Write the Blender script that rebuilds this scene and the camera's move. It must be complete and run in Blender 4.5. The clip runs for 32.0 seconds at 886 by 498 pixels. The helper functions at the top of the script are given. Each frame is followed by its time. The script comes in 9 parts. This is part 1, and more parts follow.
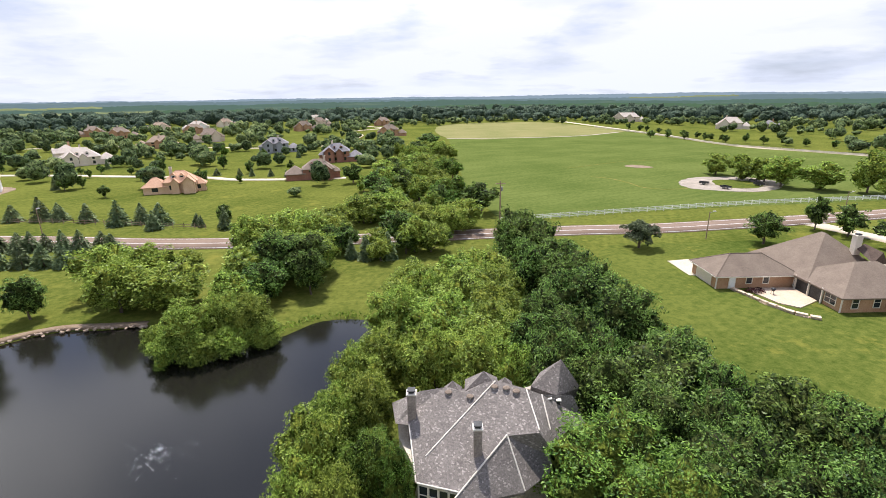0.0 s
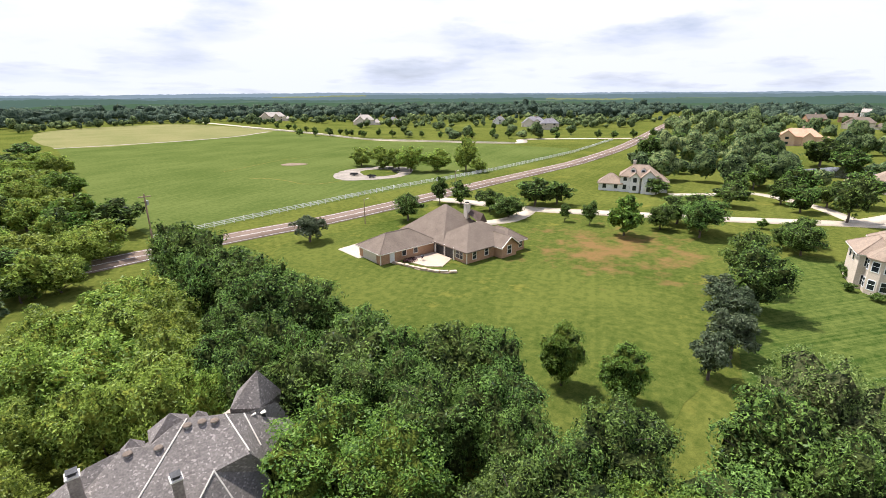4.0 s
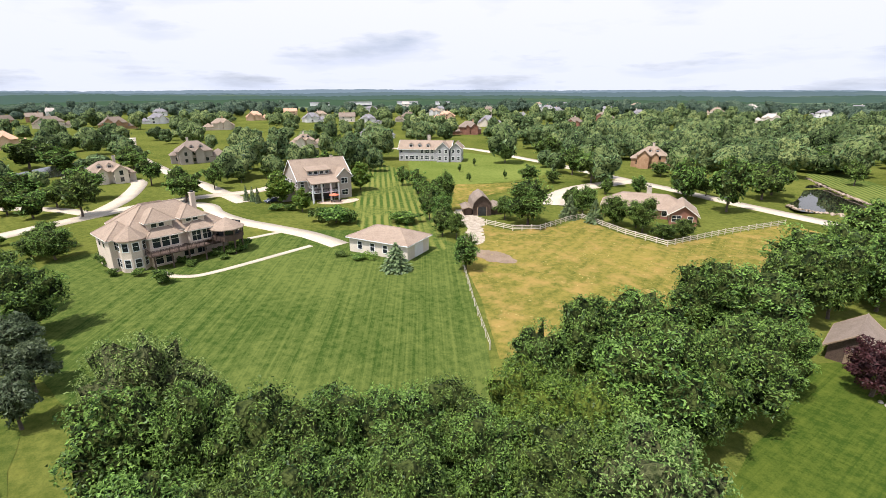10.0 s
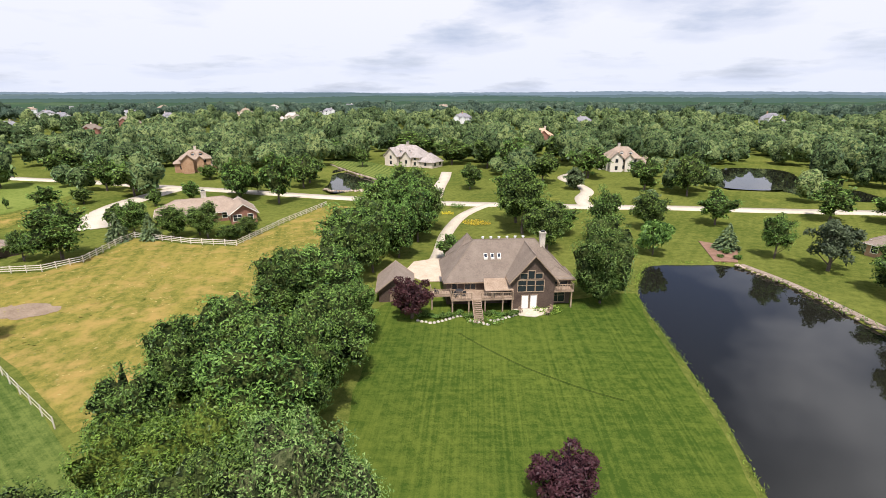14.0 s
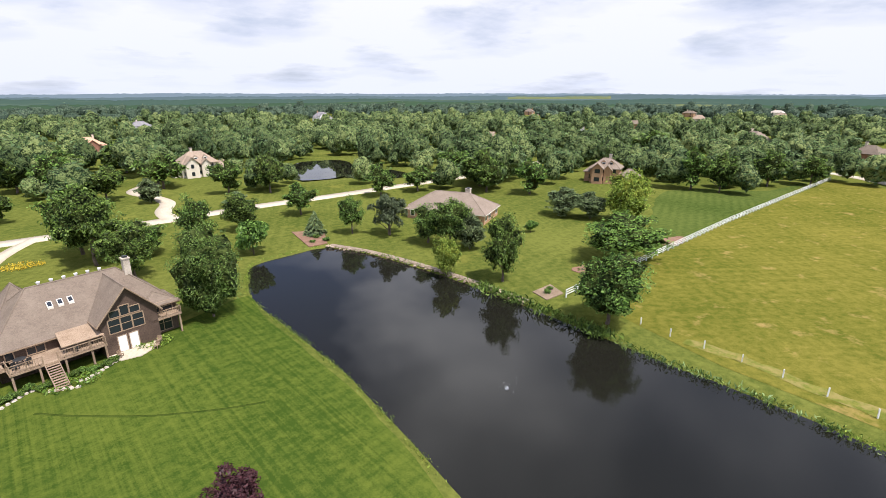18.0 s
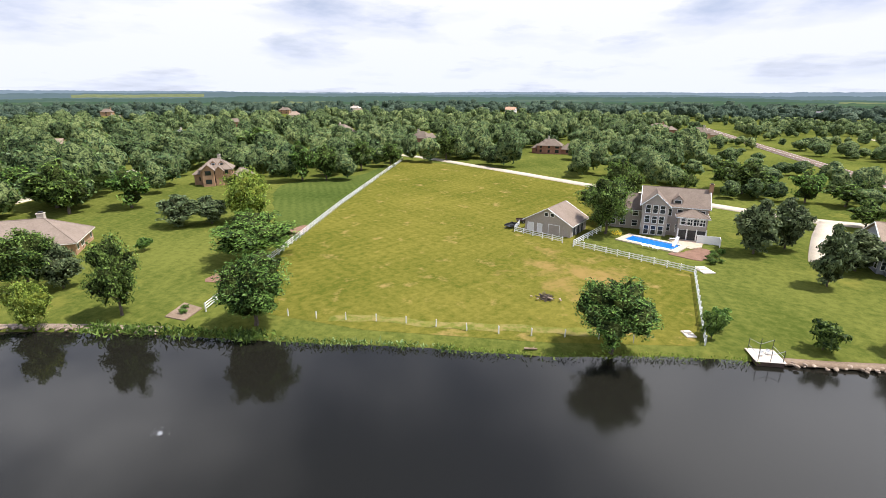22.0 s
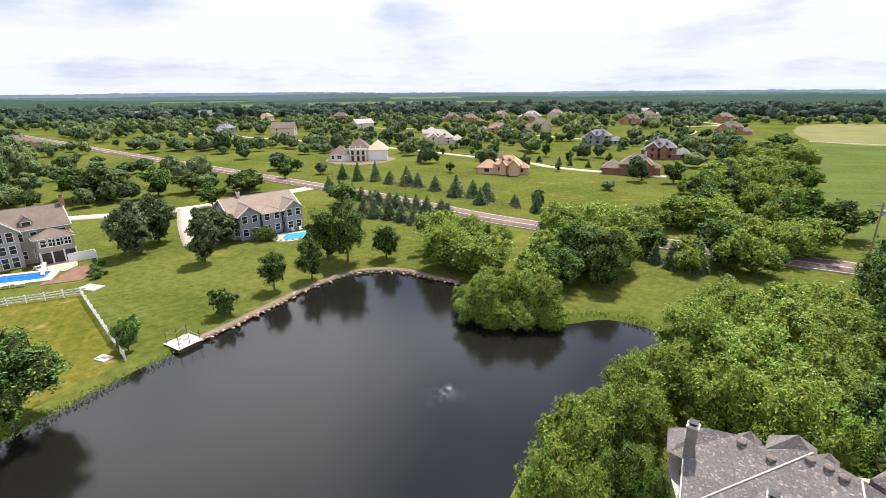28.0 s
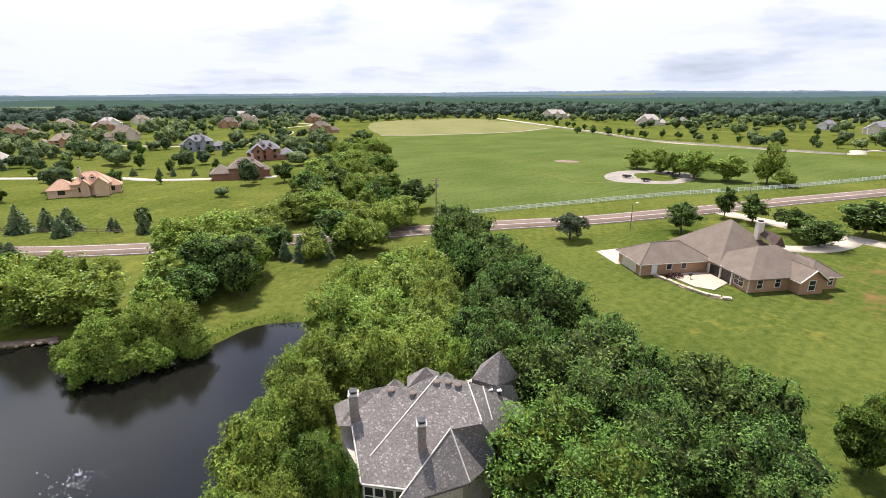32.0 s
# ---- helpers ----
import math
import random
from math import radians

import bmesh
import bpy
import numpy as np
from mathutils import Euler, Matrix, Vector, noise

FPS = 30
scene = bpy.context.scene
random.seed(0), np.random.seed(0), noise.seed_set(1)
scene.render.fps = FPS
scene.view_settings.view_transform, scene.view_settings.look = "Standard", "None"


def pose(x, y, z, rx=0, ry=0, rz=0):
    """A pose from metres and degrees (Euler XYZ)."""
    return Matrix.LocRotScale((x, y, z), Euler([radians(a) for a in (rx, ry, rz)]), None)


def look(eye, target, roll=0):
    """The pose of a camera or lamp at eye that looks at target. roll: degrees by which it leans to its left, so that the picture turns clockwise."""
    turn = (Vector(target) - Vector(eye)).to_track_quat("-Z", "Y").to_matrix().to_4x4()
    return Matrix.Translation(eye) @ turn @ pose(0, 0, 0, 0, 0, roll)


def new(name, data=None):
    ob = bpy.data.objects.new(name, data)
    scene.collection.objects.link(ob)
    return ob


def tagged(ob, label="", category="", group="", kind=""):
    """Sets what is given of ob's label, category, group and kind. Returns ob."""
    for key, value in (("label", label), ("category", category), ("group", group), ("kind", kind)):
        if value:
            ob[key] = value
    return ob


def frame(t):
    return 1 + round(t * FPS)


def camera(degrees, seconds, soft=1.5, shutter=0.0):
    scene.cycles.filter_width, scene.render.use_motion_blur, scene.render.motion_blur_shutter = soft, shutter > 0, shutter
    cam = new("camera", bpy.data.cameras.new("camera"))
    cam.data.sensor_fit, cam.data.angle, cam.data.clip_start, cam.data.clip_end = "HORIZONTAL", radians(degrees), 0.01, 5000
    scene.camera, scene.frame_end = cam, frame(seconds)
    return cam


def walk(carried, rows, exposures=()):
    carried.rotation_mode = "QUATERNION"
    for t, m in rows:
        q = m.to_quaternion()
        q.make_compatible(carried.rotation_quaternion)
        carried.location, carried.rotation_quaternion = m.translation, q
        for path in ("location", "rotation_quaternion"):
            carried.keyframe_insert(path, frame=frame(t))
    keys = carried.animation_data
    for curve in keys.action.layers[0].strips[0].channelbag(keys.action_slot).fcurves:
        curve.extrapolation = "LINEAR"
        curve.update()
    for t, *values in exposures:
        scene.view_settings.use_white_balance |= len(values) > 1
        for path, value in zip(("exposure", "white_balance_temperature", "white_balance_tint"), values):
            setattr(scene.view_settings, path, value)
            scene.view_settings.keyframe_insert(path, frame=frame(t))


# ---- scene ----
cam = camera(84.6, 32.0, soft=0.5)
EYE = 31.0
# seconds, pitch, roll, yaw (degrees): a hovering drone that turns once round
ROWS = [
    (0.0, -17.38, -0.73, 0.30),
    (0.5, -17.43, -0.70, -4.90),
    (1.0, -17.44, -0.66, -10.28),
    (1.5, -17.54, -0.54, -15.57),
    (2.0, -17.57, -0.50, -20.31),
    (2.5, -17.72, -0.46, -24.75),
    (4.5, -17.72, -0.39, -43.47),
    (5.0, -17.76, -0.50, -48.98),
    (5.5, -17.92, -0.51, -55.43),
    (6.0, -17.94, -0.46, -62.63),
    (6.5, -18.01, -0.36, -70.08),
    (7.0, -18.11, -0.37, -77.38),
    (7.5, -18.09, -0.26, -84.49),
    (8.0, -18.07, -0.20, -91.35),
    (8.5, -18.08, -0.21, -97.84),
    (9.0, -18.04, -0.18, -104.20),
    (9.5, -18.01, -0.07, -110.35),
    (10.0, -18.07, -0.02, -116.35),
    (10.5, -18.11, 0.03, -122.52),
    (11.0, -18.11, 0.03, -129.42),
    (11.5, -18.07, 0.02, -136.09),
    (12.0, -18.02, -0.10, -142.36),
    (12.5, -18.05, -0.16, -148.26),
    (13.0, -18.00, -0.27, -154.01),
    (13.5, -17.92, -0.16, -160.03),
    (14.0, -17.88, 0.01, -166.11),
    (14.5, -17.91, 0.00, -172.20),
    (16.5, -17.65, 0.16, -194.89),
    (17.0, -17.61, 0.07, -200.79),
    (17.5, -17.59, -0.02, -206.77),
    (18.0, -17.68, -0.03, -212.75),
    (18.5, -17.68, -0.07, -218.51),
    (19.0, -17.59, 0.08, -224.00),
    (19.5, -17.52, 0.09, -229.34),
    (20.0, -17.60, 0.04, -234.75),
    (20.5, -17.63, 0.12, -240.27),
    (21.0, -17.62, 0.19, -245.64),
    (21.5, -17.75, 0.16, -250.90),
    (22.0, -17.88, 0.15, -256.13),
    (22.5, -17.85, 0.18, -261.14),
    (23.0, -17.79, 0.04, -265.95),
    (23.5, -17.83, -0.04, -270.71),
    (24.0, -17.78, -0.13, -275.67),
    (24.5, -17.67, -0.20, -280.23),
    (25.0, -17.73, -0.05, -285.74),
    (25.5, -17.64, -0.05, -291.87),
    (26.0, -17.67, -0.17, -298.80),
    (26.5, -17.70, -0.26, -305.99),
    (28.5, -17.95, -0.33, -329.14),
    (29.0, -17.98, -0.25, -334.55),
    (29.5, -18.01, -0.33, -339.85),
    (30.0, -17.99, -0.37, -345.44),
    (30.5, -17.99, -0.40, -351.21),
    (31.0, -17.96, -0.41, -356.93),
    (31.5, -17.89, -0.20, -362.35),
    (32.0, -17.82, -0.32, -367.36),
]
walk(cam, [(t, pose(0, 0, EYE, 90 + p, 0, y) @ pose(0, 0, 0, 0, 0, r)) for t, p, r, y in ROWS],
     exposures=[(0.0, 0.44, 6250, 14.5), (6.0, 0.47, 6250, 14.5), (8.5, 0.44, 6250, 14.5), (12.0, 0.31, 6250, 14.5), (14.5, 0.31, 6250, 14.5), (17.0, 0.36, 6250, 14.5), (21.0, 0.42, 6250, 14.5), (26.0, 0.46, 6250, 14.5), (32.0, 0.44, 6250, 14.5)])

# ---- light ----
SUN_AZ, SUN_EL = radians(-13), radians(64)   # azimuth from +y towards +x
sun_way = Vector((math.sin(SUN_AZ) * math.cos(SUN_EL), math.cos(SUN_AZ) * math.cos(SUN_EL), math.sin(SUN_EL)))
lamp = bpy.data.lights.new("sun", "SUN")
lamp.energy, lamp.angle, lamp.color = 5.0, radians(0.6), (1.0, 0.95, 0.86)
sun = new("sun", lamp)
sun.matrix_world = look(sun_way * 300, (0, 0, 0))
world = bpy.data.worlds.new("world")
scene.world = world
world.use_nodes = True
wn, wl = world.node_tree.nodes, world.node_tree.links
wn.clear()


def sky_world():
    sky = wn.new("ShaderNodeTexSky")
    sky.sky_type, sky.sun_disc = "NISHITA", False
    sky.sun_elevation, sky.sun_rotation = SUN_EL, SUN_AZ
    sky.air_density, sky.dust_density = 1.2, 2.0
    geo = wn.new("ShaderNodeTexCoord")
    flat = wn.new("ShaderNodeSeparateXYZ")
    wl.new(geo.outputs["Generated"], flat.inputs[0])
    up = wn.new("ShaderNodeMath")
    up.operation = "MAXIMUM"
    up.inputs[1].default_value = 0.0
    wl.new(flat.outputs["Z"], up.inputs[0])
    lift = wn.new("ShaderNodeMath")
    lift.operation = "ADD"
    lift.inputs[1].default_value = 0.16
    wl.new(up.outputs[0], lift.inputs[0])
    spread = wn.new("ShaderNodeCombineXYZ")
    for axis in "XY":
        div = wn.new("ShaderNodeMath")
        div.operation = "DIVIDE"
        wl.new(flat.outputs[axis], div.inputs[0])
        wl.new(lift.outputs[0], div.inputs[1])
        wl.new(div.outputs[0], spread.inputs[axis])
    big = wn.new("ShaderNodeTexNoise")
    big.inputs["Scale"].default_value, big.inputs["Detail"].default_value = 0.85, 7.0
    big.inputs["Roughness"].default_value = 0.55
    wl.new(spread.outputs[0], big.inputs["Vector"])
    ramp = wn.new("ShaderNodeValToRGB")
    ramp.color_ramp.elements[0].position, ramp.color_ramp.elements[0].color = 0.36, (0, 0, 0, 1)
    ramp.color_ramp.elements[1].position, ramp.color_ramp.elements[1].color = 0.55, (1, 1, 1, 1)
    # closed cloud low down, broken overhead
    opening = wn.new("ShaderNodeMapRange")
    opening.inputs["From Min"].default_value, opening.inputs["From Max"].default_value = 0.17, 0.34
    opening.inputs["To Min"].default_value, opening.inputs["To Max"].default_value = -0.09, 0.055
    wl.new(up.outputs[0], opening.inputs["Value"])
    zenith = wn.new("ShaderNodeMapRange")
    zenith.inputs["From Min"].default_value, zenith.inputs["From Max"].default_value = 0.60, 0.82
    zenith.inputs["To Min"].default_value, zenith.inputs["To Max"].default_value = 0.0, 0.16
    wl.new(up.outputs[0], zenith.inputs["Value"])
    gaps = wn.new("ShaderNodeMath")
    wl.new(opening.outputs[0], gaps.inputs[0])
    wl.new(zenith.outputs[0], gaps.inputs[1])
    cover = wn.new("ShaderNodeMath")
    cover.operation = "SUBTRACT"
    wl.new(big.outputs["Fac"], cover.inputs[0])
    wl.new(gaps.outputs[0], cover.inputs[1])
    wl.new(cover.outputs[0], ramp.inputs[0])
    shade = wn.new("ShaderNodeTexNoise")
    shade.inputs["Scale"].default_value, shade.inputs["Detail"].default_value = 0.8, 5.0
    wl.new(spread.outputs[0], shade.inputs["Vector"])
    tone = wn.new("ShaderNodeValToRGB")
    tone.color_ramp.elements[0].position, tone.color_ramp.elements[0].color = 0.34, (0.84, 0.90, 1.06, 1)
    tone.color_ramp.elements[1].position, tone.color_ramp.elements[1].color = 0.5, (1.25, 1.25, 1.25, 1)
    wl.new(shade.outputs["Fac"], tone.inputs[0])
    # the tops of high clouds stand in full sun
    high = wn.new("ShaderNodeMapRange")
    high.inputs["From Min"].default_value, high.inputs["From Max"].default_value = 0.20, 0.50
    high.inputs["To Min"].default_value, high.inputs["To Max"].default_value = 1.0, 2.4
    wl.new(up.outputs[0], high.inputs["Value"])
    bright = wn.new("ShaderNodeVectorMath")
    bright.operation = "SCALE"
    wl.new(tone.outputs[0], bright.inputs[0])
    wl.new(high.outputs[0], bright.inputs["Scale"])
    clear = wn.new("ShaderNodeMixRGB")
    clear.blend_type = "MULTIPLY"
    clear.inputs[0].default_value = 1.0
    clear.inputs[2].default_value = (0.075, 0.092, 0.135, 1)
    wl.new(sky.outputs[0], clear.inputs[1])
    mixed = wn.new("ShaderNodeMixRGB")
    wl.new(ramp.outputs[0], mixed.inputs[0])
    wl.new(clear.outputs[0], mixed.inputs[1])
    wl.new(bright.outputs[0], mixed.inputs[2])
    # thin bright veil near the horizon
    veil = wn.new("ShaderNodeMapRange")
    veil.inputs["From Min"].default_value, veil.inputs["From Max"].default_value = 0.0, 0.22
    veil.inputs["To Min"].default_value, veil.inputs["To Max"].default_value = 0.66, 0.12
    wl.new(up.outputs[0], veil.inputs["Value"])
    hazed = wn.new("ShaderNodeMixRGB")
    hazed.inputs[2].default_value = (0.98, 1.06, 1.20, 1)
    wl.new(veil.outputs[0], hazed.inputs[0])
    wl.new(mixed.outputs[0], hazed.inputs[1])
    toward = wn.new("ShaderNodeVectorMath")
    toward.operation = "DOT_PRODUCT"
    toward.inputs[1].default_value = sun_way
    wl.new(geo.outputs["Generated"], toward.inputs[0])
    glow = wn.new("ShaderNodeMapRange")
    glow.inputs["From Min"].default_value, glow.inputs["From Max"].default_value = 0.50, 1.0
    glow.inputs["To Min"].default_value, glow.inputs["To Max"].default_value = 0.96, 1.35
    wl.new(toward.outputs["Value"], glow.inputs["Value"])
    lit = wn.new("ShaderNodeVectorMath")
    lit.operation = "SCALE"
    wl.new(hazed.outputs[0], lit.inputs[0])
    wl.new(glow.outputs[0], lit.inputs["Scale"])
    back = wn.new("ShaderNodeBackground")
    back.inputs["Strength"].default_value = 0.66
    wl.new(lit.outputs[0], back.inputs["Color"])
    out = wn.new("ShaderNodeOutputWorld")
    wl.new(back.outputs[0], out.inputs["Surface"])


sky_world()


# ---- materials ----
def rgb(c, k=1.0):
    return (c[0] * k, c[1] * k, c[2] * k, 1)


def material(name, low, high, rough=0.8, coarse=0.3, fine=6.0, bump=0.2, metal=0.0, third=None, spread=0.0, spec=0.3):
    """Two-scale noise between two (or three) colours, with fine relief; spread varies it from object to object."""
    m = bpy.data.materials.new(name)
    m.use_nodes = True
    n, l = m.node_tree.nodes, m.node_tree.links
    b = n["Principled BSDF"]
    b.inputs["Roughness"].default_value, b.inputs["Metallic"].default_value = rough, metal
    b.inputs["Specular IOR Level"].default_value = spec
    at = n.new("ShaderNodeTexCoord")
    where = n.new("ShaderNodeNewGeometry").outputs["Position"]
    a, f = n.new("ShaderNodeTexNoise"), n.new("ShaderNodeTexNoise")
    a.inputs["Scale"].default_value, a.inputs["Detail"].default_value = coarse, 4.0
    f.inputs["Scale"].default_value, f.inputs["Detail"].default_value = fine, 6.0
    l.new(where, a.inputs["Vector"])
    l.new(where, f.inputs["Vector"])
    mix = n.new("ShaderNodeMath")
    mix.operation = "MULTIPLY_ADD"
    mix.inputs[1].default_value = 0.55
    l.new(f.outputs["Fac"], mix.inputs[0])
    half = n.new("ShaderNodeMath")
    half.operation = "MULTIPLY"
    half.inputs[1].default_value = 0.45
    l.new(a.outputs["Fac"], half.inputs[0])
    l.new(half.outputs[0], mix.inputs[2])
    ramp = n.new("ShaderNodeValToRGB")
    e = ramp.color_ramp.elements
    e[0].position, e[0].color = 0.36, rgb(low)
    e[1].position, e[1].color = 0.62, rgb(high)
    if third:
        extra = e.new(0.72)
        extra.color = rgb(third)
    l.new(mix.outputs[0], ramp.inputs[0])
    colour = ramp.outputs[0]
    if spread:
        info = n.new("ShaderNodeObjectInfo")
        hsv = n.new("ShaderNodeHueSaturation")
        rng = n.new("ShaderNodeMapRange")
        rng.inputs["To Min"].default_value, rng.inputs["To Max"].default_value = 1 - spread, 1 + spread
        l.new(info.outputs["Random"], rng.inputs["Value"])
        l.new(rng.outputs[0], hsv.inputs["Value"])
        l.new(colour, hsv.inputs["Color"])
        colour = hsv.outputs[0]
    l.new(colour, b.inputs["Base Color"])
    if bump:
        bp = n.new("ShaderNodeBump")
        bp.inputs["Strength"].default_value, bp.inputs["Distance"].default_value = bump, 0.05
        l.new(f.outputs["Fac"], bp.inputs["Height"])
        l.new(bp.outputs[0], b.inputs["Normal"])
    return m


def leaf_material(name, low, high, vary=0.2, glow=0.27, patchy=0.7):
    """Leaves: colour by leaf and by tree, partly letting light through."""
    m = bpy.data.materials.new(name)
    m.use_nodes = True
    n, l = m.node_tree.nodes, m.node_tree.links
    n.clear()
    geo, info = n.new("ShaderNodeNewGeometry"), n.new("ShaderNodeObjectInfo")
    ramp = n.new("ShaderNodeValToRGB")
    ramp.color_ramp.elements[0].color, ramp.color_ramp.elements[1].color = rgb(low), rgb(high)
    patch = n.new("ShaderNodeTexNoise")
    patch.inputs["Scale"].default_value, patch.inputs["Detail"].default_value = 0.11, 2.0
    l.new(geo.outputs["Position"], patch.inputs["Vector"])
    part_way = n.new("ShaderNodeMath")
    part_way.operation = "MULTIPLY_ADD"
    part_way.inputs[1].default_value, part_way.inputs[2].default_value = patchy, -0.5 * patchy
    l.new(patch.outputs["Fac"], part_way.inputs[0])
    blend = n.new("ShaderNodeMath")
    blend.operation = "ADD"
    l.new(geo.outputs["Random Per Island"], blend.inputs[0])
    l.new(part_way.outputs[0], blend.inputs[1])
    l.new(blend.outputs[0], ramp.inputs[0])
    hsv, rng, hue = n.new("ShaderNodeHueSaturation"), n.new("ShaderNodeMapRange"), n.new("ShaderNodeMapRange")
    rng.inputs["To Min"].default_value, rng.inputs["To Max"].default_value = 1 - vary, 1 + vary
    hue.inputs["To Min"].default_value, hue.inputs["To Max"].default_value = 0.488, 0.512
    l.new(info.outputs["Random"], rng.inputs["Value"])
    l.new(info.outputs["Random"], hue.inputs["Value"])
    l.new(rng.outputs[0], hsv.inputs["Value"])
    l.new(hue.outputs[0], hsv.inputs["Hue"])
    l.new(ramp.outputs[0], hsv.inputs["Color"])
    d, t, g = n.new("ShaderNodeBsdfDiffuse"), n.new("ShaderNodeBsdfTranslucent"), n.new("ShaderNodeBsdfGlossy")
    g.inputs["Roughness"].default_value = 0.45
    for s in (d, t):
        l.new(hsv.outputs[0], s.inputs["Color"])
    one, two = n.new("ShaderNodeMixShader"), n.new("ShaderNodeMixShader")
    one.inputs[0].default_value, two.inputs[0].default_value = glow, 0.015
    l.new(d.outputs[0], one.inputs[1])
    l.new(t.outputs[0], one.inputs[2])
    l.new(one.outputs[0], two.inputs[1])
    l.new(g.outputs[0], two.inputs[2])
    out = n.new("ShaderNodeOutputMaterial")
    l.new(two.outputs[0], out.inputs["Surface"])
    return m


def stripe_grass(name, low, high, angle, width, strength=0.5, gold=None, gold_at=0.6, gold_scale=0.06, wobble=2.4, streaks=(), spot=None):
    """Mown grass: stripes of a mower's width in one direction, over two scales of noise."""
    m = bpy.data.materials.new(name)
    m.use_nodes = True
    n, l = m.node_tree.nodes, m.node_tree.links
    b = n["Principled BSDF"]
    b.inputs["Roughness"].default_value, b.inputs["Specular IOR Level"].default_value = 1.0, 0.0
    pos = n.new("ShaderNodeNewGeometry").outputs["Position"]
    turn = n.new("ShaderNodeMapping")
    turn.inputs["Rotation"].default_value = (0, 0, radians(angle))
    l.new(pos, turn.inputs["Vector"])
    wave = n.new("ShaderNodeTexWave")
    wave.bands_direction, wave.wave_profile = "X", "SIN"
    wave.inputs["Scale"].default_value = 0.314 / width
    wave.inputs["Distortion"].default_value, wave.inputs["Detail"].default_value = wobble, 3.0
    wave.inputs["Detail Scale"].default_value = 0.25
    l.new(turn.outputs[0], wave.inputs["Vector"])
    big, mid, fine = n.new("ShaderNodeTexNoise"), n.new("ShaderNodeTexNoise"), n.new("ShaderNodeTexNoise")
    for tex, scale, det in ((big, 0.035, 5), (mid, 0.8, 9), (fine, 7.0, 4)):
        tex.inputs["Scale"].default_value, tex.inputs["Detail"].default_value = scale, det
        l.new(pos, tex.inputs["Vector"])

    def mad(src, k, add):
        s = n.new("ShaderNodeMath")
        s.operation = "MULTIPLY_ADD"
        s.inputs[1].default_value = k
        l.new(src, s.inputs[0])
        if isinstance(add, float):
            s.inputs[2].default_value = add
        else:
            l.new(add, s.inputs[2])
        return s.outputs[0]

    fade = n.new("ShaderNodeTexNoise")
    fade.inputs["Scale"].default_value, fade.inputs["Detail"].default_value = 0.07, 4.0
    l.new(pos, fade.inputs["Vector"])
    show = n.new("ShaderNodeMapRange")
    show.inputs["From Min"].default_value, show.inputs["From Max"].default_value = 0.38, 0.66
    l.new(fade.outputs["Fac"], show.inputs["Value"])
    mid_wave = n.new("ShaderNodeMath")
    mid_wave.operation = "SUBTRACT"
    mid_wave.inputs[1].default_value = 0.5
    l.new(wave.outputs["Fac"], mid_wave.inputs[0])
    seen = n.new("ShaderNodeMath")
    seen.operation = "MULTIPLY"
    l.new(mid_wave.outputs[0], seen.inputs[0])
    l.new(show.outputs[0], seen.inputs[1])
    v = mad(seen.outputs[0], 0.42 * strength, 0.0)
    # wheel tracks and passes of the mower: long thin streaks of uneven width, some directions crossing
    for way, wide, weight in streaks:
        around, squeeze = n.new("ShaderNodeMapping"), n.new("ShaderNodeMapping")
        around.inputs["Rotation"].default_value = (0, 0, radians(way))
        squeeze.inputs["Scale"].default_value = (1.0 / wide, 0.022, 0.0)
        line = n.new("ShaderNodeTexNoise")
        line.inputs["Scale"].default_value, line.inputs["Detail"].default_value, line.inputs["Roughness"].default_value = 1.0, 3.0, 0.6
        l.new(pos, around.inputs["Vector"])
        l.new(around.outputs[0], squeeze.inputs["Vector"])
        l.new(squeeze.outputs[0], line.inputs["Vector"])
        v = mad(line.outputs["Fac"], weight, v)
        v = mad(v, 1.0, -0.5 * weight)
    v = mad(v, 1.0, -0.05)
    mid.inputs["Roughness"].default_value = 0.7
    v = mad(big.outputs["Fac"], 0.45, v)
    v = mad(mid.outputs["Fac"], 0.72, v)
    v = mad(fine.outputs["Fac"], 0.28, v)
    ramp = n.new("ShaderNodeValToRGB")
    e = ramp.color_ramp.elements
    e[0].position, e[0].color = 0.54, rgb(low)
    e[1].position, e[1].color = 0.79, rgb(high)
    l.new(v, ramp.inputs[0])
    colour = ramp.outputs[0]
    if gold:
        dry = n.new("ShaderNodeTexNoise")
        dry.inputs["Scale"].default_value, dry.inputs["Detail"].default_value = gold_scale, 8.0
        dry.inputs["Roughness"].default_value = 0.65
        l.new(pos, dry.inputs["Vector"])
        mask = n.new("ShaderNodeMapRange")
        mask.inputs["From Min"].default_value, mask.inputs["From Max"].default_value = gold_at - 0.06, gold_at + 0.1
        l.new(dry.outputs["Fac"], mask.inputs["Value"])
        put = n.new("ShaderNodeMixRGB")
        put.inputs[2].default_value = rgb(gold)
        l.new(mask.outputs[0], put.inputs[0])
        l.new(colour, put.inputs[1])
        colour = put.outputs[0]
    if spot:
        # one worn place, thinning out from its middle
        sx, sy, reach, worn = spot
        off, thin, fray = n.new("ShaderNodeVectorMath"), n.new("ShaderNodeMapRange"), n.new("ShaderNodeTexNoise")
        off.operation = "DISTANCE"
        off.inputs[1].default_value = (sx, sy, 0.05)
        l.new(pos, off.inputs[0])
        thin.inputs["From Min"].default_value, thin.inputs["From Max"].default_value = 0.0, reach
        thin.inputs["To Min"].default_value, thin.inputs["To Max"].default_value = 0.62, 0.28
        l.new(off.outputs["Value"], thin.inputs["Value"])
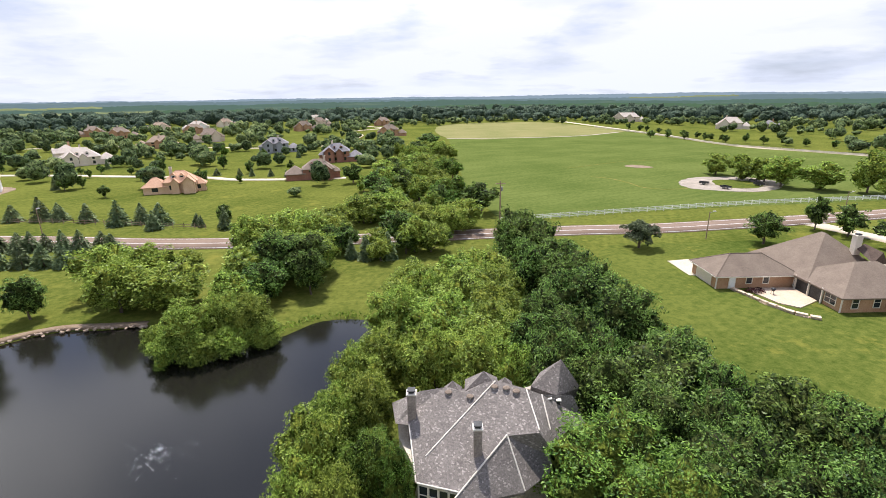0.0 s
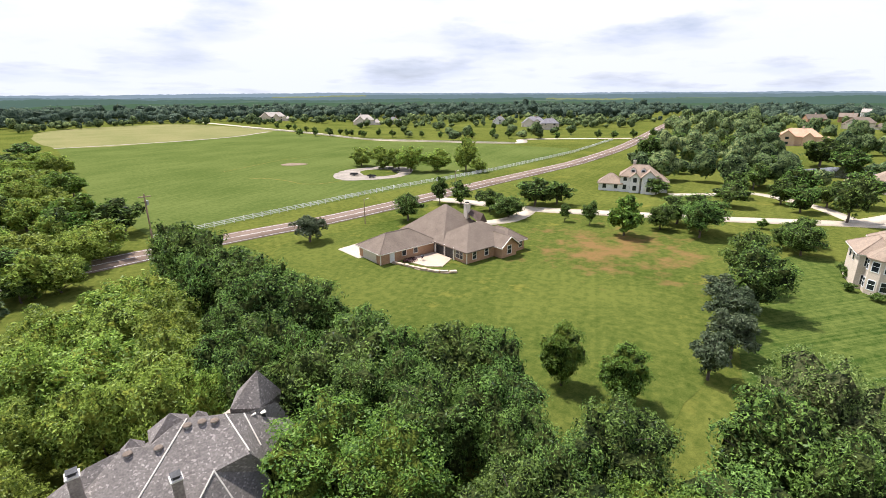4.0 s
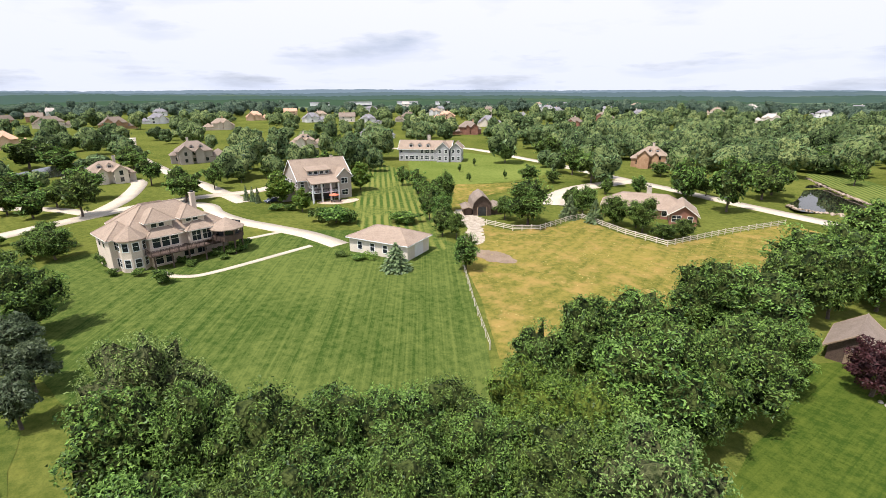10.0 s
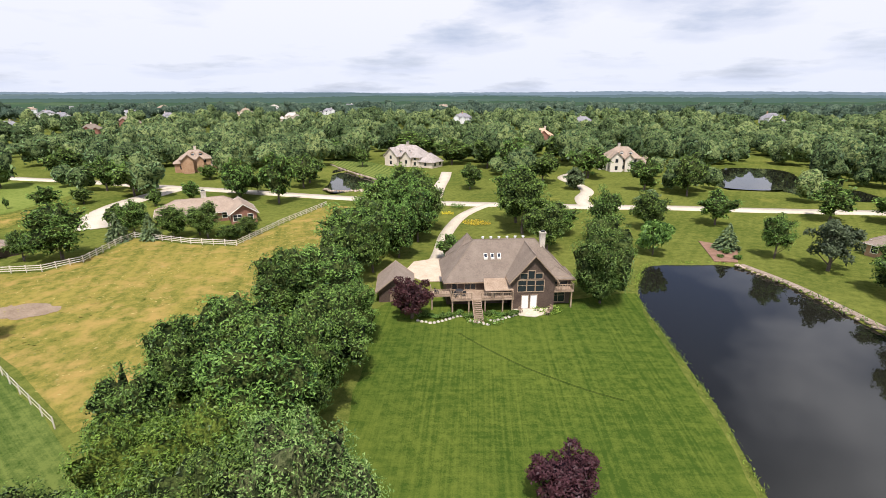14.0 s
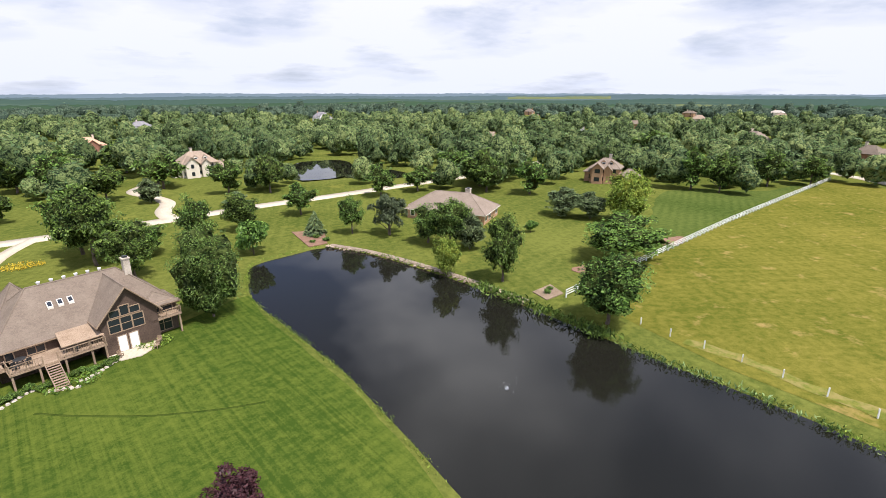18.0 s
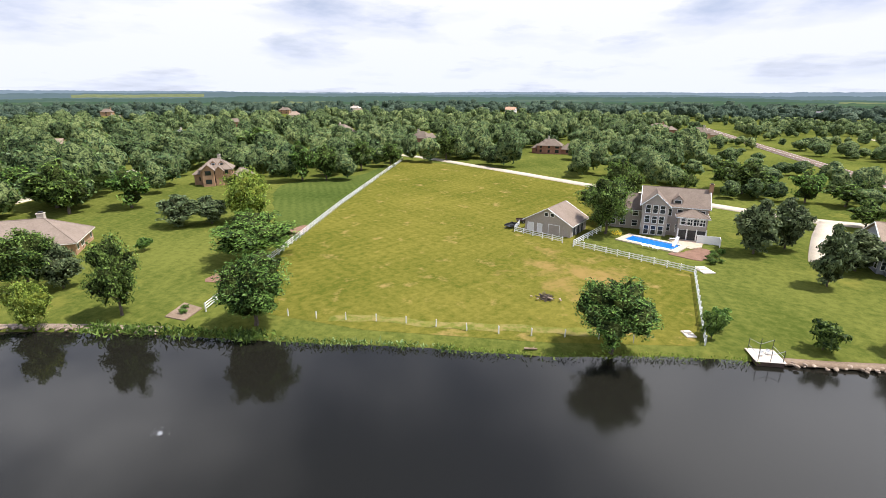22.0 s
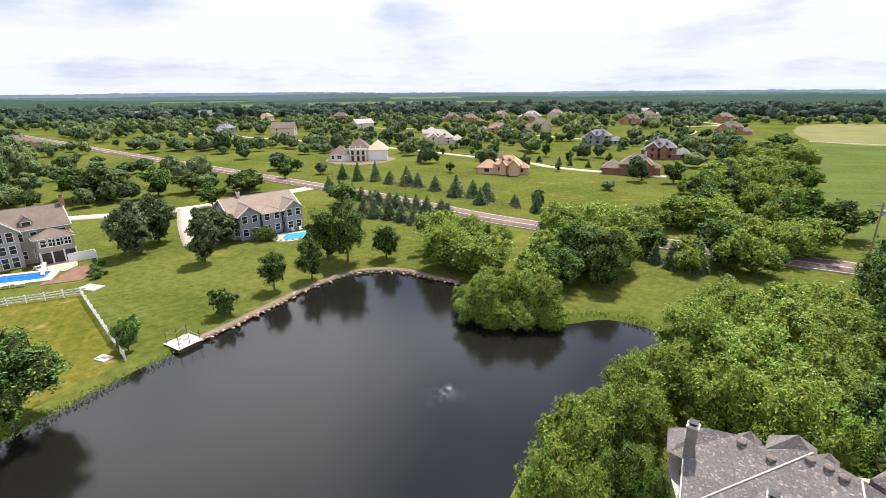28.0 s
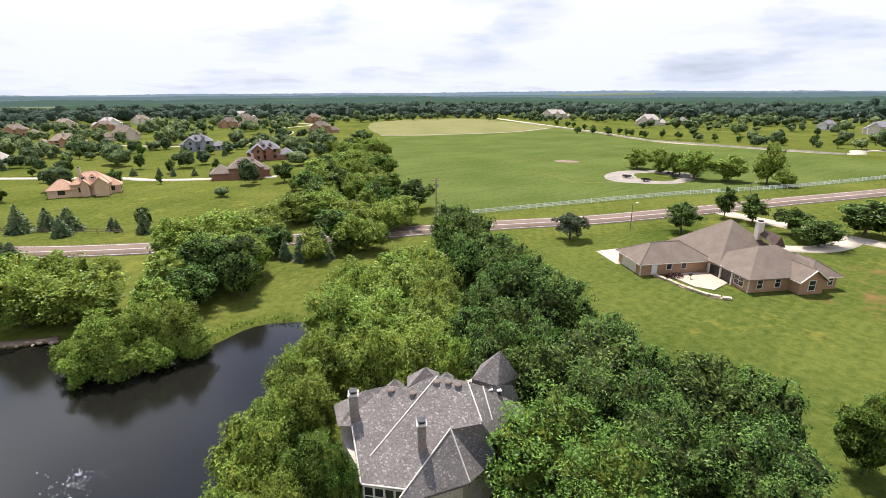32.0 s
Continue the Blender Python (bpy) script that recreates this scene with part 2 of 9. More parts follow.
        fray.inputs["Scale"].default_value, fray.inputs["Detail"].default_value, fray.inputs["Roughness"].default_value = 0.16, 8.0, 0.68
        l.new(pos, fray.inputs["Vector"])
        diff, soft_edge, put = n.new("ShaderNodeMath"), n.new("ShaderNodeMapRange"), n.new("ShaderNodeMixRGB")
        diff.operation = "SUBTRACT"
        l.new(thin.outputs[0], diff.inputs[0])
        l.new(fray.outputs["Fac"], diff.inputs[1])
        soft_edge.inputs["From Min"].default_value, soft_edge.inputs["From Max"].default_value = -0.04, 0.14
        soft_edge.inputs["To Max"].default_value = 0.85
        l.new(diff.outputs[0], soft_edge.inputs["Value"])
        put.inputs[2].default_value = rgb(worn)
        l.new(soft_edge.outputs[0], put.inputs[0])
        l.new(colour, put.inputs[1])
        colour = put.outputs[0]
    l.new(colour, b.inputs["Base Color"])
    bp = n.new("ShaderNodeBump")
    bp.inputs["Strength"].default_value, bp.inputs["Distance"].default_value = 0.5, 0.08
    l.new(fine.outputs["Fac"], bp.inputs["Height"])
    l.new(bp.outputs[0], b.inputs["Normal"])
    return m


def water_material():
    m = bpy.data.materials.new("pond_water")
    m.use_nodes = True
    n, l = m.node_tree.nodes, m.node_tree.links
    b = n["Principled BSDF"]
    b.inputs["Base Color"].default_value = (0.0105, 0.0102, 0.0074, 1)
    b.inputs["IOR"].default_value = 1.33
    pos = n.new("ShaderNodeNewGeometry").outputs["Position"]
    soft, rip = n.new("ShaderNodeTexNoise"), n.new("ShaderNodeTexNoise")
    soft.inputs["Scale"].default_value, rip.inputs["Scale"].default_value = 0.35, 3.0
    soft.inputs["Detail"].default_value, rip.inputs["Detail"].default_value = 3.0, 3.0
    l.new(pos, soft.inputs["Vector"])
    l.new(pos, rip.inputs["Vector"])
    add = n.new("ShaderNodeMath")
    add.operation = "MULTIPLY"
    l.new(soft.outputs["Fac"], add.inputs[0])
    l.new(rip.outputs["Fac"], add.inputs[1])
    bp = n.new("ShaderNodeBump")
    bp.inputs["Distance"].default_value = 0.05
    # a breeze ruffles the open northern end, and leaves the sheltered southern arm calm
    xyz, gust = n.new("ShaderNodeSeparateXYZ"), n.new("ShaderNodeTexNoise")
    gust.inputs["Scale"].default_value, gust.inputs["Detail"].default_value = 0.035, 3.0
    l.new(pos, xyz.inputs[0])
    l.new(pos, gust.inputs["Vector"])
    drift = n.new("ShaderNodeMath")
    drift.operation = "MULTIPLY_ADD"
    drift.inputs[1].default_value = 60.0
    l.new(gust.outputs["Fac"], drift.inputs[0])
    l.new(xyz.outputs["Y"], drift.inputs[2])
    for socket, calm, ruffled in ((b.inputs["Roughness"], 0.025, 0.13), (bp.inputs["Strength"], 0.015, 0.14)):
        windy = n.new("ShaderNodeMapRange")
        windy.interpolation_type = "SMOOTHSTEP"
        windy.inputs["From Min"].default_value, windy.inputs["From Max"].default_value = -38.0, 34.0
        windy.inputs["To Min"].default_value, windy.inputs["To Max"].default_value = calm, ruffled
        l.new(drift.outputs[0], windy.inputs["Value"])
        l.new(windy.outputs[0], socket)
    l.new(add.outputs[0], bp.inputs["Height"])
    l.new(bp.outputs[0], b.inputs["Normal"])
    return m


def canopy_material(name, low, high, vary=0.3):
    """The closed mass of a far crown: clumps of leaves as colour and relief, hollows painted dark as shade and humps
    pale as lit, tree by tree a little different.
    """
    m = bpy.data.materials.new(name)
    m.use_nodes = True
    n, l = m.node_tree.nodes, m.node_tree.links
    b = n["Principled BSDF"]
    b.inputs["Roughness"].default_value, b.inputs["Specular IOR Level"].default_value = 0.9, 0.1
    geo = n.new("ShaderNodeNewGeometry")
    clump, fine = n.new("ShaderNodeTexNoise"), n.new("ShaderNodeTexNoise")
    for tex, scale, detail in ((clump, 0.55, 3.0), (fine, 1.9, 3.0)):
        tex.inputs["Scale"].default_value, tex.inputs["Detail"].default_value = scale, detail
        l.new(geo.outputs["Position"], tex.inputs["Vector"])
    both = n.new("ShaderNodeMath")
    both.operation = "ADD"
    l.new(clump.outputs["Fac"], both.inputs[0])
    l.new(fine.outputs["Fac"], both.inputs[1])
    # the relief noise also sets the colour: painted shade in the hollows
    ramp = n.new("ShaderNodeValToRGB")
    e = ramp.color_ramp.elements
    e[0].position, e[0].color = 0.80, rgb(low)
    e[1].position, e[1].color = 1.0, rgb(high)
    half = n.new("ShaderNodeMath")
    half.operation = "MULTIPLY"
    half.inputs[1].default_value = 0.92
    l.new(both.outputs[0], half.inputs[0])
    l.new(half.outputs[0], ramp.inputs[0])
    hsv, tone, hue = n.new("ShaderNodeHueSaturation"), n.new("ShaderNodeMapRange"), n.new("ShaderNodeMapRange")
    tone.inputs["To Min"].default_value, tone.inputs["To Max"].default_value = 1 - vary, 1 + vary
    hue.inputs["To Min"].default_value, hue.inputs["To Max"].default_value = 0.515, 0.480
    for node in (tone, hue):
        l.new(geo.outputs["Random Per Island"], node.inputs["Value"])
    l.new(tone.outputs[0], hsv.inputs["Value"])
    l.new(hue.outputs[0], hsv.inputs["Hue"])
    l.new(ramp.outputs[0], hsv.inputs["Color"])
    l.new(hsv.outputs[0], b.inputs["Base Color"])
    bp = n.new("ShaderNodeBump")
    bp.inputs["Strength"].default_value, bp.inputs["Distance"].default_value = 1.0, 1.3
    l.new(both.outputs[0], bp.inputs["Height"])
    l.new(bp.outputs[0], b.inputs["Normal"])
    return m


def roof_material(name, low, high, tab=4.0, mottle=0.07, flecks=0.0):
    """Shingles: courses and random tabs in the colour, by height and along the eave."""
    m = material(name, low, high, 0.9, 0.5, 9.0, 0.35, spec=0.15)
    n, l = m.node_tree.nodes, m.node_tree.links
    b = n["Principled BSDF"]
    old = b.inputs["Base Color"].links[0].from_socket
    at = n.new("ShaderNodeTexCoord").outputs["Object"]
    brick = n.new("ShaderNodeTexVoronoi")
    brick.inputs["Scale"].default_value = 1.0
    tabs = n.new("ShaderNodeMapping")
    tabs.inputs["Scale"].default_value = (tab, tab, tab * 1.6)
    l.new(at, tabs.inputs["Vector"])
    l.new(tabs.outputs[0], brick.inputs["Vector"])
    sep = n.new("ShaderNodeSeparateColor")
    l.new(brick.outputs["Color"], sep.inputs[0])
    rng = n.new("ShaderNodeMapRange")
    rng.inputs["To Min"].default_value, rng.inputs["To Max"].default_value = 1 - mottle, 1 + mottle * 1.4
    l.new(sep.outputs[0], rng.inputs["Value"])
    level = rng.outputs[0]
    if flecks:
        # a few tabs much paler than their neighbours
        rare, lift = n.new("ShaderNodeMath"), n.new("ShaderNodeMath")
        rare.operation, lift.operation = "LESS_THAN", "MULTIPLY_ADD"
        rare.inputs[1].default_value = flecks
        l.new(sep.outputs[1], rare.inputs[0])
        lift.inputs[1].default_value = 0.75
        l.new(rare.outputs[0], lift.inputs[0])
        l.new(level, lift.inputs[2])
        level = lift.outputs[0]
    hsv = n.new("ShaderNodeHueSaturation")
    l.new(old, hsv.inputs["Color"])
    l.new(level, hsv.inputs["Value"])
    l.new(hsv.outputs[0], b.inputs["Base Color"])
    return m


def glass_material(name, tint=(0.02, 0.025, 0.03)):
    m = bpy.data.materials.new(name)
    m.use_nodes = True
    b = m.node_tree.nodes["Principled BSDF"]
    b.inputs["Base Color"].default_value = rgb(tint)
    b.inputs["Roughness"].default_value, b.inputs["IOR"].default_value = 0.06, 1.5
    return m


M = {}
M["lawn"] = stripe_grass("lawn_grass", (0.058, 0.078, 0.014), (0.132, 0.141, 0.030), 20, 1.4, 0.08, (0.180, 0.168, 0.035), 0.65, 0.09, streaks=((20, 1.6, 0.18), (70, 2.2, 0.16)))
M["striped"] = stripe_grass("striped_lawn_grass", (0.034, 0.063, 0.012), (0.108, 0.134, 0.031), -66, 1.05, 0.10, wobble=2.0, streaks=((-66, 0.42, 0.46), (-66, 1.7, 0.24), (60, 1.1, 0.10)))
M["striped_cross"] = stripe_grass("cross_striped_lawn_grass", (0.048, 0.085, 0.017), (0.170, 0.178, 0.043), -71, 1.9, 1.15, wobble=0.5, streaks=((-71, 0.5, 0.35),))
M["striped_bank"] = stripe_grass("bank_striped_lawn_grass", (0.048, 0.080, 0.017), (0.150, 0.170, 0.042), -45, 1.7, 1.1, wobble=0.4)
M["lawn_light"] = stripe_grass("light_lawn_grass", (0.088, 0.122, 0.022), (0.158, 0.185, 0.042), 30, 1.6, 0.1, streaks=((30, 1.2, 0.2),))
M["lawn_bank"] = stripe_grass("bank_lawn_grass", (0.036, 0.063, 0.010), (0.088, 0.112, 0.018), -10, 0.9, 0.05, (0.128, 0.134, 0.023), 0.70, 0.12, 0.8, ((-10, 0.45, 0.42), (75, 0.5, 0.2)))
M["track"] = stripe_grass("pressed_dark_grass", (0.026, 0.046, 0.008), (0.056, 0.078, 0.014), 0, 1.0, 0.0)
M["paddock"] = stripe_grass("dry_paddock_grass", (0.082, 0.098, 0.018), (0.228, 0.182, 0.042), 0, 3.0, 0.1, (0.288, 0.198, 0.060), 0.55, 0.22, streaks=((-30, 1.6, 0.3),))
M["meadow"] = stripe_grass("meadow_grass", (0.078, 0.089, 0.013), (0.164, 0.145, 0.027), 40, 2.2, 0.08, (0.275, 0.193, 0.068), 0.64, 0.20, streaks=((40, 1.8, 0.18), (-62, 1.4, 0.24)), spot=(-86, 4, 22, (0.255, 0.170, 0.058)))
M["rough_lawn"] = stripe_grass("yellowing_lawn_grass", (0.047, 0.071, 0.013), (0.113, 0.128, 0.027), 55, 1.6, 0.1, (0.200, 0.178, 0.035), 0.66, 0.10, streaks=((55, 1.1, 0.16), (-20, 1.3, 0.14)), spot=(88, 54, 34, (0.204, 0.119, 0.048)))
M["crop"] = stripe_grass("young_crop", (0.066, 0.094, 0.021), (0.116, 0.140, 0.038), 60, 3.5, 0.08, streaks=((60, 3.0, 0.25),))
M["hayfield"] = stripe_grass("pale_hay_field", (0.150, 0.160, 0.058), (0.225, 0.205, 0.090), 60, 4.0, 0.15)
M["asphalt"] = material("worn_brown_asphalt", (0.150, 0.106, 0.078), (0.225, 0.164, 0.122), 0.95, 0.12, 5.0, 0.2, spec=0.1)
M["concrete"] = material("pale_concrete", (0.400, 0.338, 0.247), (0.551, 0.473, 0.354), 0.85, 0.15, 4.0, 0.12)
M["pavers"] = material("warm_paver_patio", (0.42, 0.32, 0.22), (0.57, 0.45, 0.33), 0.85, 0.6, 5.0, 0.2)
M["paint"] = material("white_road_paint", (0.55, 0.55, 0.52), (0.8, 0.8, 0.77), 0.7, 0.8, 8.0, 0.05)
M["white"] = material("white_painted_wood", (0.68, 0.68, 0.65), (0.82, 0.82, 0.80), 0.55, 0.5, 9.0, 0.08)
M["trim"] = material("cream_trim_paint", (0.60, 0.55, 0.46), (0.72, 0.67, 0.58), 0.55, 0.5, 8.0, 0.05)
M["wood"] = material("weathered_timber", (0.20, 0.135, 0.085), (0.34, 0.25, 0.17), 0.8, 1.0, 9.0, 0.3, spread=0.1)
M["dark_wood"] = material("dark_brown_timber", (0.055, 0.035, 0.026), (0.11, 0.075, 0.055), 0.75, 0.8, 8.0, 0.25)
M["brick"] = material("tan_brick", (0.290, 0.158, 0.084), (0.460, 0.285, 0.168), 0.85, 0.5, 12.0, 0.3)
M["red_brick"] = material("red_brick", (0.20, 0.085, 0.055), (0.32, 0.16, 0.11), 0.85, 0.5, 12.0, 0.3)
M["stone"] = material("pale_limestone", (0.36, 0.31, 0.24), (0.56, 0.49, 0.40), 0.85, 0.7, 6.0, 0.5)
M["rock"] = material("bank_rock", (0.225, 0.165, 0.115), (0.400, 0.315, 0.235), 0.9, 0.9, 5.0, 0.5, spread=0.25)
M["stucco_tan"] = material("tan_stucco", (0.512, 0.423, 0.324), (0.671, 0.569, 0.456), 0.85, 0.3, 6.0, 0.15)
M["stucco_grey"] = material("warm_grey_siding", (0.30, 0.26, 0.22), (0.40, 0.35, 0.30), 0.8, 0.3, 6.0, 0.15)
M["siding_blue"] = material("blue_grey_siding", (0.21, 0.22, 0.25), (0.30, 0.31, 0.34), 0.75, 0.3, 6.0, 0.15)
M["siding_grey"] = material("pale_grey_siding", (0.29, 0.28, 0.285), (0.38, 0.37, 0.375), 0.75, 0.3, 6.0, 0.15)
M["siding_white"] = material("white_siding", (0.62, 0.60, 0.57), (0.76, 0.74, 0.71), 0.7, 0.3, 6.0, 0.1)
M["siding_cream"] = material("cream_siding", (0.552, 0.479, 0.384), (0.690, 0.616, 0.508), 0.75, 0.3, 6.0, 0.1)
M["orange_stucco"] = material("orange_stucco", (0.50, 0.33, 0.20), (0.62, 0.44, 0.30), 0.8, 0.3, 6.0, 0.1)
M["roof_grey"] = roof_material("grey_shingles", (0.128, 0.113, 0.100), (0.196, 0.174, 0.155), 7.5, 0.16, 0.10)
M["chimney_stone"] = material("grey_brown_chimney_stone", (0.17, 0.14, 0.12), (0.32, 0.27, 0.23), 0.9, 0.8, 7.0, 0.5)
M["roof_brown"] = roof_material("brown_shingles", (0.190, 0.148, 0.112), (0.250, 0.198, 0.154))
M["roof_tan"] = roof_material("tan_shingles", (0.250, 0.188, 0.136), (0.325, 0.250, 0.185))
M["roof_taupe"] = roof_material("taupe_shingles", (0.150, 0.116, 0.088), (0.205, 0.162, 0.124))
M["roof_slate"] = roof_material("slate_grey_shingles", (0.17, 0.16, 0.165), (0.26, 0.245, 0.25))
M["roof_cedar"] = roof_material("weathered_cedar_shingles", (0.25, 0.21, 0.18), (0.38, 0.33, 0.29), 3.0, 0.15)
M["roof_pale"] = roof_material("pale_cedar_shingles", (0.38, 0.33, 0.28), (0.50, 0.44, 0.38))
M["roof_orange"] = roof_material("orange_clay_tiles", (0.46, 0.27, 0.17), (0.58, 0.37, 0.25))
M["metal"] = material("galvanised_metal", (0.32, 0.32, 0.32), (0.5, 0.5, 0.5), 0.4, 1.0, 6.0, 0.05, 0.8)
M["dark_metal"] = material("dark_metal", (0.03, 0.03, 0.03), (0.07, 0.07, 0.07), 0.5, 1.0, 6.0, 0.05, 0.5)
M["glass"] = glass_material("window_glass")
M["bark"] = material("bark", (0.07, 0.052, 0.04), (0.14, 0.11, 0.085), 0.95, 1.5, 9.0, 0.6)
M["soil"] = material("bare_soil", (0.163, 0.112, 0.070), (0.258, 0.191, 0.128), 0.95, 0.4, 4.0, 0.4)
M["dry_strip"] = stripe_grass("dry_trodden_grass", (0.085, 0.108, 0.018), (0.170, 0.166, 0.035), 20, 2.0, 0.1, (0.223, 0.185, 0.062), 0.50, 0.5)
M["striped_dark"] = stripe_grass("dark_striped_lawn_grass", (0.044, 0.068, 0.014), (0.090, 0.114, 0.026), 60, 2.2, 0.3, wobble=0.6)
M["far_hay"] = stripe_grass("far_pale_hay_field", (0.085, 0.105, 0.050), (0.135, 0.150, 0.074), 60, 9.0, 0.2)
M["gravel_dark"] = material("grey_brown_gravel", (0.20, 0.17, 0.13), (0.36, 0.31, 0.25), 0.95, 0.25, 3.0, 0.5)
M["rubble"] = material("pale_rubble", (0.20, 0.155, 0.10), (0.52, 0.45, 0.35), 0.95, 0.9, 5.0, 0.6, third=(0.15, 0.15, 0.05))
M["plywood"] = material("bare_plywood_sheathing", (0.52, 0.40, 0.24), (0.66, 0.54, 0.36), 0.8, 0.4, 5.0, 0.1)
M["gravel"] = material("pale_gravel", (0.265, 0.228, 0.178), (0.390, 0.342, 0.281), 0.95, 0.3, 9.0, 0.4)
M["mulch"] = material("red_brown_mulch", (0.14, 0.075, 0.045), (0.26, 0.15, 0.10), 0.95, 0.8, 9.0, 0.5)
M["water"] = water_material()
M["pool"] = glass_material("pool_water", (0.012, 0.17, 0.58))
M["pool_pale"] = glass_material("turquoise_pool_water", (0.045, 0.36, 0.55))
M["red_cloth"] = material("faded_orange_red_cloth", (0.48, 0.12, 0.06), (0.62, 0.20, 0.11), 0.85, 1.0, 8.0, 0.05)
M["car_dark"] = material("dark_blue_car_paint", (0.03, 0.035, 0.06), (0.05, 0.06, 0.09), 0.25, 0.5, 4.0, 0.0, spec=0.6)
M["foam"] = material("white_spray", (0.75, 0.78, 0.8), (0.9, 0.92, 0.95), 0.6, 3.0, 12.0, 0.2)
M["leaf_dark"] = leaf_material("dark_green_leaves", (0.014, 0.039, 0.009), (0.210, 0.326, 0.064))
M["leaf_lime"] = leaf_material("bright_green_leaves", (0.034, 0.082, 0.012), (0.215, 0.345, 0.052), 0.12, 0.28)
M["leaf_willow"] = leaf_material("yellow_green_willow_leaves", (0.062, 0.112, 0.014), (0.350, 0.455, 0.074), 0.18, 0.28)
M["leaf_seed"] = leaf_material("seeding_tree_leaves", (0.045, 0.098, 0.015), (0.265, 0.353, 0.100), 0.1)
M["leaf_mid"] = leaf_material("fresh_green_leaves", (0.028, 0.065, 0.013), (0.200, 0.300, 0.066), 0.1)
M["leaf_grey"] = leaf_material("grey_green_leaves", (0.040, 0.060, 0.028), (0.125, 0.158, 0.080), 0.12)
M["leaf_plum"] = leaf_material("purple_plum_leaves", (0.030, 0.011, 0.011), (0.088, 0.034, 0.036), 0.1)
M["needles"] = leaf_material("dark_conifer_needles", (0.060, 0.092, 0.041), (0.182, 0.230, 0.096), 0.2, 0.12)
# woodland leaves, lightened in colour to stand for haze
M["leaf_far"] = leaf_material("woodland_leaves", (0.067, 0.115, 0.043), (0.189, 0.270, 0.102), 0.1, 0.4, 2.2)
M["leaf_far_b"] = leaf_material("darker_woodland_leaves", (0.054, 0.098, 0.037), (0.148, 0.219, 0.083), 0.1, 0.4, 2.2)
M["leaf_far_c"] = leaf_material("lighter_woodland_leaves", (0.086, 0.135, 0.041), (0.217, 0.293, 0.098), 0.1, 0.4, 2.2)
M["leaf_pad"] = leaf_material("pale_waterside_leaves", (0.14, 0.22, 0.06), (0.40, 0.50, 0.22), 0.1)
M["weed"] = leaf_material("dry_paddock_weeds", (0.138, 0.139, 0.030), (0.395, 0.323, 0.100), 0.1)
# leaves beyond 620 m: bluish haze is painted into the colour
M["leaf_hazed"] = leaf_material("haze_tinted_woodland", (0.070, 0.105, 0.066), (0.150, 0.195, 0.120), 0.1, 0.3, 2.0)
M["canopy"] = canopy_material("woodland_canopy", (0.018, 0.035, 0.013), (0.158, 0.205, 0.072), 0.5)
# far crowns, tinted bluer in place of the air's haze
M["canopy_hazed"] = canopy_material("haze_tinted_far_canopy", (0.021, 0.041, 0.030), (0.084, 0.121, 0.075))
# darkened copies of the leaf colours: shade inside the crowns is painted on
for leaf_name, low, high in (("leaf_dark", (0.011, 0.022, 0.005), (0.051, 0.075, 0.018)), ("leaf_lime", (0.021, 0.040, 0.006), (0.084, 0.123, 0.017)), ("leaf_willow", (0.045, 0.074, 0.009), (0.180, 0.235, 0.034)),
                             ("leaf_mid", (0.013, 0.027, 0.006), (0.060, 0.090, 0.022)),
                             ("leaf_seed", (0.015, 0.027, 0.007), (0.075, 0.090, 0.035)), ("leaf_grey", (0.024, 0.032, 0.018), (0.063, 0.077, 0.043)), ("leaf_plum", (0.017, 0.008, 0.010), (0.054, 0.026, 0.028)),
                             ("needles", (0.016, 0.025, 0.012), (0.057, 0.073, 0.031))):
    M["shade_core_" + leaf_name] = canopy_material("shaded_inner_" + leaf_name, low, high, 0.1)
M["flower"] = leaf_material("yellow_flowers", (0.45, 0.33, 0.02), (0.75, 0.58, 0.05), 0.1)


# ---- builders ----
def mesh_of(name, verts, faces, mats, index=None, smooth=False):
    """A mesh from arrays; all faces of one size, or a plain list."""
    me = bpy.data.meshes.new(name)
    if isinstance(faces, np.ndarray):
        v, f = np.asarray(verts, np.float32), faces.astype(np.int32)
        me.vertices.add(len(v))
        me.vertices.foreach_set("co", v.ravel())
        me.loops.add(f.size)
        me.loops.foreach_set("vertex_index", f.ravel())
        me.polygons.add(len(f))
        me.polygons.foreach_set("loop_start", np.arange(0, f.size, f.shape[1], dtype=np.int32))
        me.update(calc_edges=True)
    else:
        me.from_pydata([tuple(p) for p in verts], [], [tuple(f) for f in faces])
        me.update()
    for m in mats if isinstance(mats, (list, tuple)) else [mats]:
        me.materials.append(m)
    if index is not None:
        me.polygons.foreach_set("material_index", np.asarray(index, np.int32))
    if smooth:
        me.polygons.foreach_set("use_smooth", np.ones(len(me.polygons), bool))
    return me


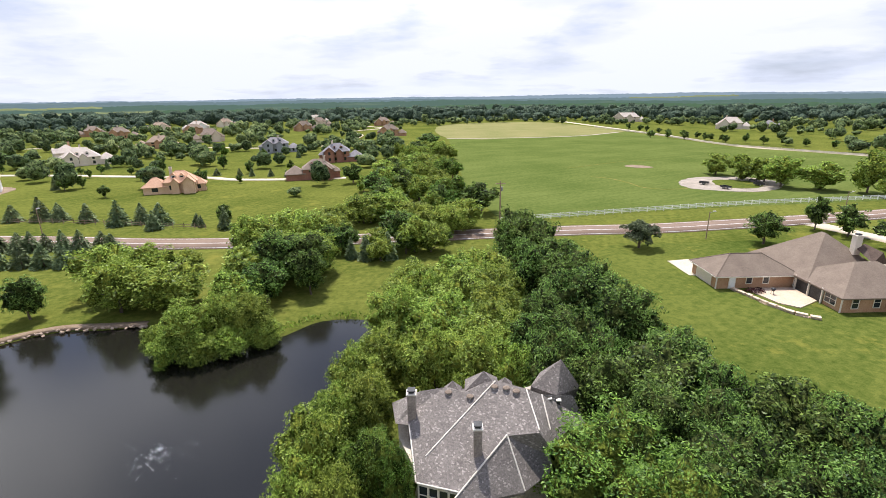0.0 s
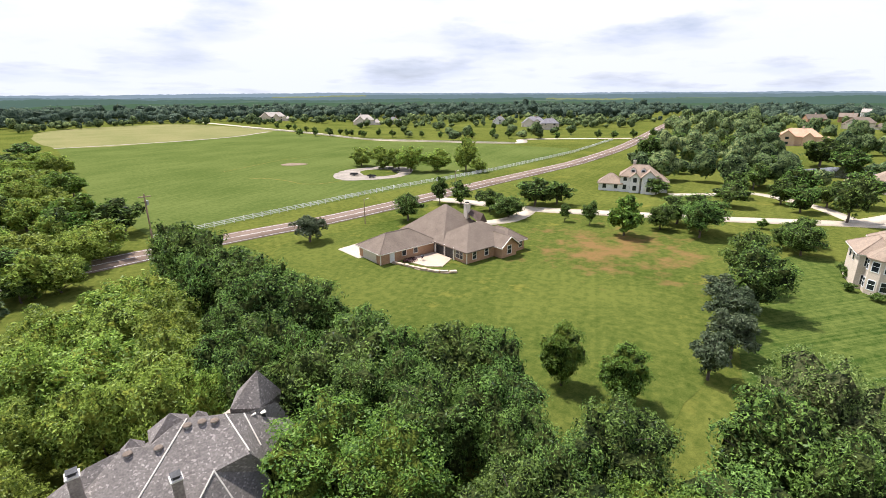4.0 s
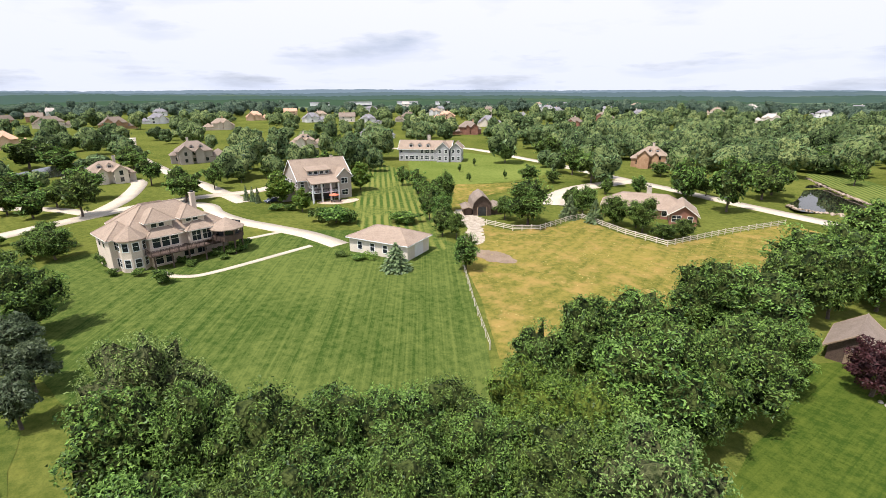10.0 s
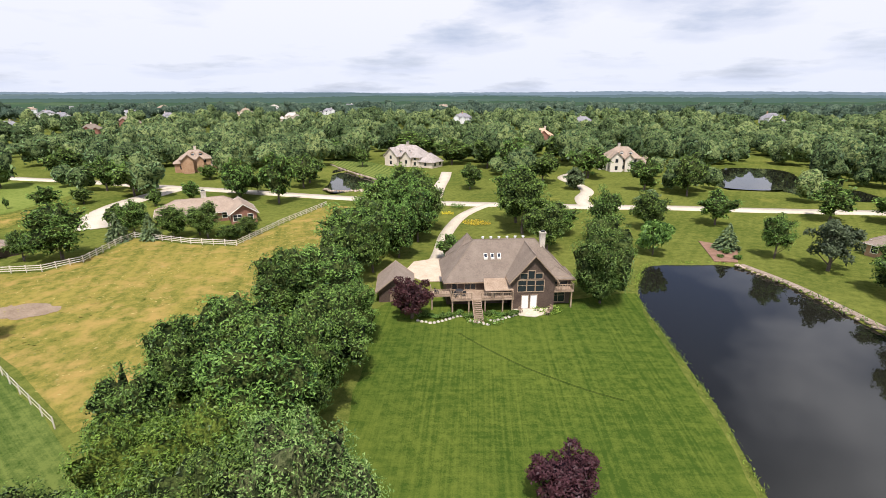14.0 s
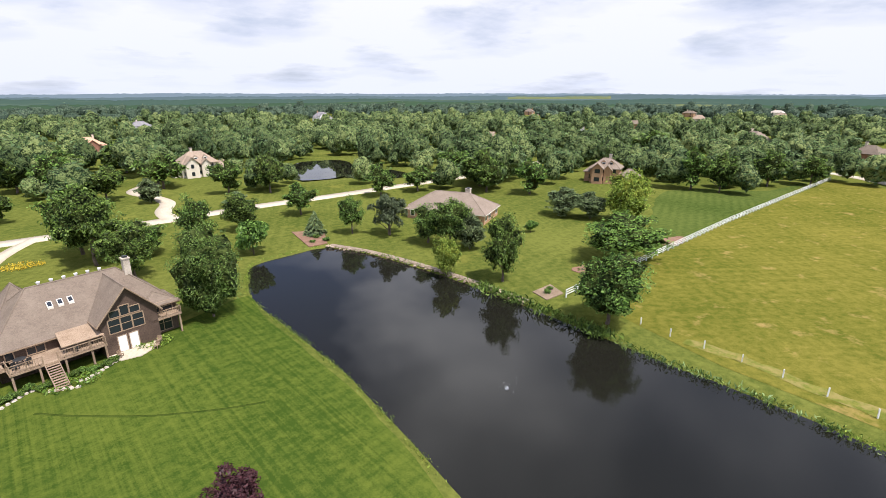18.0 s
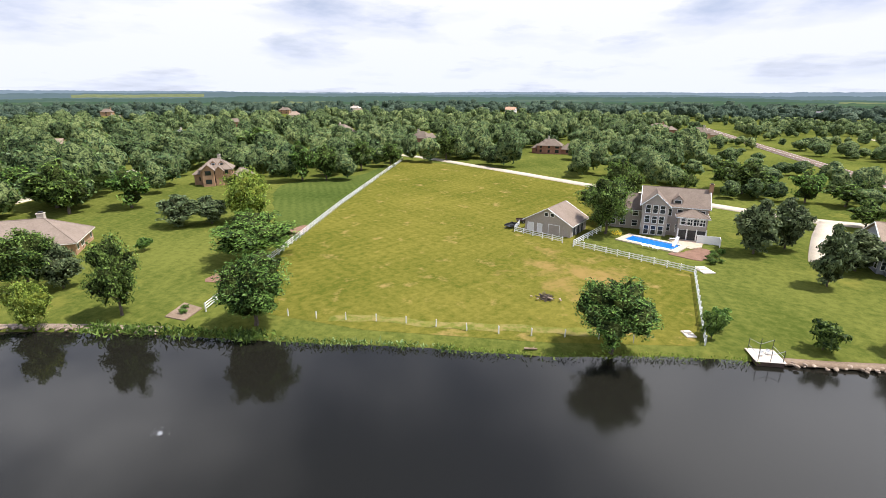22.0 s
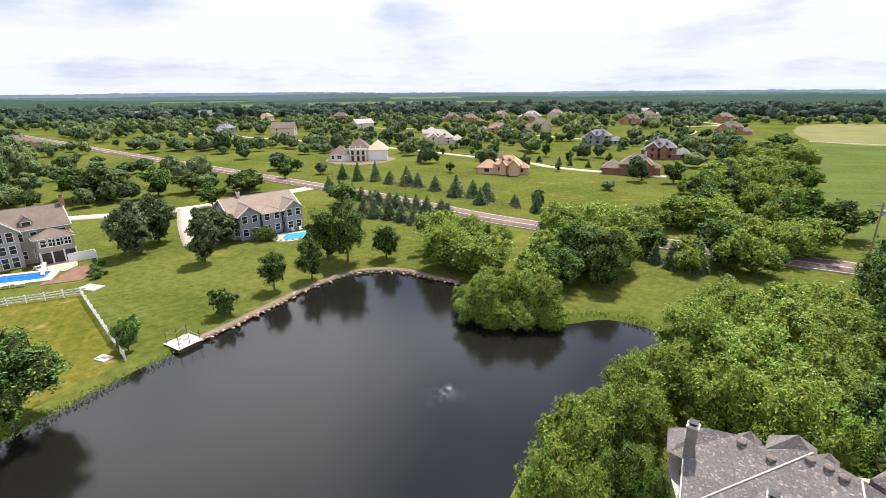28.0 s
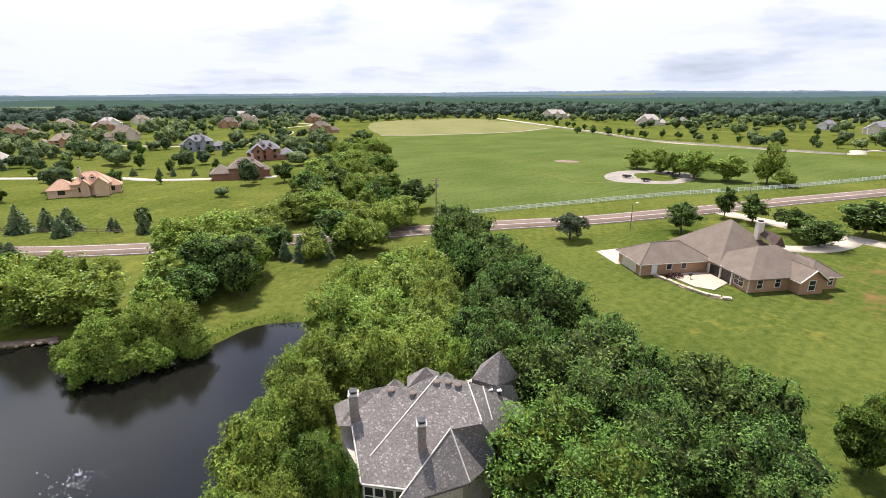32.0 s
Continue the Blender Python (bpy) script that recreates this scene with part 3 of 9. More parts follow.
class Shape:
    """Collects boxes, prisms and rods into one mesh."""

    def __init__(self):
        self.v, self.f = [], []

    def add(self, verts, faces):
        k = len(self.v)
        self.v += [tuple(p) for p in verts]
        self.f += [tuple(i + k for i in f) for f in faces]
        return self

    def box(self, x0, y0, z0, x1, y1, z1, turn=0.0, at=(0, 0)):
        c, s = math.cos(turn), math.sin(turn)
        pts = [(x, y, z) for z in (z0, z1) for x, y in ((x0, y0), (x1, y0), (x1, y1), (x0, y1))]
        pts = [(at[0] + x * c - y * s, at[1] + x * s + y * c, z) for x, y, z in pts]
        return self.add(pts, [(3, 2, 1, 0), (4, 5, 6, 7), (0, 1, 5, 4), (1, 2, 6, 5), (2, 3, 7, 6), (3, 0, 4, 7)])

    def rod(self, a, b, r0, r1=None, n=6):
        a, b, r1 = Vector(a), Vector(b), r0 if r1 is None else r1
        way = (b - a).normalized()
        side = way.orthogonal().normalized()
        up = way.cross(side)
        ring = [(math.cos(2 * math.pi * k / n), math.sin(2 * math.pi * k / n)) for k in range(n)]
        pts = [a + (side * c + up * s) * r0 for c, s in ring] + [b + (side * c + up * s) * r1 for c, s in ring]
        return self.add(pts, [(k, (k + 1) % n, n + (k + 1) % n, n + k) for k in range(n)] + [tuple(range(n - 1, -1, -1)), tuple(range(n, 2 * n))])

    def prism(self, outline, z0, z1):
        n = len(outline)
        pts = [(x, y, z0) for x, y in outline] + [(x, y, z1) for x, y in outline]
        return self.add(pts, [(k, (k + 1) % n, n + (k + 1) % n, n + k) for k in range(n)] + [tuple(range(n - 1, -1, -1)), tuple(range(n, 2 * n))])

    def mesh(self, name, mat):
        return mesh_of(name, self.v, self.f, mat)


def part(name, shape, mat, parent, label="", at=None):
    """One mesh object under a thing or under a part."""
    data = shape if isinstance(shape, bpy.types.Mesh) else shape.mesh(name, mat)
    ob = new(name, data)
    ob.parent = parent
    if at is not None:
        ob.matrix_basis = at
    return tagged(ob, label)


def thing(name, label, category, m=None, group="", kind=""):
    ob = new(name)
    ob.empty_display_size = 0.3
    if m is not None:
        ob.matrix_basis = m
    return tagged(ob, label, category, group, kind)


def spline(pts, step, closed=False):
    """A smooth line through the points, sampled about every step metres."""
    p = [np.array(q, float) for q in pts]
    n, out = len(p), []
    for i in range(n if closed else n - 1):
        if closed:
            a, b, c, d = p[i - 1], p[i], p[(i + 1) % n], p[(i + 2) % n]
        else:
            a, b, c, d = p[max(i - 1, 0)], p[i], p[i + 1], p[min(i + 2, n - 1)]
        k = max(1, int(np.hypot(*(c - b)[:2]) / step))
        for j in range(k):
            u = j / k
            out.append(0.5 * (2 * b + (c - a) * u + (2 * a - 5 * b + 4 * c - d) * u * u + (3 * b - a - 3 * c + d) * u**3))
    if not closed:
        out.append(p[-1])
    return np.array(out)


def inside(px, py, poly):
    res = np.zeros(px.shape, bool)
    for (x0, y0), (x1, y1) in zip(poly, np.roll(poly, -1, 0)):
        cross = (y0 > py) != (y1 > py)
        res ^= cross & (px < (x1 - x0) * (py - y0) / (y1 - y0 + 1e-12) + x0)
    return res


def far_from(px, py, line, closed=False):
    """Distance to a polyline."""
    best = np.full(px.shape, 1e9)
    ends = np.roll(line, -1, 0) if closed else line[1:]
    for (x0, y0), (x1, y1) in zip(line, ends):
        dx, dy = x1 - x0, y1 - y0
        u = np.clip(((px - x0) * dx + (py - y0) * dy) / (dx * dx + dy * dy + 1e-9), 0, 1)
        best = np.minimum(best, np.hypot(px - x0 - u * dx, py - y0 - u * dy))
    return best


def sheet(name, outline, z, mat, label, category="grass", step=4.0, wobble=0.5, smooth=True):
    """A flat patch of ground with a slightly uneven edge."""
    line = spline(outline, step, True) if smooth else np.array(outline, float)
    rng = np.random.RandomState(len(name) + len(outline))
    line = line + rng.uniform(-wobble, wobble, line.shape)
    bm = bmesh.new()
    face = bm.faces.new([bm.verts.new((x, y, z)) for x, y in line])
    face.normal_update()
    if face.normal.z < 0:
        face.normal_flip()
    bmesh.ops.triangulate(bm, faces=[face])
    me = bpy.data.meshes.new(name)
    bm.to_mesh(me)
    bm.free()
    me.materials.append(mat)
    return tagged(new(name, me), label, category, kind="structure")


def ribbon(name, line, width, z, mat, label, category="road", thick=0.3, step=3.0, kind="structure", parent=None):
    """A road or path along a smooth line, a slab with sides."""
    c = spline(line, step)
    d = np.gradient(c, axis=0)
    d /= np.hypot(d[:, 0], d[:, 1])[:, None] + 1e-9
    side = np.stack([-d[:, 1], d[:, 0]], 1) * width / 2
    n = len(c)
    rows = [np.c_[c + side, np.full(n, z - thick)], np.c_[c + side, np.full(n, z)], np.c_[c - side, np.full(n, z)], np.c_[c - side, np.full(n, z - thick)]]
    v = np.concatenate(rows)
    i = np.arange(n - 1)
    f = np.concatenate([np.stack([k * n + i, k * n + i + 1, (k + 1) * n + i + 1, (k + 1) * n + i], 1) for k in range(3)])[:, ::-1]
    ob = new(name, mesh_of(name, v, f, mat))
    if parent is not None:
        ob.parent = parent
        return tagged(ob, label)
    return tagged(ob, label, category, kind=kind)


# ---- ground and water ----
POND = [(-32.6, -97), (-38.4, -88.2), (-43, -75), (-46, -63), (-48, -52), (-49.8, -40), (-51.2, -30), (-53, -20), (-54.2, -10), (-55.5, 1), (-58, 10.4),
        (-59.8, 20), (-60.5, 30), (-62, 40), (-62.5, 50), (-61.3, 57.5), (-56, 62.2), (-49, 63), (-43.3, 63.8), (-38, 59), (-35, 55.8), (-24, 59.5),
        (-18.5, 65.2), (-11, 65), (-9.8, 57.3), (-11.8, 49), (-12.5, 42), (-14.5, 34), (-14, 27), (-11, 18), (-6, 8), (-5, -2), (-15, -12), (-18.2, -20),
        (-18.3, -28), (-18, -40), (-17.3, -50), (-15.1, -64), (-13.3, -77), (-14.5, -86), (-17, -93.4), (-25.3, -96.2)]
SHORE = spline(POND, 1.5, True)
POND_2 = [(93.5, -187), (87, -172), (81.7, -159.5), (78, -148), (72.5, -145), (67, -149), (65.6, -157.2), (68, -168.1), (82, -180.6), (93, -192)]
POND_3 = [(-52.8, -188.3), (-63.8, -182.5), (-75, -188), (-82, -199), (-90, -222), (-86, -236), (-72, -238), (-58, -216)]
POND_4 = [(215, 62), (232, 50), (255, 40), (275, 42), (270, 56), (248, 66), (225, 74)]
POND_5 = [(-76, -172), (-88, -170), (-98, -178), (-95, -190), (-82, -192), (-72, -184)]
WATER_Z = -0.4


def ground_sheet():
    near = np.arange(-130, 130.1, 1.3)
    out = 130 * np.power(4900 / 130, np.linspace(0, 1, 60)[1:])
    axis = np.concatenate([-out[::-1], near, out])
    x, y = np.meshgrid(axis, axis, indexing="ij")
    r = np.hypot(x, y)
    z = -6.0 * np.clip((r - 1450) / 400, 0, 1)
    z += np.clip((r - 700) / 900, 0, 1) * 3 * np.sin(x / 310.0) * np.sin(y / 270.0)
    for pond in (POND, POND_2, POND_3, POND_4, POND_5):
        line = spline(pond, 1.5, True)
        box = (x > line[:, 0].min() - 6) & (x < line[:, 0].max() + 6) & (y > line[:, 1].min() - 6) & (y < line[:, 1].max() + 6)
        px, py = x[box], y[box]
        d = far_from(px, py, line, True)
        d[inside(px, py, line)] *= -1
        z[box] = np.minimum(z[box], -1.0 * np.clip((0.7 - d) / 1.8, 0, 1.6))
    n = len(axis)
    i, j = np.meshgrid(np.arange(n - 1), np.arange(n - 1), indexing="ij")
    a = (i * n + j).ravel()
    f = np.stack([a, a + n, a + n + 1, a + 1], 1)
    v = np.stack([x.ravel(), y.ravel(), z.ravel()], 1)
    far = np.hypot(v[a, 0], v[a, 1]) > 900
    ob = new("ground", mesh_of("ground", v, f, [M["lawn"], M["woodfloor"]], far.astype(int), True))
    tagged(ob, "wide green grassland reaching to low wooded hills", "ground", kind="structure")


M["woodfloor"] = material("far_woodland_floor", (0.050, 0.082, 0.040), (0.105, 0.140, 0.062), 0.95, 0.012, 0.06, 0.0, third=(0.17, 0.19, 0.085))
ground_sheet()


# hay fields on the ridges: ridge, strip of its slope, from and to in half degrees from north
PALE_SLOPES = ((0, 2, 618, 660), (0, 1, 604, 628), (1, 1, 588, 606), (1, 2, 636, 652), (0, 2, 470, 486), (1, 2, 100, 118), (2, 1, 440, 462), (2, 2, 40, 60))


def far_hills():
    """Low ridges one behind another, out to the horizon, painted bluer with distance to stand for haze."""
    for k, (r, foot, crest) in enumerate(((1130, -8, 11.5), (1700, -8, 15.0), (2700, -8, 20.5), (4650, -12, 31.0))):
        az = np.linspace(0, 2 * math.pi, 1441)[:-1]
        wave = 3.2 * np.sin(az * 4 + k * 2.1) + 2.2 * np.sin(az * 9 + k * 1.3) + 1.3 * np.sin(az * 23 + k) + 0.7 * np.sin(az * 61 + 2 * k) + 0.5 * np.sin(az * 143 + k) + np.random.RandomState(k).normal(0, 0.8, 1440)
        top = crest + wave * (0.55, 0.8, 1.0, 1.3)[k]
        rows = [(r * 0.88, np.full(1440, foot)), (r * 0.92, foot + (top - foot) * 0.45), (r * 0.96, foot + (top - foot) * 0.82), (r, top), (r * 1.02, top - 14)]
        v = np.concatenate([np.stack([np.sin(az) * q, np.cos(az) * q, z], 1) for q, z in rows])
        i = np.arange(1440)
        j = (i + 1) % 1440
        f = np.concatenate([np.stack([i + 1440 * n, i + 1440 * (n + 1), j + 1440 * (n + 1), j + 1440 * n], 1) for n in range(len(rows) - 1)])
        pale = np.zeros(len(f), int)
        for ring, row, first, last in PALE_SLOPES:
            if ring == k:
                pale[row * 1440 + 2 * first : row * 1440 + 2 * last] = 1
        tagged(new("backdrop", mesh_of("backdrop", v, f, [M["ridge_%d" % k], M["far_hay"]], pale, True)), "low wooded ridge on the horizon, haze painted as glow", "hill", kind="structure")


def ridge_material(name, wood, field, glow):
    """Far woods and pale fields in long level streaks; the surface itself glows bluish to stand for haze."""
    m = bpy.data.materials.new(name)
    m.use_nodes = True
    n, l = m.node_tree.nodes, m.node_tree.links
    b = n["Principled BSDF"]
    b.inputs["Roughness"].default_value, b.inputs["Specular IOR Level"].default_value = 1.0, 0.0
    pos = n.new("ShaderNodeNewGeometry").outputs["Position"]
    long, fine = n.new("ShaderNodeMapping"), n.new("ShaderNodeMapping")
    long.inputs["Scale"].default_value, fine.inputs["Scale"].default_value = (0.0035, 0.0035, 0.22), (0.03, 0.03, 0.3)
    streak, grain = n.new("ShaderNodeTexNoise"), n.new("ShaderNodeTexNoise")
    streak.inputs["Detail"].default_value, grain.inputs["Detail"].default_value = 5.0, 4.0
    for mapping, tex in ((long, streak), (fine, grain)):
        tex.inputs["Scale"].default_value = 1.0
        l.new(pos, mapping.inputs["Vector"])
        l.new(mapping.outputs[0], tex.inputs["Vector"])
    ramp = n.new("ShaderNodeValToRGB")
    e = ramp.color_ramp.elements
    e[0].position, e[0].color = 0.60, rgb(wood)
    e[1].position, e[1].color = 0.82, rgb(field)
    mix = n.new("ShaderNodeMath")
    mix.operation = "MULTIPLY_ADD"
    mix.inputs[1].default_value = 0.25
    l.new(grain.outputs["Fac"], mix.inputs[0])
    less = n.new("ShaderNodeMath")
    less.operation = "MULTIPLY"
    less.inputs[1].default_value = 0.85
    l.new(streak.outputs["Fac"], less.inputs[0])
    l.new(less.outputs[0], mix.inputs[2])
    l.new(mix.outputs[0], ramp.inputs[0])
    l.new(ramp.outputs[0], b.inputs["Base Color"])
    # haze added as bluish emission of the ridge surface
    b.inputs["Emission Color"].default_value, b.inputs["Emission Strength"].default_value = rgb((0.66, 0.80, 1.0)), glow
    return m


# colour turns bluer and glow rises ridge by ridge, as painted haze
M["ridge_0"] = ridge_material("near_ridge_hazed_woods", (0.030, 0.056, 0.026), (0.070, 0.098, 0.042), 0.020)
M["ridge_1"] = ridge_material("middle_ridge_hazed_woods", (0.028, 0.052, 0.032), (0.066, 0.090, 0.050), 0.045)
M["ridge_2"] = ridge_material("far_ridge_hazed_woods", (0.028, 0.048, 0.042), (0.058, 0.078, 0.056), 0.115)
M["ridge_3"] = ridge_material("horizon_ridge_hazed_woods", (0.036, 0.054, 0.056), (0.055, 0.072, 0.066), 0.210)
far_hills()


def water(name, line, label):
    outline = spline(line, 2.0, True)
    mid = outline.mean(0)
    outline = mid + (outline - mid) * 1.01
    bm = bmesh.new()
    face = bm.faces.new([bm.verts.new((x, y, WATER_Z)) for x, y in outline])
    face.normal_update()
    if face.normal.z < 0:
        face.normal_flip()
    me = bpy.data.meshes.new(name)
    bm.to_mesh(me)
    bm.free()
    me.materials.append(M["water"])
    tagged(new(name, me), label, "pond", kind="structure")


water("water", POND, "dark calm pond water with faint ripples")
for line, words in ((POND_2, "narrow dark garden pond with a stone edge"), (POND_3, "round dark pond among trees"), (POND_4, "far pale pond behind houses"), (POND_5, "dark pond in shade of trees")):
    water("water", line, words)

# patches of other grass, each a little above the one below
FIELD = [(14, 126), (28, 125.5), (50, 130.5), (73.5, 135), (100, 138.5), (125, 141), (160, 148), (222, 166), (236, 180), (214, 240), (172, 296), (162, 400), (153, 495), (107, 620), (-1, 570), (2, 420), (5, 320), (7.8, 174)]
PADDOCK = [(44, -29), (60, -36), (75, -41), (90, -49.5), (97.4, -59.6), (90.2, -63), (89.3, -74.8), (91.6, -84.4), (76.2, -83.6), (66.2, -84.5), (65.5, -126), (52, -124), (38, -75), (34, -45)]
PASTURE = [(-221, -74), (-126, -62), (-85, -54.6), (-57, -44), (-55.5, -25), (-58, 0), (-62, 18), (-64, 19.5), (-91, 24), (-104, 4), (-114, 8), (-125, 10), (-165, 18), (-181, 2), (-211, -38)]
LAWN_3 = [(38, -25), (60, -35), (74, -40.5), (88, -46), (100, -38), (112, -18), (108, 5), (112, 28), (75, 24), (52, 14), (30, 0), (28, -15)]
LAWN_1 = [(48, 101), (87, 98), (113, 47), (96, 33), (60, 20), (30, 20), (22, 45), (24, 80), (36, 100)]
BANK_LAWN = [(-12.6, -78), (-12.8, -70), (-14.6, -58), (-16.6, -45), (-17, -28), (-14, -12), (5, -14), (18, -35), (22, -50), (26, -62), (20, -68), (0, -72)]
sheet("field", FIELD, 0.03, M["crop"], "broad smooth green crop field behind white fence", "field", 8, 0.4, False)
sheet("hay_strip", [(3, 385), (60, 384), (110, 398), (160, 440), (152, 500), (107, 618), (0, 568)], 0.06, M["hayfield"], "pale yellow-green hay field beyond the crop", "field", 20, 1.0)
sheet("paddock", PADDOCK, 0.04, M["paddock"], "dry golden paddock grass with weedy patches", "paddock", 3, 0.5, False)
sheet("pasture", PASTURE, 0.03, M["meadow"], "yellow-green pasture with thin dry patches", "pasture", 3, 0.2, False)
sheet("lawn_striped", LAWN_3, 0.03, M["striped"], "dark green lawn with mower stripes", "lawn", 3, 0.3)
sheet("lawn_yellowing", LAWN_1, 0.036, M["rough_lawn"], "yellowing lawn behind a brick house", "lawn", 3, 0.6)
sheet("bank_lawn", BANK_LAWN, 0.03, M["lawn_bank"], "bright green mown lawn sloping to the pond", "lawn", 3, 0.2)
sheet("cross_lawn", [(204, -63.8), (164.5, -50.5), (140, -39.8), (122, -35), (105.5, -31.4), (98, -36), (84, -40), (89, -45), (112, -53), (150, -63), (198, -73)], 0.05, M["striped_cross"], "lawn with strong diagonal mower stripes", "lawn", 3, 0.4)

sheet("lawn_light", [(151, -75.2), (144.8, -89.4), (145.6, -103.3), (149.7, -117.4), (160, -130), (205, -130), (227, -121), (236, -104), (190, -78)], 0.04, M["lawn_light"], "light green lawn before a long house", "lawn", 3, 0.5)
sheet("dry_strip", [(147.5, -73.4), (124.4, -61.2), (112, -57), (113, -66), (123.4, -72), (130.6, -88.4), (140, -100), (143.1, -88.3)], 0.05, M["paddock"], "dry golden strip of grass behind the old barn", "grass", 2, 0.6)
sheet("pond_lawn", [(99.5, -200.5), (109, -215), (105.7, -223.6), (76, -203), (62, -180), (66.5, -170), (82, -184)], 0.05, M["striped_bank"], "striped lawn above the garden pond", "lawn", 3, 0.3)
sheet("lawn_fenced", [(-105, -69.6), (-144, -93), (-164, -90.5), (-178, -77), (-208, -77), (-162, -67.5), (-117, -61), (-93, -56), (-85, -56.5)], 0.05, M["striped_dark"], "dark mown lawn behind a white fence", "lawn", 3, 0.4)
sheet("dry_strip", [(-56.6, -31), (-58.2, -25), (-58.6, -14), (-60.6, -1), (-61.8, 8), (-63.6, 8), (-62.6, -2), (-60.6, -15), (-60.2, -26), (-58.4, -31)], 0.06, M["dry_strip"], "dry trodden strip along the pond fence", "grass", 1.2, 0.3)
# ---- roads ----
ROAD = [(-900, 132), (-500, 121), (-329, 114.5), (-198, 111.5), (-152, 110.5), (-114, 109.5), (-88, 107.6), (-66, 105.2), (-40, 105.5), (-11, 108.3), (28, 112.5), (50, 113.6), (71, 116.8), (92, 120.5), (118, 126), (163, 134), (200, 142), (280, 168), (420, 225), (900, 420)]
road = ribbon("road", ROAD, 8.6, 0.10, M["asphalt"], "two-lane county road of worn reddish-brown asphalt")
for off, w in ((3.6, 0.16), (-3.6, 0.16), (0.12, 0.1), (-0.12, 0.1)):
    c = spline(ROAD, 6.0)
    d = np.gradient(c, axis=0)
    d /= np.hypot(d[:, 0], d[:, 1])[:, None]
    ribbon("lane_line", [tuple(p) for p in c + np.stack([-d[:, 1], d[:, 0]], 1) * off], w, 0.116, M["paint"], "faded white line", thick=0.008, step=6, parent=road)
LANE = [(88, 124), (92, 112), (96, 103), (103.6, 86), (118, 67), (133, 47), (145, 33), (158, 16), (164, 0), (166, -14), (175, -25), (196, -42), (225, -62), (260, -81), (256, -108), (246, -131.5), (222, -138), (198, -138), (170, -139), (138, -137.5), (107.9, -137), (75, -135.5), (50, -135.4), (34, -135.5), (16, -137.5), (-6, -140.5), (-30, -145), (-51, -147.3), (-85, -152.3), (-115, -156.6), (-136, -161), (-180, -172), (-215, -150), (-232, -110), (-240, -80), (-211, -36), (-178, 7), (-151, 44), (-139, 63), (-135, 86), (-134, 107)]
ribbon("lane", LANE, 5.6, 0.09, M["concrete"], "pale concrete residential lane", step=4)
ribbon("lane_far", [(150, -10), (188, 1), (230, 14), (300, 30), (400, 40)], 5.0, 0.08, M["concrete"], "pale concrete side lane between houses")
ribbon("lane_west", [(-420, 205), (-300, 214), (-193, 214.6), (-139, 208), (-101, 202.5), (-85, 196), (-62, 195), (-40, 197)], 4.6, 0.08, M["concrete"], "pale lane past new houses")
ribbon("lane_hill", [(-330, 330), (-230, 349), (-160, 336), (-118, 326), (-80, 340), (-71, 425), (-90, 480), (-66, 532), (-123, 606)], 4.5, 0.08, M["concrete"], "far pale lane curving up a hill")
ribbon("lane_estate", [(143, 640), (158, 513), (172, 400), (179, 306), (200, 270), (236, 222), (263, 233), (320, 190)], 7.0, 0.08, M["concrete"], "pale lane with a low wall along a crop field")
ribbon("field_line", [(58, 192.6), (63.8, 187.6), (67.3, 177.5), (69, 168), (75, 164), (83, 165.2)], 0.7, 0.07, M["dry_strip"], "thin dry furrow in the crop field", "furrow", step=2)
ribbon("field_line", [(54, 216.4), (74.7, 230), (87.6, 238), (104, 241)], 0.6, 0.07, M["dry_strip"], "thin dry furrow in the crop field", "furrow", step=3)
ribbon("field_track", [(2, 383), (41, 382), (80, 386), (115, 399), (150, 430)], 3.0, 0.10, M["gravel"], "pale gravel track across the field")
ribbon("driveway", [(158, 8), (150, 0), (139, -2), (128, -6.5), (118, -13), (108, -19.5), (97, -24)], 4.4, 0.11, M["concrete"], "curved pale concrete driveway to a garage", "driveway", step=1.5)
ribbon("garden_path", [(99.3, -18.4), (96.5, -12), (94.1, -6.6), (91.6, -0.5), (90.7, 3.6), (92.5, 7.2), (95.5, 8.8)], 1.3, 0.10, M["concrete"], "curved concrete garden path round a lawn", "path", step=1)
ribbon("garden_path", [(113, -15), (111.8, -11), (110.5, -7)], 1.3, 0.12, M["concrete"], "short concrete garden path to a terrace", "path", step=1)
ribbon("driveway", [(20, -138), (23.3, -129), (25.0, -121), (25.3, -111), (24.7, -101), (23.0, -90), (22.4, -83)], 2.9, 0.11, M["concrete"], "pale drive curving to a timber house", "driveway", step=1.5)
ribbon("driveway", [(37, -136), (38.6, -147), (41, -161), (43.4, -178), (46, -192)], 4.2, 0.10, M["concrete"], "straight concrete driveway to a large house", "driveway", step=2)
ribbon("driveway", [(-7, -141), (-6, -152), (-8, -164), (-5, -176), (0, -190), (-6, -204)], 4.2, 0.10, M["concrete"], "looping concrete driveway", "driveway", step=1.5)
ribbon("driveway", [(-138, 65.6), (-124.2, 58.6), (-109.4, 52.0), (-102, 49)], 4.2, 0.11, M["concrete"], "pale concrete driveway to a blue-grey house", "driveway", step=2)
ribbon("driveway", [(103, 90), (96, 86), (88, 84), (80, 86)], 4.5, 0.11, M["concrete"], "pale concrete driveway to a brick house", "driveway", step=1.5)
ribbon("driveway", [(152, 27), (165, 40), (172, 58), (160, 66), (150, 74)], 4.0, 0.10, M["concrete"], "concrete driveway under trees", "driveway", step=2)
ribbon("driveway", [(125.4, -136), (125, -124), (123.3, -112), (118.9, -101), (112.5, -93), (107, -88)], 7.2, 0.10, M["concrete"], "concrete driveway beside a low house", "driveway", step=2)
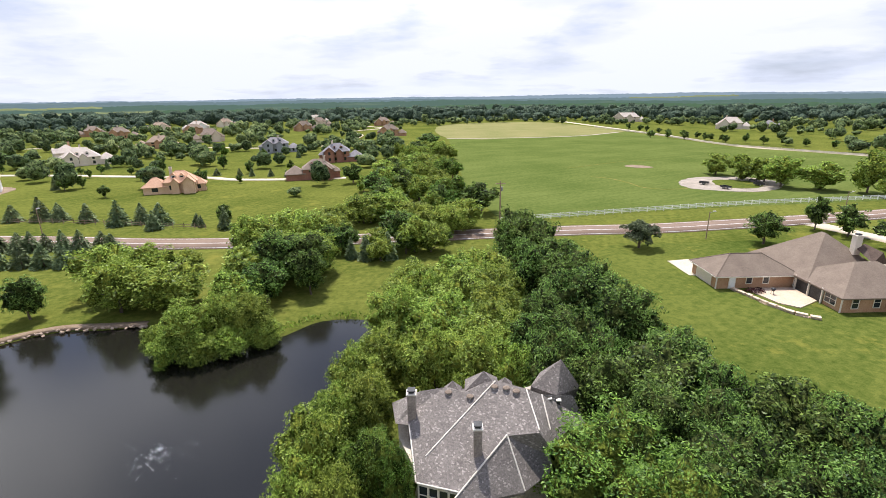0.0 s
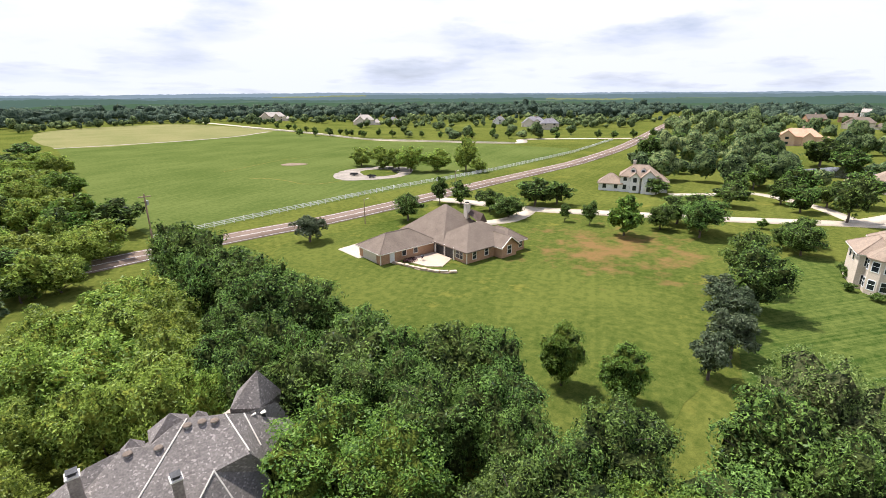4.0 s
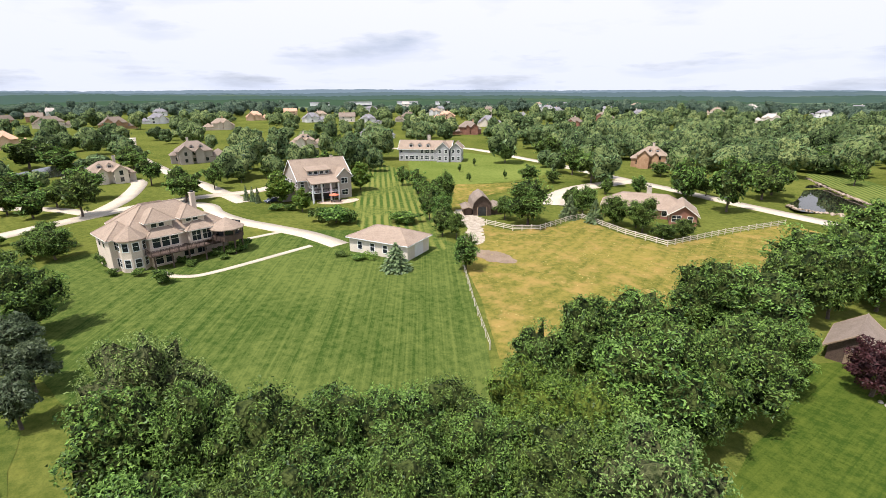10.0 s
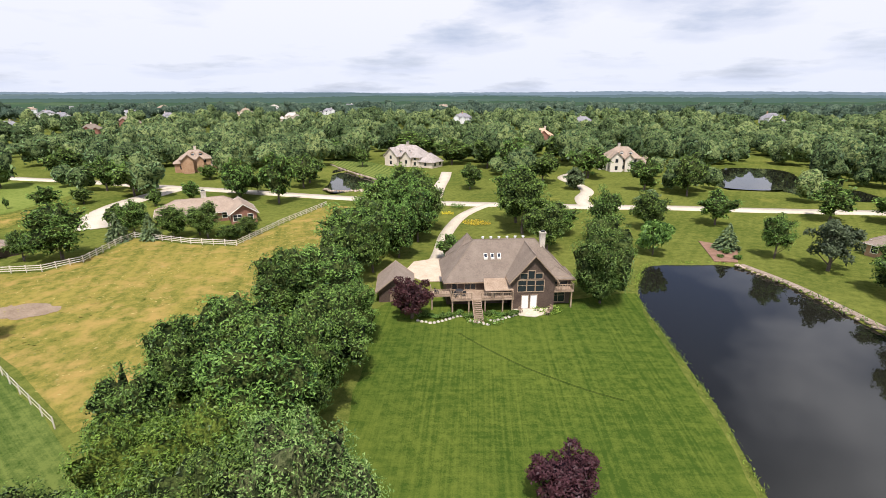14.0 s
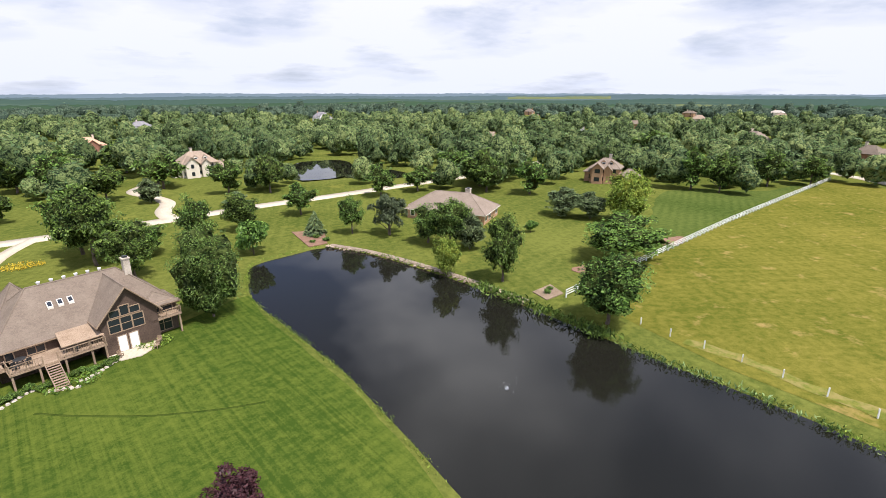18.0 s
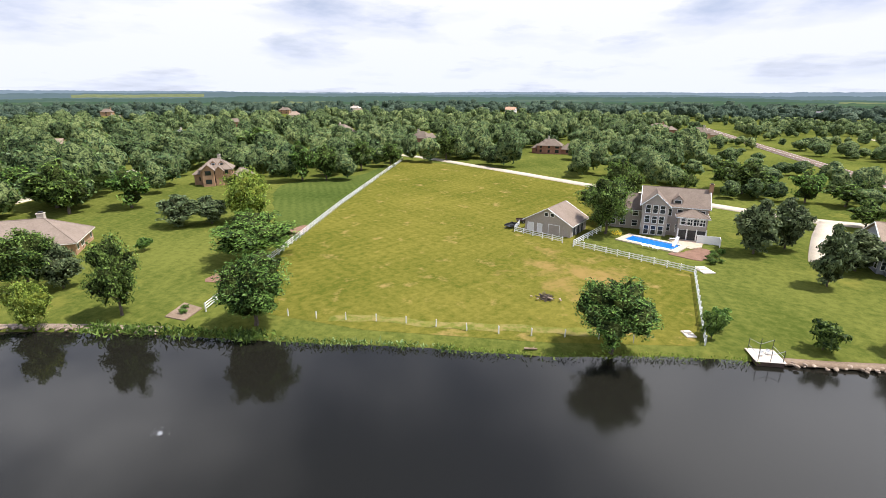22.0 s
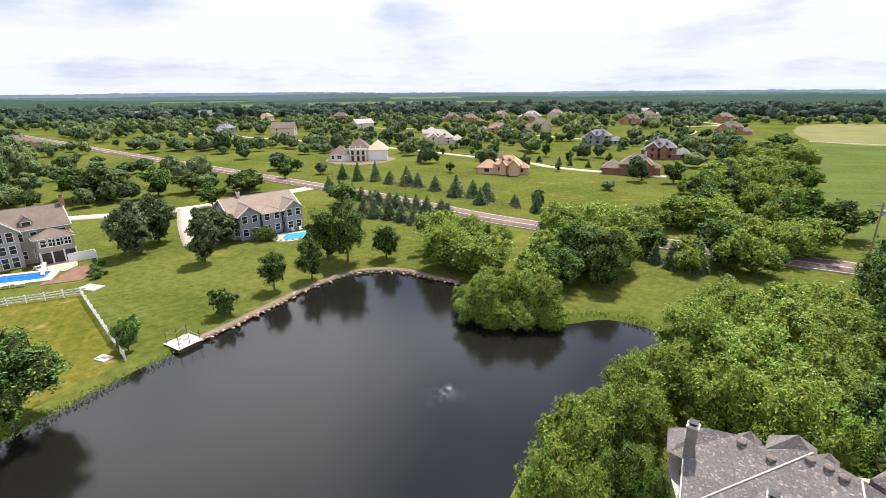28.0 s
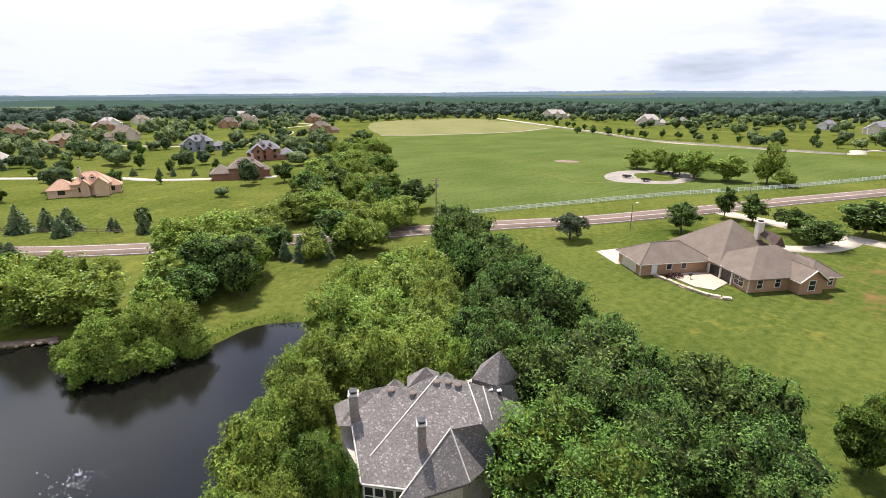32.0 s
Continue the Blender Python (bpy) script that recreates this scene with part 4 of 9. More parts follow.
ribbon("driveway", [(148, 28), (170, 22), (196, 20), (206, 22)], 5.0, 0.11, M["concrete"], "wide concrete driveway to a garage", "driveway", step=2)


# ---- trees ----
def kites(centre, normal, size, rng, stretch=1.6, up=None):
    """Pointed four-cornered leaves or leafy sprays: an array of corners for each."""
    n = len(centre)
    normal = normal / (np.linalg.norm(normal, axis=1, keepdims=True) + 1e-9)
    ref = rng.normal(size=(n, 3)) if up is None else up
    t = ref - (ref * normal).sum(1, keepdims=True) * normal
    t /= np.linalg.norm(t, axis=1, keepdims=True) + 1e-9
    b = np.cross(normal, t)
    s = size[:, None]
    droop = normal * s * 0.18
    return np.stack([centre - t * s * 0.5 * stretch - droop, centre + b * s * 0.5, centre + t * s * 0.5 * stretch - droop, centre - b * s * 0.5], 1)


def leaf_mesh(name, quads, mat, corners=3):
    q = np.asarray(quads)[:, :corners].reshape(-1, 3)
    return mesh_of(name, q, np.arange(len(q)).reshape(-1, corners), mat)


def broad_crown(seed, radius, height, base, blobs, leaves, leaf, squash=0.75, top=1.0, ragged=0.9):
    """A crown of leafy clumps round an egg-shaped volume: corners of the leaves, and the middles of the clumps."""
    rng = np.random.RandomState(seed)
    mid, half = (base + height) / 2, (height - base) / 2
    mids, rads = [], []
    for k in range(blobs):
        d = rng.normal(size=3)
        d /= np.linalg.norm(d)
        reach = rng.uniform(0.5, 0.92)
        taper = 1 - (1 - top) * max(d[2], 0) if d[2] > 0 else 1 - 0.12 * d[2] * d[2]
        mids.append((d[0] * radius * reach * taper, d[1] * radius * reach * taper, mid + d[2] * half * reach))
        rads.append(radius * rng.uniform(0.12, 0.25))
    mids.append((0, 0, mid))
    rads.append(radius * 0.6)
    mids, rads = np.array(mids), np.array(rads)
    pick = rng.choice(len(mids), int(leaves * 2.6), p=rads**2 / (rads**2).sum())
    way = rng.normal(size=(len(pick), 3))
    way /= np.linalg.norm(way, axis=1, keepdims=True)
    low = rng.uniform(size=len(pick)) < 0.5
    way[:, 2] = np.where((way[:, 2] < -0.5) & low, -way[:, 2], way[:, 2])
    p = mids[pick] + way * (rads[pick] * rng.uniform(0.55, 1.25, len(pick)))[:, None] * [1, 1, squash]
    deep = np.zeros(len(p), bool)
    for c, r in zip(mids, rads):
        q = (p - c) / [1, 1, squash]
        deep |= (q * q).sum(1) < (r * 0.62) ** 2
    p, way = p[~deep][:leaves], way[~deep][:leaves]
    nrm = way * 0.8 + rng.normal(size=way.shape) * 0.62 + [0, 0, 0.6]
    return kites(p, nrm, leaf * rng.uniform(0.6, 1.35, len(p)) * ragged, rng, 1.35), mids, rads


BALLS = {}


def ball(level):
    """Corners and triangles of an icosphere, made once a level."""
    if level not in BALLS:
        bm = bmesh.new()
        bmesh.ops.create_icosphere(bm, subdivisions=level, radius=1.0)
        BALLS[level] = np.array([v.co for v in bm.verts]), np.array([[v.index for v in f.verts] for f in bm.faces])
        bm.free()
    return BALLS[level]


def crown_shell(seed, radius, height, base, clumps, level, top=0.8):
    """The outer hull of a crown built up of many round clumps, as seen from its middle."""
    rng = np.random.RandomState(seed)
    way, tris = ball(level)
    mids = rng.normal(size=(clumps, 3))
    mids /= np.linalg.norm(mids, axis=1, keepdims=True)
    mids *= rng.uniform(0.42, 0.74, clumps)[:, None]
    mids[:, :2] *= np.where(mids[:, 2] > 0, 1 - (1 - top) * mids[:, 2], 1.0)[:, None]
    rads = rng.uniform(0.24, 0.42, clumps)
    along = way @ mids.T
    gap = (mids * mids).sum(1)[None] - along**2
    exit_at = np.where((gap < rads[None] ** 2) & (along > 0), along + np.sqrt(np.maximum(rads[None] ** 2 - gap, 0)), 0.0)
    reach = np.maximum(exit_at.max(1), 0.50) * rng.uniform(0.95, 1.05, len(way))
    half = (height - base) / 2
    return way * reach[:, None] * [radius, radius, half] + [0, 0, (base + height) / 2], tris


def core_shell(mids, rads, radius, height, base, level, share=0.60):
    """The closed inner mass of a crown, a little inside the leaves on its clumps; its dark colour paints the crown's
    inner shade.
    """
    way, tris = ball(level)
    half = (height - base) / 2
    scale = np.array([radius, radius, half])
    at = (mids - [0, 0, (base + height) / 2]) / scale
    small = rads / radius * share
    along = way @ at.T
    gap = (at * at).sum(1)[None] - along**2
    exit_at = np.where((gap < small[None] ** 2) & (along > 0), along + np.sqrt(np.maximum(small[None] ** 2 - gap, 0)), 0.0)
    return way * np.maximum(exit_at.max(1), 0.38)[:, None] * scale + [0, 0, (base + height) / 2], tris


def leafy_shell(seed, radius, height, base, clumps, level, leaves, leaf):
    """A crown's hull with loose sprays of leaves standing off it: corners, triangles and which of them are leaves."""
    rng = np.random.RandomState(seed + 500)
    v, f = crown_shell(seed, radius, height, base, clumps, level)
    a, b, c = v[f[:, 0]], v[f[:, 1]], v[f[:, 2]]
    flat = np.cross(b - a, c - a)
    size = np.linalg.norm(flat, axis=1)
    pick = rng.choice(len(f), leaves, p=size / size.sum())
    w = rng.dirichlet((1, 1, 1), leaves)
    at = a[pick] * w[:, :1] + b[pick] * w[:, 1:2] + c[pick] * w[:, 2:]
    out = flat[pick] / size[pick][:, None]
    at = at + out * (leaf * rng.uniform(-0.1, 0.7, leaves))[:, None]
    quads = kites(at, out + rng.normal(size=out.shape) * 0.38 + [0, 0, 0.35], leaf * rng.uniform(0.6, 1.4, leaves), rng, 1.3)[:, :3]
    verts = np.concatenate([v, quads.reshape(-1, 3)])
    faces = np.concatenate([f, len(v) + np.arange(leaves * 3).reshape(-1, 3)])
    return verts, faces, np.arange(len(faces)) >= len(f)


def conifer_crown(seed, radius, height, base, tiers, per, leaf):
    """Tiers of drooping boughs that shorten towards the tip."""
    rng = np.random.RandomState(seed)
    mids, outs, sizes = [], [], []
    for k in range(tiers):
        u = (k + rng.uniform(0, 0.6)) / tiers
        z = base + (height - base) * u
        r = radius * (1 - u) ** 0.8 + 0.12
        n = max(5, int(per * (1 - u * 0.75)))
        for a in rng.uniform(0, 2 * math.pi, n):
            for reach in (1.0, 0.72, 0.45):
                q = r * reach * rng.uniform(0.82, 1.1)
                mids.append((math.cos(a) * q, math.sin(a) * q, z - 0.22 * q + rng.uniform(-0.2, 0.2)))
                outs.append((math.cos(a), math.sin(a), -0.35))
                sizes.append(leaf * rng.uniform(0.7, 1.3) * (0.55 + 0.45 * (1 - u)))
    mids, outs, sizes = np.array(mids), np.array(outs), np.array(sizes)
    nrm = np.stack([outs[:, 0] * 0.4, outs[:, 1] * 0.4, np.ones(len(outs))], 1) + rng.normal(size=outs.shape) * 0.35
    return kites(mids, nrm, sizes, rng, 2.2, outs + rng.normal(size=outs.shape) * 0.25)


def trunk_mesh(seed, height, thick, base, mids):
    rng = np.random.RandomState(seed)
    s = Shape()
    last, lean = Vector((0, 0, -0.2)), Vector((0, 0, 0))
    for k in range(4):
        nxt = Vector((rng.uniform(-0.15, 0.15), rng.uniform(-0.15, 0.15), base + (height * 0.75 - base) * (k + 1) / 4 if k else base))
        s.rod(last, nxt, thick * (1.15 - 0.24 * k), thick * (0.95 - 0.24 * k), 7)
        last = nxt
    for m in mids[:: max(1, len(mids) // 9)]:
        m = Vector(m)
        foot = Vector((0, 0, max(base * 0.8, m.z - 0.45 * math.hypot(m.x, m.y) - 0.6)))
        s.rod(foot, m, thick * 0.42, thick * 0.12, 5)
    return s.mesh("trunk", M["bark"])


KINDS = {}


def tree_kind(key, name, label, category, leaf_label, crowns):
    """Builds the crowns and trunks of one kind of tree, from near-detail to plain."""
    KINDS[key] = (name, label, category, leaf_label, crowns)


def broad(key, mat, seeds, radius, height, base, blobs, leaves, leaf, thick=0.22, **more):
    out = []
    for s in seeds:
        quads, mids, rads = broad_crown(s, radius, height, base, blobs, leaves, leaf * (0.78 if leaves > 3000 else 0.85), **more)
        # dark shell added so gaps between leaves look shaded
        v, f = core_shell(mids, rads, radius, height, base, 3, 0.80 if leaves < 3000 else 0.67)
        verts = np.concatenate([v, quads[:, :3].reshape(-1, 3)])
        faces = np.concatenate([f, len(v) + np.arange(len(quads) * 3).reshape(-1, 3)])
        me = mesh_of("crown", verts, faces, [M[mat], M["shade_core_" + mat]], np.arange(len(faces)) < len(f), True)
        out.append((me, trunk_mesh(s, height, thick, base, mids)))
    return out, radius, height


def needle(mat, seeds, radius, height, base, tiers, per, leaf, thick=0.18):
    out = []
    for s in seeds:
        quads = conifer_crown(s, radius, height, base, tiers, per, leaf)
        out.append((leaf_mesh("crown", quads, M[mat], 4), trunk_mesh(s, height, thick, base, np.zeros((0, 3)))))
    return out, radius, height


tree_kind("near_dec", "broadleaf_tree", "tall dark-green broadleaf tree in dense leaf", "tree", "", broad("a", "leaf_dark", (1, 2, 3), 4.2, 11, 0.6, 110, 9600, 0.35))
tree_kind("close_dec", "broadleaf_tree", "tall dark-green broadleaf tree in dense leaf", "tree", "", broad("o", "leaf_dark", (61, 62), 4.2, 11, 0.4, 130, 18000, 0.25))
tree_kind("close_lime", "broadleaf_tree", "broadleaf tree with bright green leaves", "tree", "", broad("p", "leaf_lime", (63,), 4.2, 11, 0.4, 130, 18000, 0.25))
tree_kind("near_lime", "broadleaf_tree", "broadleaf tree with bright green leaves", "tree", "", broad("b", "leaf_lime", (4, 5), 4.2, 11, 0.6, 110, 9600, 0.35))
tree_kind("near_lite", "willow_tree", "yellow-green willow with soft drooping foliage", "tree", "", broad("c", "leaf_willow", (6, 7), 4.0, 9, 0.1, 95, 9600, 0.35, squash=1.15))
tree_kind("near_seed", "seeding_tree", "broad tree with pale seed heads among its leaves", "tree", "", broad("d", "leaf_seed", (8,), 5.2, 13, 0.6, 150, 20000, 0.27))
tree_kind("dec", "broadleaf_tree", "round dark-green broadleaf tree on grass", "tree", "", broad("e", "leaf_dark", (11, 12, 13, 14), 4.2, 9, 1.1, 46, 1500, 0.66))
tree_kind("lite", "willow_tree", "light yellow-green tree beside water or road", "tree", "", broad("f", "leaf_willow", (15, 16), 4.0, 9, 0.3, 50, 1700, 0.62, squash=1.1))
tree_kind("mid_dec", "broadleaf_tree", "round dark-green broadleaf tree on grass", "tree", "", broad("m", "leaf_dark", (51, 52, 53), 4.2, 9, 0.9, 70, 4800, 0.42))
tree_kind("mid_lite", "willow_tree", "light yellow-green tree beside water or road", "tree", "", broad("n", "leaf_willow", (54, 55), 4.0, 9, 0.1, 80, 4600, 0.46, squash=1.1))
tree_kind("lime", "broadleaf_tree", "young bright green broadleaf tree", "tree", "", broad("g", "leaf_lime", (17,), 4.0, 9, 0.3, 60, 2600, 0.72))
tree_kind("gray", "olive_tree", "grey-green feathery tree in a garden row", "tree", "", broad("h", "leaf_grey", (18, 19), 3.4, 6.5, 0.8, 26, 3200, 0.52))
tree_kind("plum", "plum_tree", "purple-leaved ornamental plum tree", "tree", "", broad("i", "leaf_plum", (20,), 3.1, 6, 1.0, 26, 5200, 0.40))
tree_kind("skirt", "willow_bush", "low yellow-green willow growth hanging over the pond", "bush", "", broad("q", "leaf_willow", (71, 72), 3.2, 4.2, -0.9, 44, 4800, 0.40, thick=0.10, squash=1.1))
tree_kind("oak", "pin_oak", "tall light-green pyramidal tree beside the house", "tree", "", broad("j", "leaf_mid", (21,), 5.3, 14.5, 0.1, 150, 16000, 0.36, top=0.75))
tree_kind("bush", "bush", "rounded dark-green bush on mown grass", "bush", "", broad("k", "leaf_dark", (22, 23), 2.6, 4.0, 0.3, 18, 1700, 0.52, thick=0.08))
tree_kind("big_pine", "pine_tree", "broad dark-green pine with dense needles", "tree", "", broad("l", "needles", (26, 27), 4.4, 11, 0.2, 80, 3600, 0.75, top=0.55))
tree_kind("pine", "spruce_tree", "dark-green conifer with tiered boughs", "tree", "", needle("needles", (24, 25, 28), 3.0, 7.0, 0.5, 21, 24, 0.56))


def plant(key, x, y, height, radius, spin, pick, z=0.0):
    name, label, category, leaf_label, (crowns, r0, h0) = KINDS[key]
    crown, trunk = crowns[pick % len(crowns)]
    ob = thing(name, label, category, pose(x, y, z, 0, 0, spin) @ Matrix.Diagonal((radius / r0, radius / r0, height / h0, 1)), group=label.split(",")[0] + "s")
    part("trunk", trunk, None, ob)
    part("crown", crown, None, ob)
    return ob


LITE_A = [(-32.8, 55.4, 7.4, 3.3), (-48.5, 87.4, 4.4, 3.0), (-49.3, 76.2, 9.1, 4.5), (6.2, 50.6, 9.0, 3.9), (-29.6, 58.6, 7.2, 3.0), (7.2, 64.7, 9.0, 4.4), (6.1, 41.1, 9.0, 3.0), (-55.6, 75.4, 9.7, 5.7), (3.0, 42.5, 10.0, 3.9), (-34.6, 77.2, 4.9, 3.7), (-25.8, 59.1, 6.8, 2.9), (-38.5, 93.1, 9.9, 4.9), (1.8, 68.1, 9.0, 5.4), (-0.1, 53.2, 9.0, 4.7), (0.7, 108.9, 8.0, 4.5), (-0, 194, 8.0, 5.7), (-103, -75, 14.1, 6.1), (-1.4, 44.6, 9.0, 3.5), (-2, 158, 7.0, 5.6), (-31.4, 92.7, 11.2, 6.0), (-2.9, 97.5, 7.0, 4.1), (-2.9, 61.4, 9.0, 3.4), (-7, 212, 8.0, 8.7), (-4.2, 65.1, 9.0, 5.2)]
LITE_B = [(-7.0, 113.2, 8.0, 5.4), (-11, 159, 7.0, 6.6), (-17, 216, 7.0, 8.9), (-6.2, 55.9, 9.0, 3.9), (-44.7, -68.6, 7.8, 2.6), (-6.6, 46.7, 8.0, 3.4), (-15, 125, 8.0, 5.9), (-24, 198, 7.0, 7.0), (-6.9, 38.1, 8.0, 2.9), (135, 147, 6.2, 4.1), (-21, 122, 8.0, 5.9), (-9.3, 42.4, 8.0, 2.9), (135, 154, 14.2, 6.0), (-9.4, 37.0, 7.0, 2.4), (-7.4, 25.4, 9.0, 2.2), (-25.4, 109.9, 8.0, 5.3), (-25.9, 101.8, 8.0, 5.6), (-10.1, 31.0, 9.0, 3.0), (124, 160, 9.6, 7.1), (-23.7, 84.5, 9.0, 4.7), (-31.1, 100.8, 9.0, 6.9), (-10.7, 26.7, 8.0, 2.4), (115, 166, 11.0, 7.1), (116, 176, 9.0, 6.2)]
LITE_C = [(-31.5, 85.7, 9.0, 5.5), (111, 181, 9.9, 6.2), (-32.0, 68.4, 7.0, 4.2), (108, 194, 9.0, 6.5), (6.7, 56.9, 9.0, 4.3), (4.8, 46.5, 9.0, 4.5), (-43.0, 70.0, 8.0, 5.9), (4.8, 72.0, 9.0, 4.8), (0.7, 61.1, 9.0, 5.3), (4.2, 114.9, 8.0, 6.1), (-49.8, 68.3, 9.0, 4.6)]
DEC_A = [(147, 77, 5.8, 4.9), (251, -66, 10.2, 6.1), (-133, 71, 7.1, 4.5), (109, 55, 5.9, 3.7), (196, -46, 8.1, 4.7), (-167, 88, 6.5, 4.4), (261, 129, 11.3, 6.8), (-187, -81, 12.8, 6.0), (-37, -128, 8.6, 4.8), (202, 111, 14.2, 6.7), (88, -157, 10.8, 6.2), (-38, -164, 13.6, 5.5), (85, -198, 8.6, 3.7), (90, 105, 7.4, 3.9), (-162, -84, 13.6, 5.4), (229, 103, 11.2, 7.3), (-149, 93, 7.1, 4.7), (85, -147.5, 11.0, 6.0), (34.5, -71.0, 11.0, 5.2), (26.7, 14.1, 12.0, 4.1), (33.0, -26.9, 10.0, 3.6), (24.9, -52.1, 9.0, 3.6), (-66.3, 43.5, 6.9, 2.5)]
DEC_B = [(109.1, 45.9, 8.6, 4.3), (-200, -73, 10.9, 5.0), (-114, 161, 4.5, 2.3), (28.1, 27.8, 11.0, 3.3), (87, 111, 8.2, 3.0), (13.7, 82.2, 12.0, 5.0), (107, -174, 9.3, 7.2), (-159, -92, 14.6, 6.5), (-163, 70, 10.2, 5.2), (19.8, 11.6, 10.0, 3.6), (244, 97, 11.7, 7.7), (247, -35, 10.3, 5.8), (-26, -169, 11.8, 5.6), (25.0, 29.6, 12.0, 4.5), (32.1, -57.8, 11.0, 6.0), (10, 132, 9.0, 6.3), (-41.3, -103.1, 9.0, 3.3), (100, 68, 6.1, 2.2), (80, -124, 15.0, 5.7), (161, 59, 7.9, 4.0), (36.9, -90.5, 11.0, 6.9), (154, -61, 6.7, 2.9), (-138, 175, 5.0, 2.6)]
DEC_C = [(29.7, -10.6, 10.0, 4.6), (189, -21, 5.4, 2.2), (-65.3, 50.4, 7.7, 2.7), (-169, 128, 5.3, 3.1), (22.0, 18.9, 11.0, 3.1), (23.8, -8.8, 10.0, 4.2), (34.7, -34.6, 11.0, 4.0), (180, 61, 8.6, 4.5), (68, 100, 7.2, 4.3), (250, -24, 9.8, 5.9), (-174, 63, 6.3, 4.3), (18.7, 24.8, 12.0, 4.2), (25.7, -3.4, 10.0, 4.3), (25.3, -16.4, 9.0, 3.9), (139, -60, 7.9, 3.6), (-113.7, 10.4, 12.9, 5.5), (98, 74, 4.7, 1.6), (-9.2, -105.1, 12.3, 4.1), (21.7, 15.2, 11.0, 3.7), (22.1, -34.0, 9.0, 3.2), (16.4, 65.9, 12.0, 4.9), (10.2, 40.1, 11.0, 3.5), (76.2, 22.9, 10.4, 4.7)]
DEC_D = [(-210, -144, 15.4, 10.4), (-28.6, 78.9, 10.0, 4.7), (112, 88, 7.0, 5.1), (184, -12, 5.3, 2.2), (-66, -139, 10.6, 5.5), (-142, 17, 14.0, 5.1), (92, -123, 13.5, 5.0), (161, 47, 7.7, 4.4), (-229, -55, 14.3, 6.9), (36.4, -112.8, 14.5, 7.6), (130, -62, 6.2, 2.6), (-53.2, -39.9, 11.0, 5.5), (114.2, 31.5, 4.9, 2.8), (99.1, -48.8, 8.6, 2.7), (-179, 54, 10.5, 6.6), (173, 46, 10.1, 5.3), (114, -57, 11.1, 3.0), (-66.8, 60.2, 12.1, 4.3), (-8, -200, 11.6, 7.0), (-10, 323, 9.0, 7.5), (21.9, 33.9, 11.0, 3.1), (30.6, -1.9, 12.0, 4.7), (31.2, -6.4, 10.5, 4.2), (26.3, -35.9, 12.0, 4.5), (-105, 95, 6.6, 5.1)]
DEC_E = [(106, 91, 8.6, 6.7), (175, -3, 8.8, 3.6), (112.0, 27.4, 6.8, 4.2), (90.2, -47.9, 6.2, 2.2), (-24.2, 79.8, 9.3, 5.2), (258, 64, 13.0, 9.3), (18.5, 55.2, 12.0, 4.3), (-15, 274, 8.0, 6.4), (17.9, 15.5, 10.0, 4.0), (72.4, -40.5, 6.9, 2.8), (165, 37, 7.6, 5.0), (-80, -140, 8.2, 5.7), (14.4, 39.5, 11.0, 3.2), (29.9, -15.6, 9.0, 4.2), (24.3, -31.2, 12.0, 5.1), (18.1, -23.8, 11.0, 4.2), (30, -159, 9.1, 4.8), (2.1, -96.8, 10.4, 5.0), (-52.4, -87.5, 8.5, 4.3), (26.3, 6.1, 11.0, 4.3), (96, -137.5, 6.1, 3.0), (-173, 40, 6.0, 3.1), (90, 86, 5.8, 5.2), (157, 5, 10.5, 5.6)]
DEC_F = [(-10.0, 102.0, 8.0, 4.9), (31.7, -38.3, 12.0, 4.9), (230, 47, 11.5, 6.9), (173, 32, 10.3, 6.2), (-23.4, 97.3, 6.0, 3.6), (7, -177, 10.8, 6.3), (-62.0, 66.1, 7.0, 3.2), (-187, 39, 6.8, 3.4), (32, -208, 14.7, 7.4), (20.4, 49.7, 12.0, 4.3), (36.1, 7.6, 12.0, 4.3), (21.2, 40.6, 11.0, 3.8), (15.8, 31.1, 11.0, 4.0), (24.3, 23.5, 11.0, 4.1), (25.4, 1.5, 10.0, 3.8), (-54.6, -82.3, 10.4, 5.4), (91, 94, 6.7, 4.7), (192, 16, 10.4, 4.5), (19.5, -19.7, 11.0, 4.4), (99.4, -66.6, 6.2, 2.9), (-108, -161, 11.5, 6.8), (10.6, -118.4, 13.8, 6.4), (184, -122, 10.6, 5.2)]
DEC_G = [(20, -198, 13.8, 7.0), (129, -122, 13.0, 6.3), (21, -222, 14.2, 9.2), (22.5, -37.0, 12.0, 3.6), (8.1, -108.6, 15.0, 6.2), (230, 24, 9.8, 6.8), (92.6, -68.6, 11.6, 6.2), (-173, 56, 10.7, 7.5), (140, -103, 6.4, 4.1), (-108, -116, 11.9, 6.5), (-98, -126, 14.5, 6.6), (145, -127, 11.8, 5.1), (-168, 59, 5.7, 4.2), (13.4, 35.9, 11.0, 3.8), (-51.3, -60.7, 12.4, 3.9), (33.8, 2.5, 12.0, 3.8), (186, -146, 10.9, 6.9), (150, 29, 11.4, 5.4), (0.7, -109.8, 7.5, 5.0), (135, -110, 5.0, 3.6), (-8.1, 96.0, 4.9, 2.9), (164, 5, 7.9, 5.3), (19.2, 30.0, 11.0, 3.6), (-22.3, 74.7, 8.0, 3.3)]
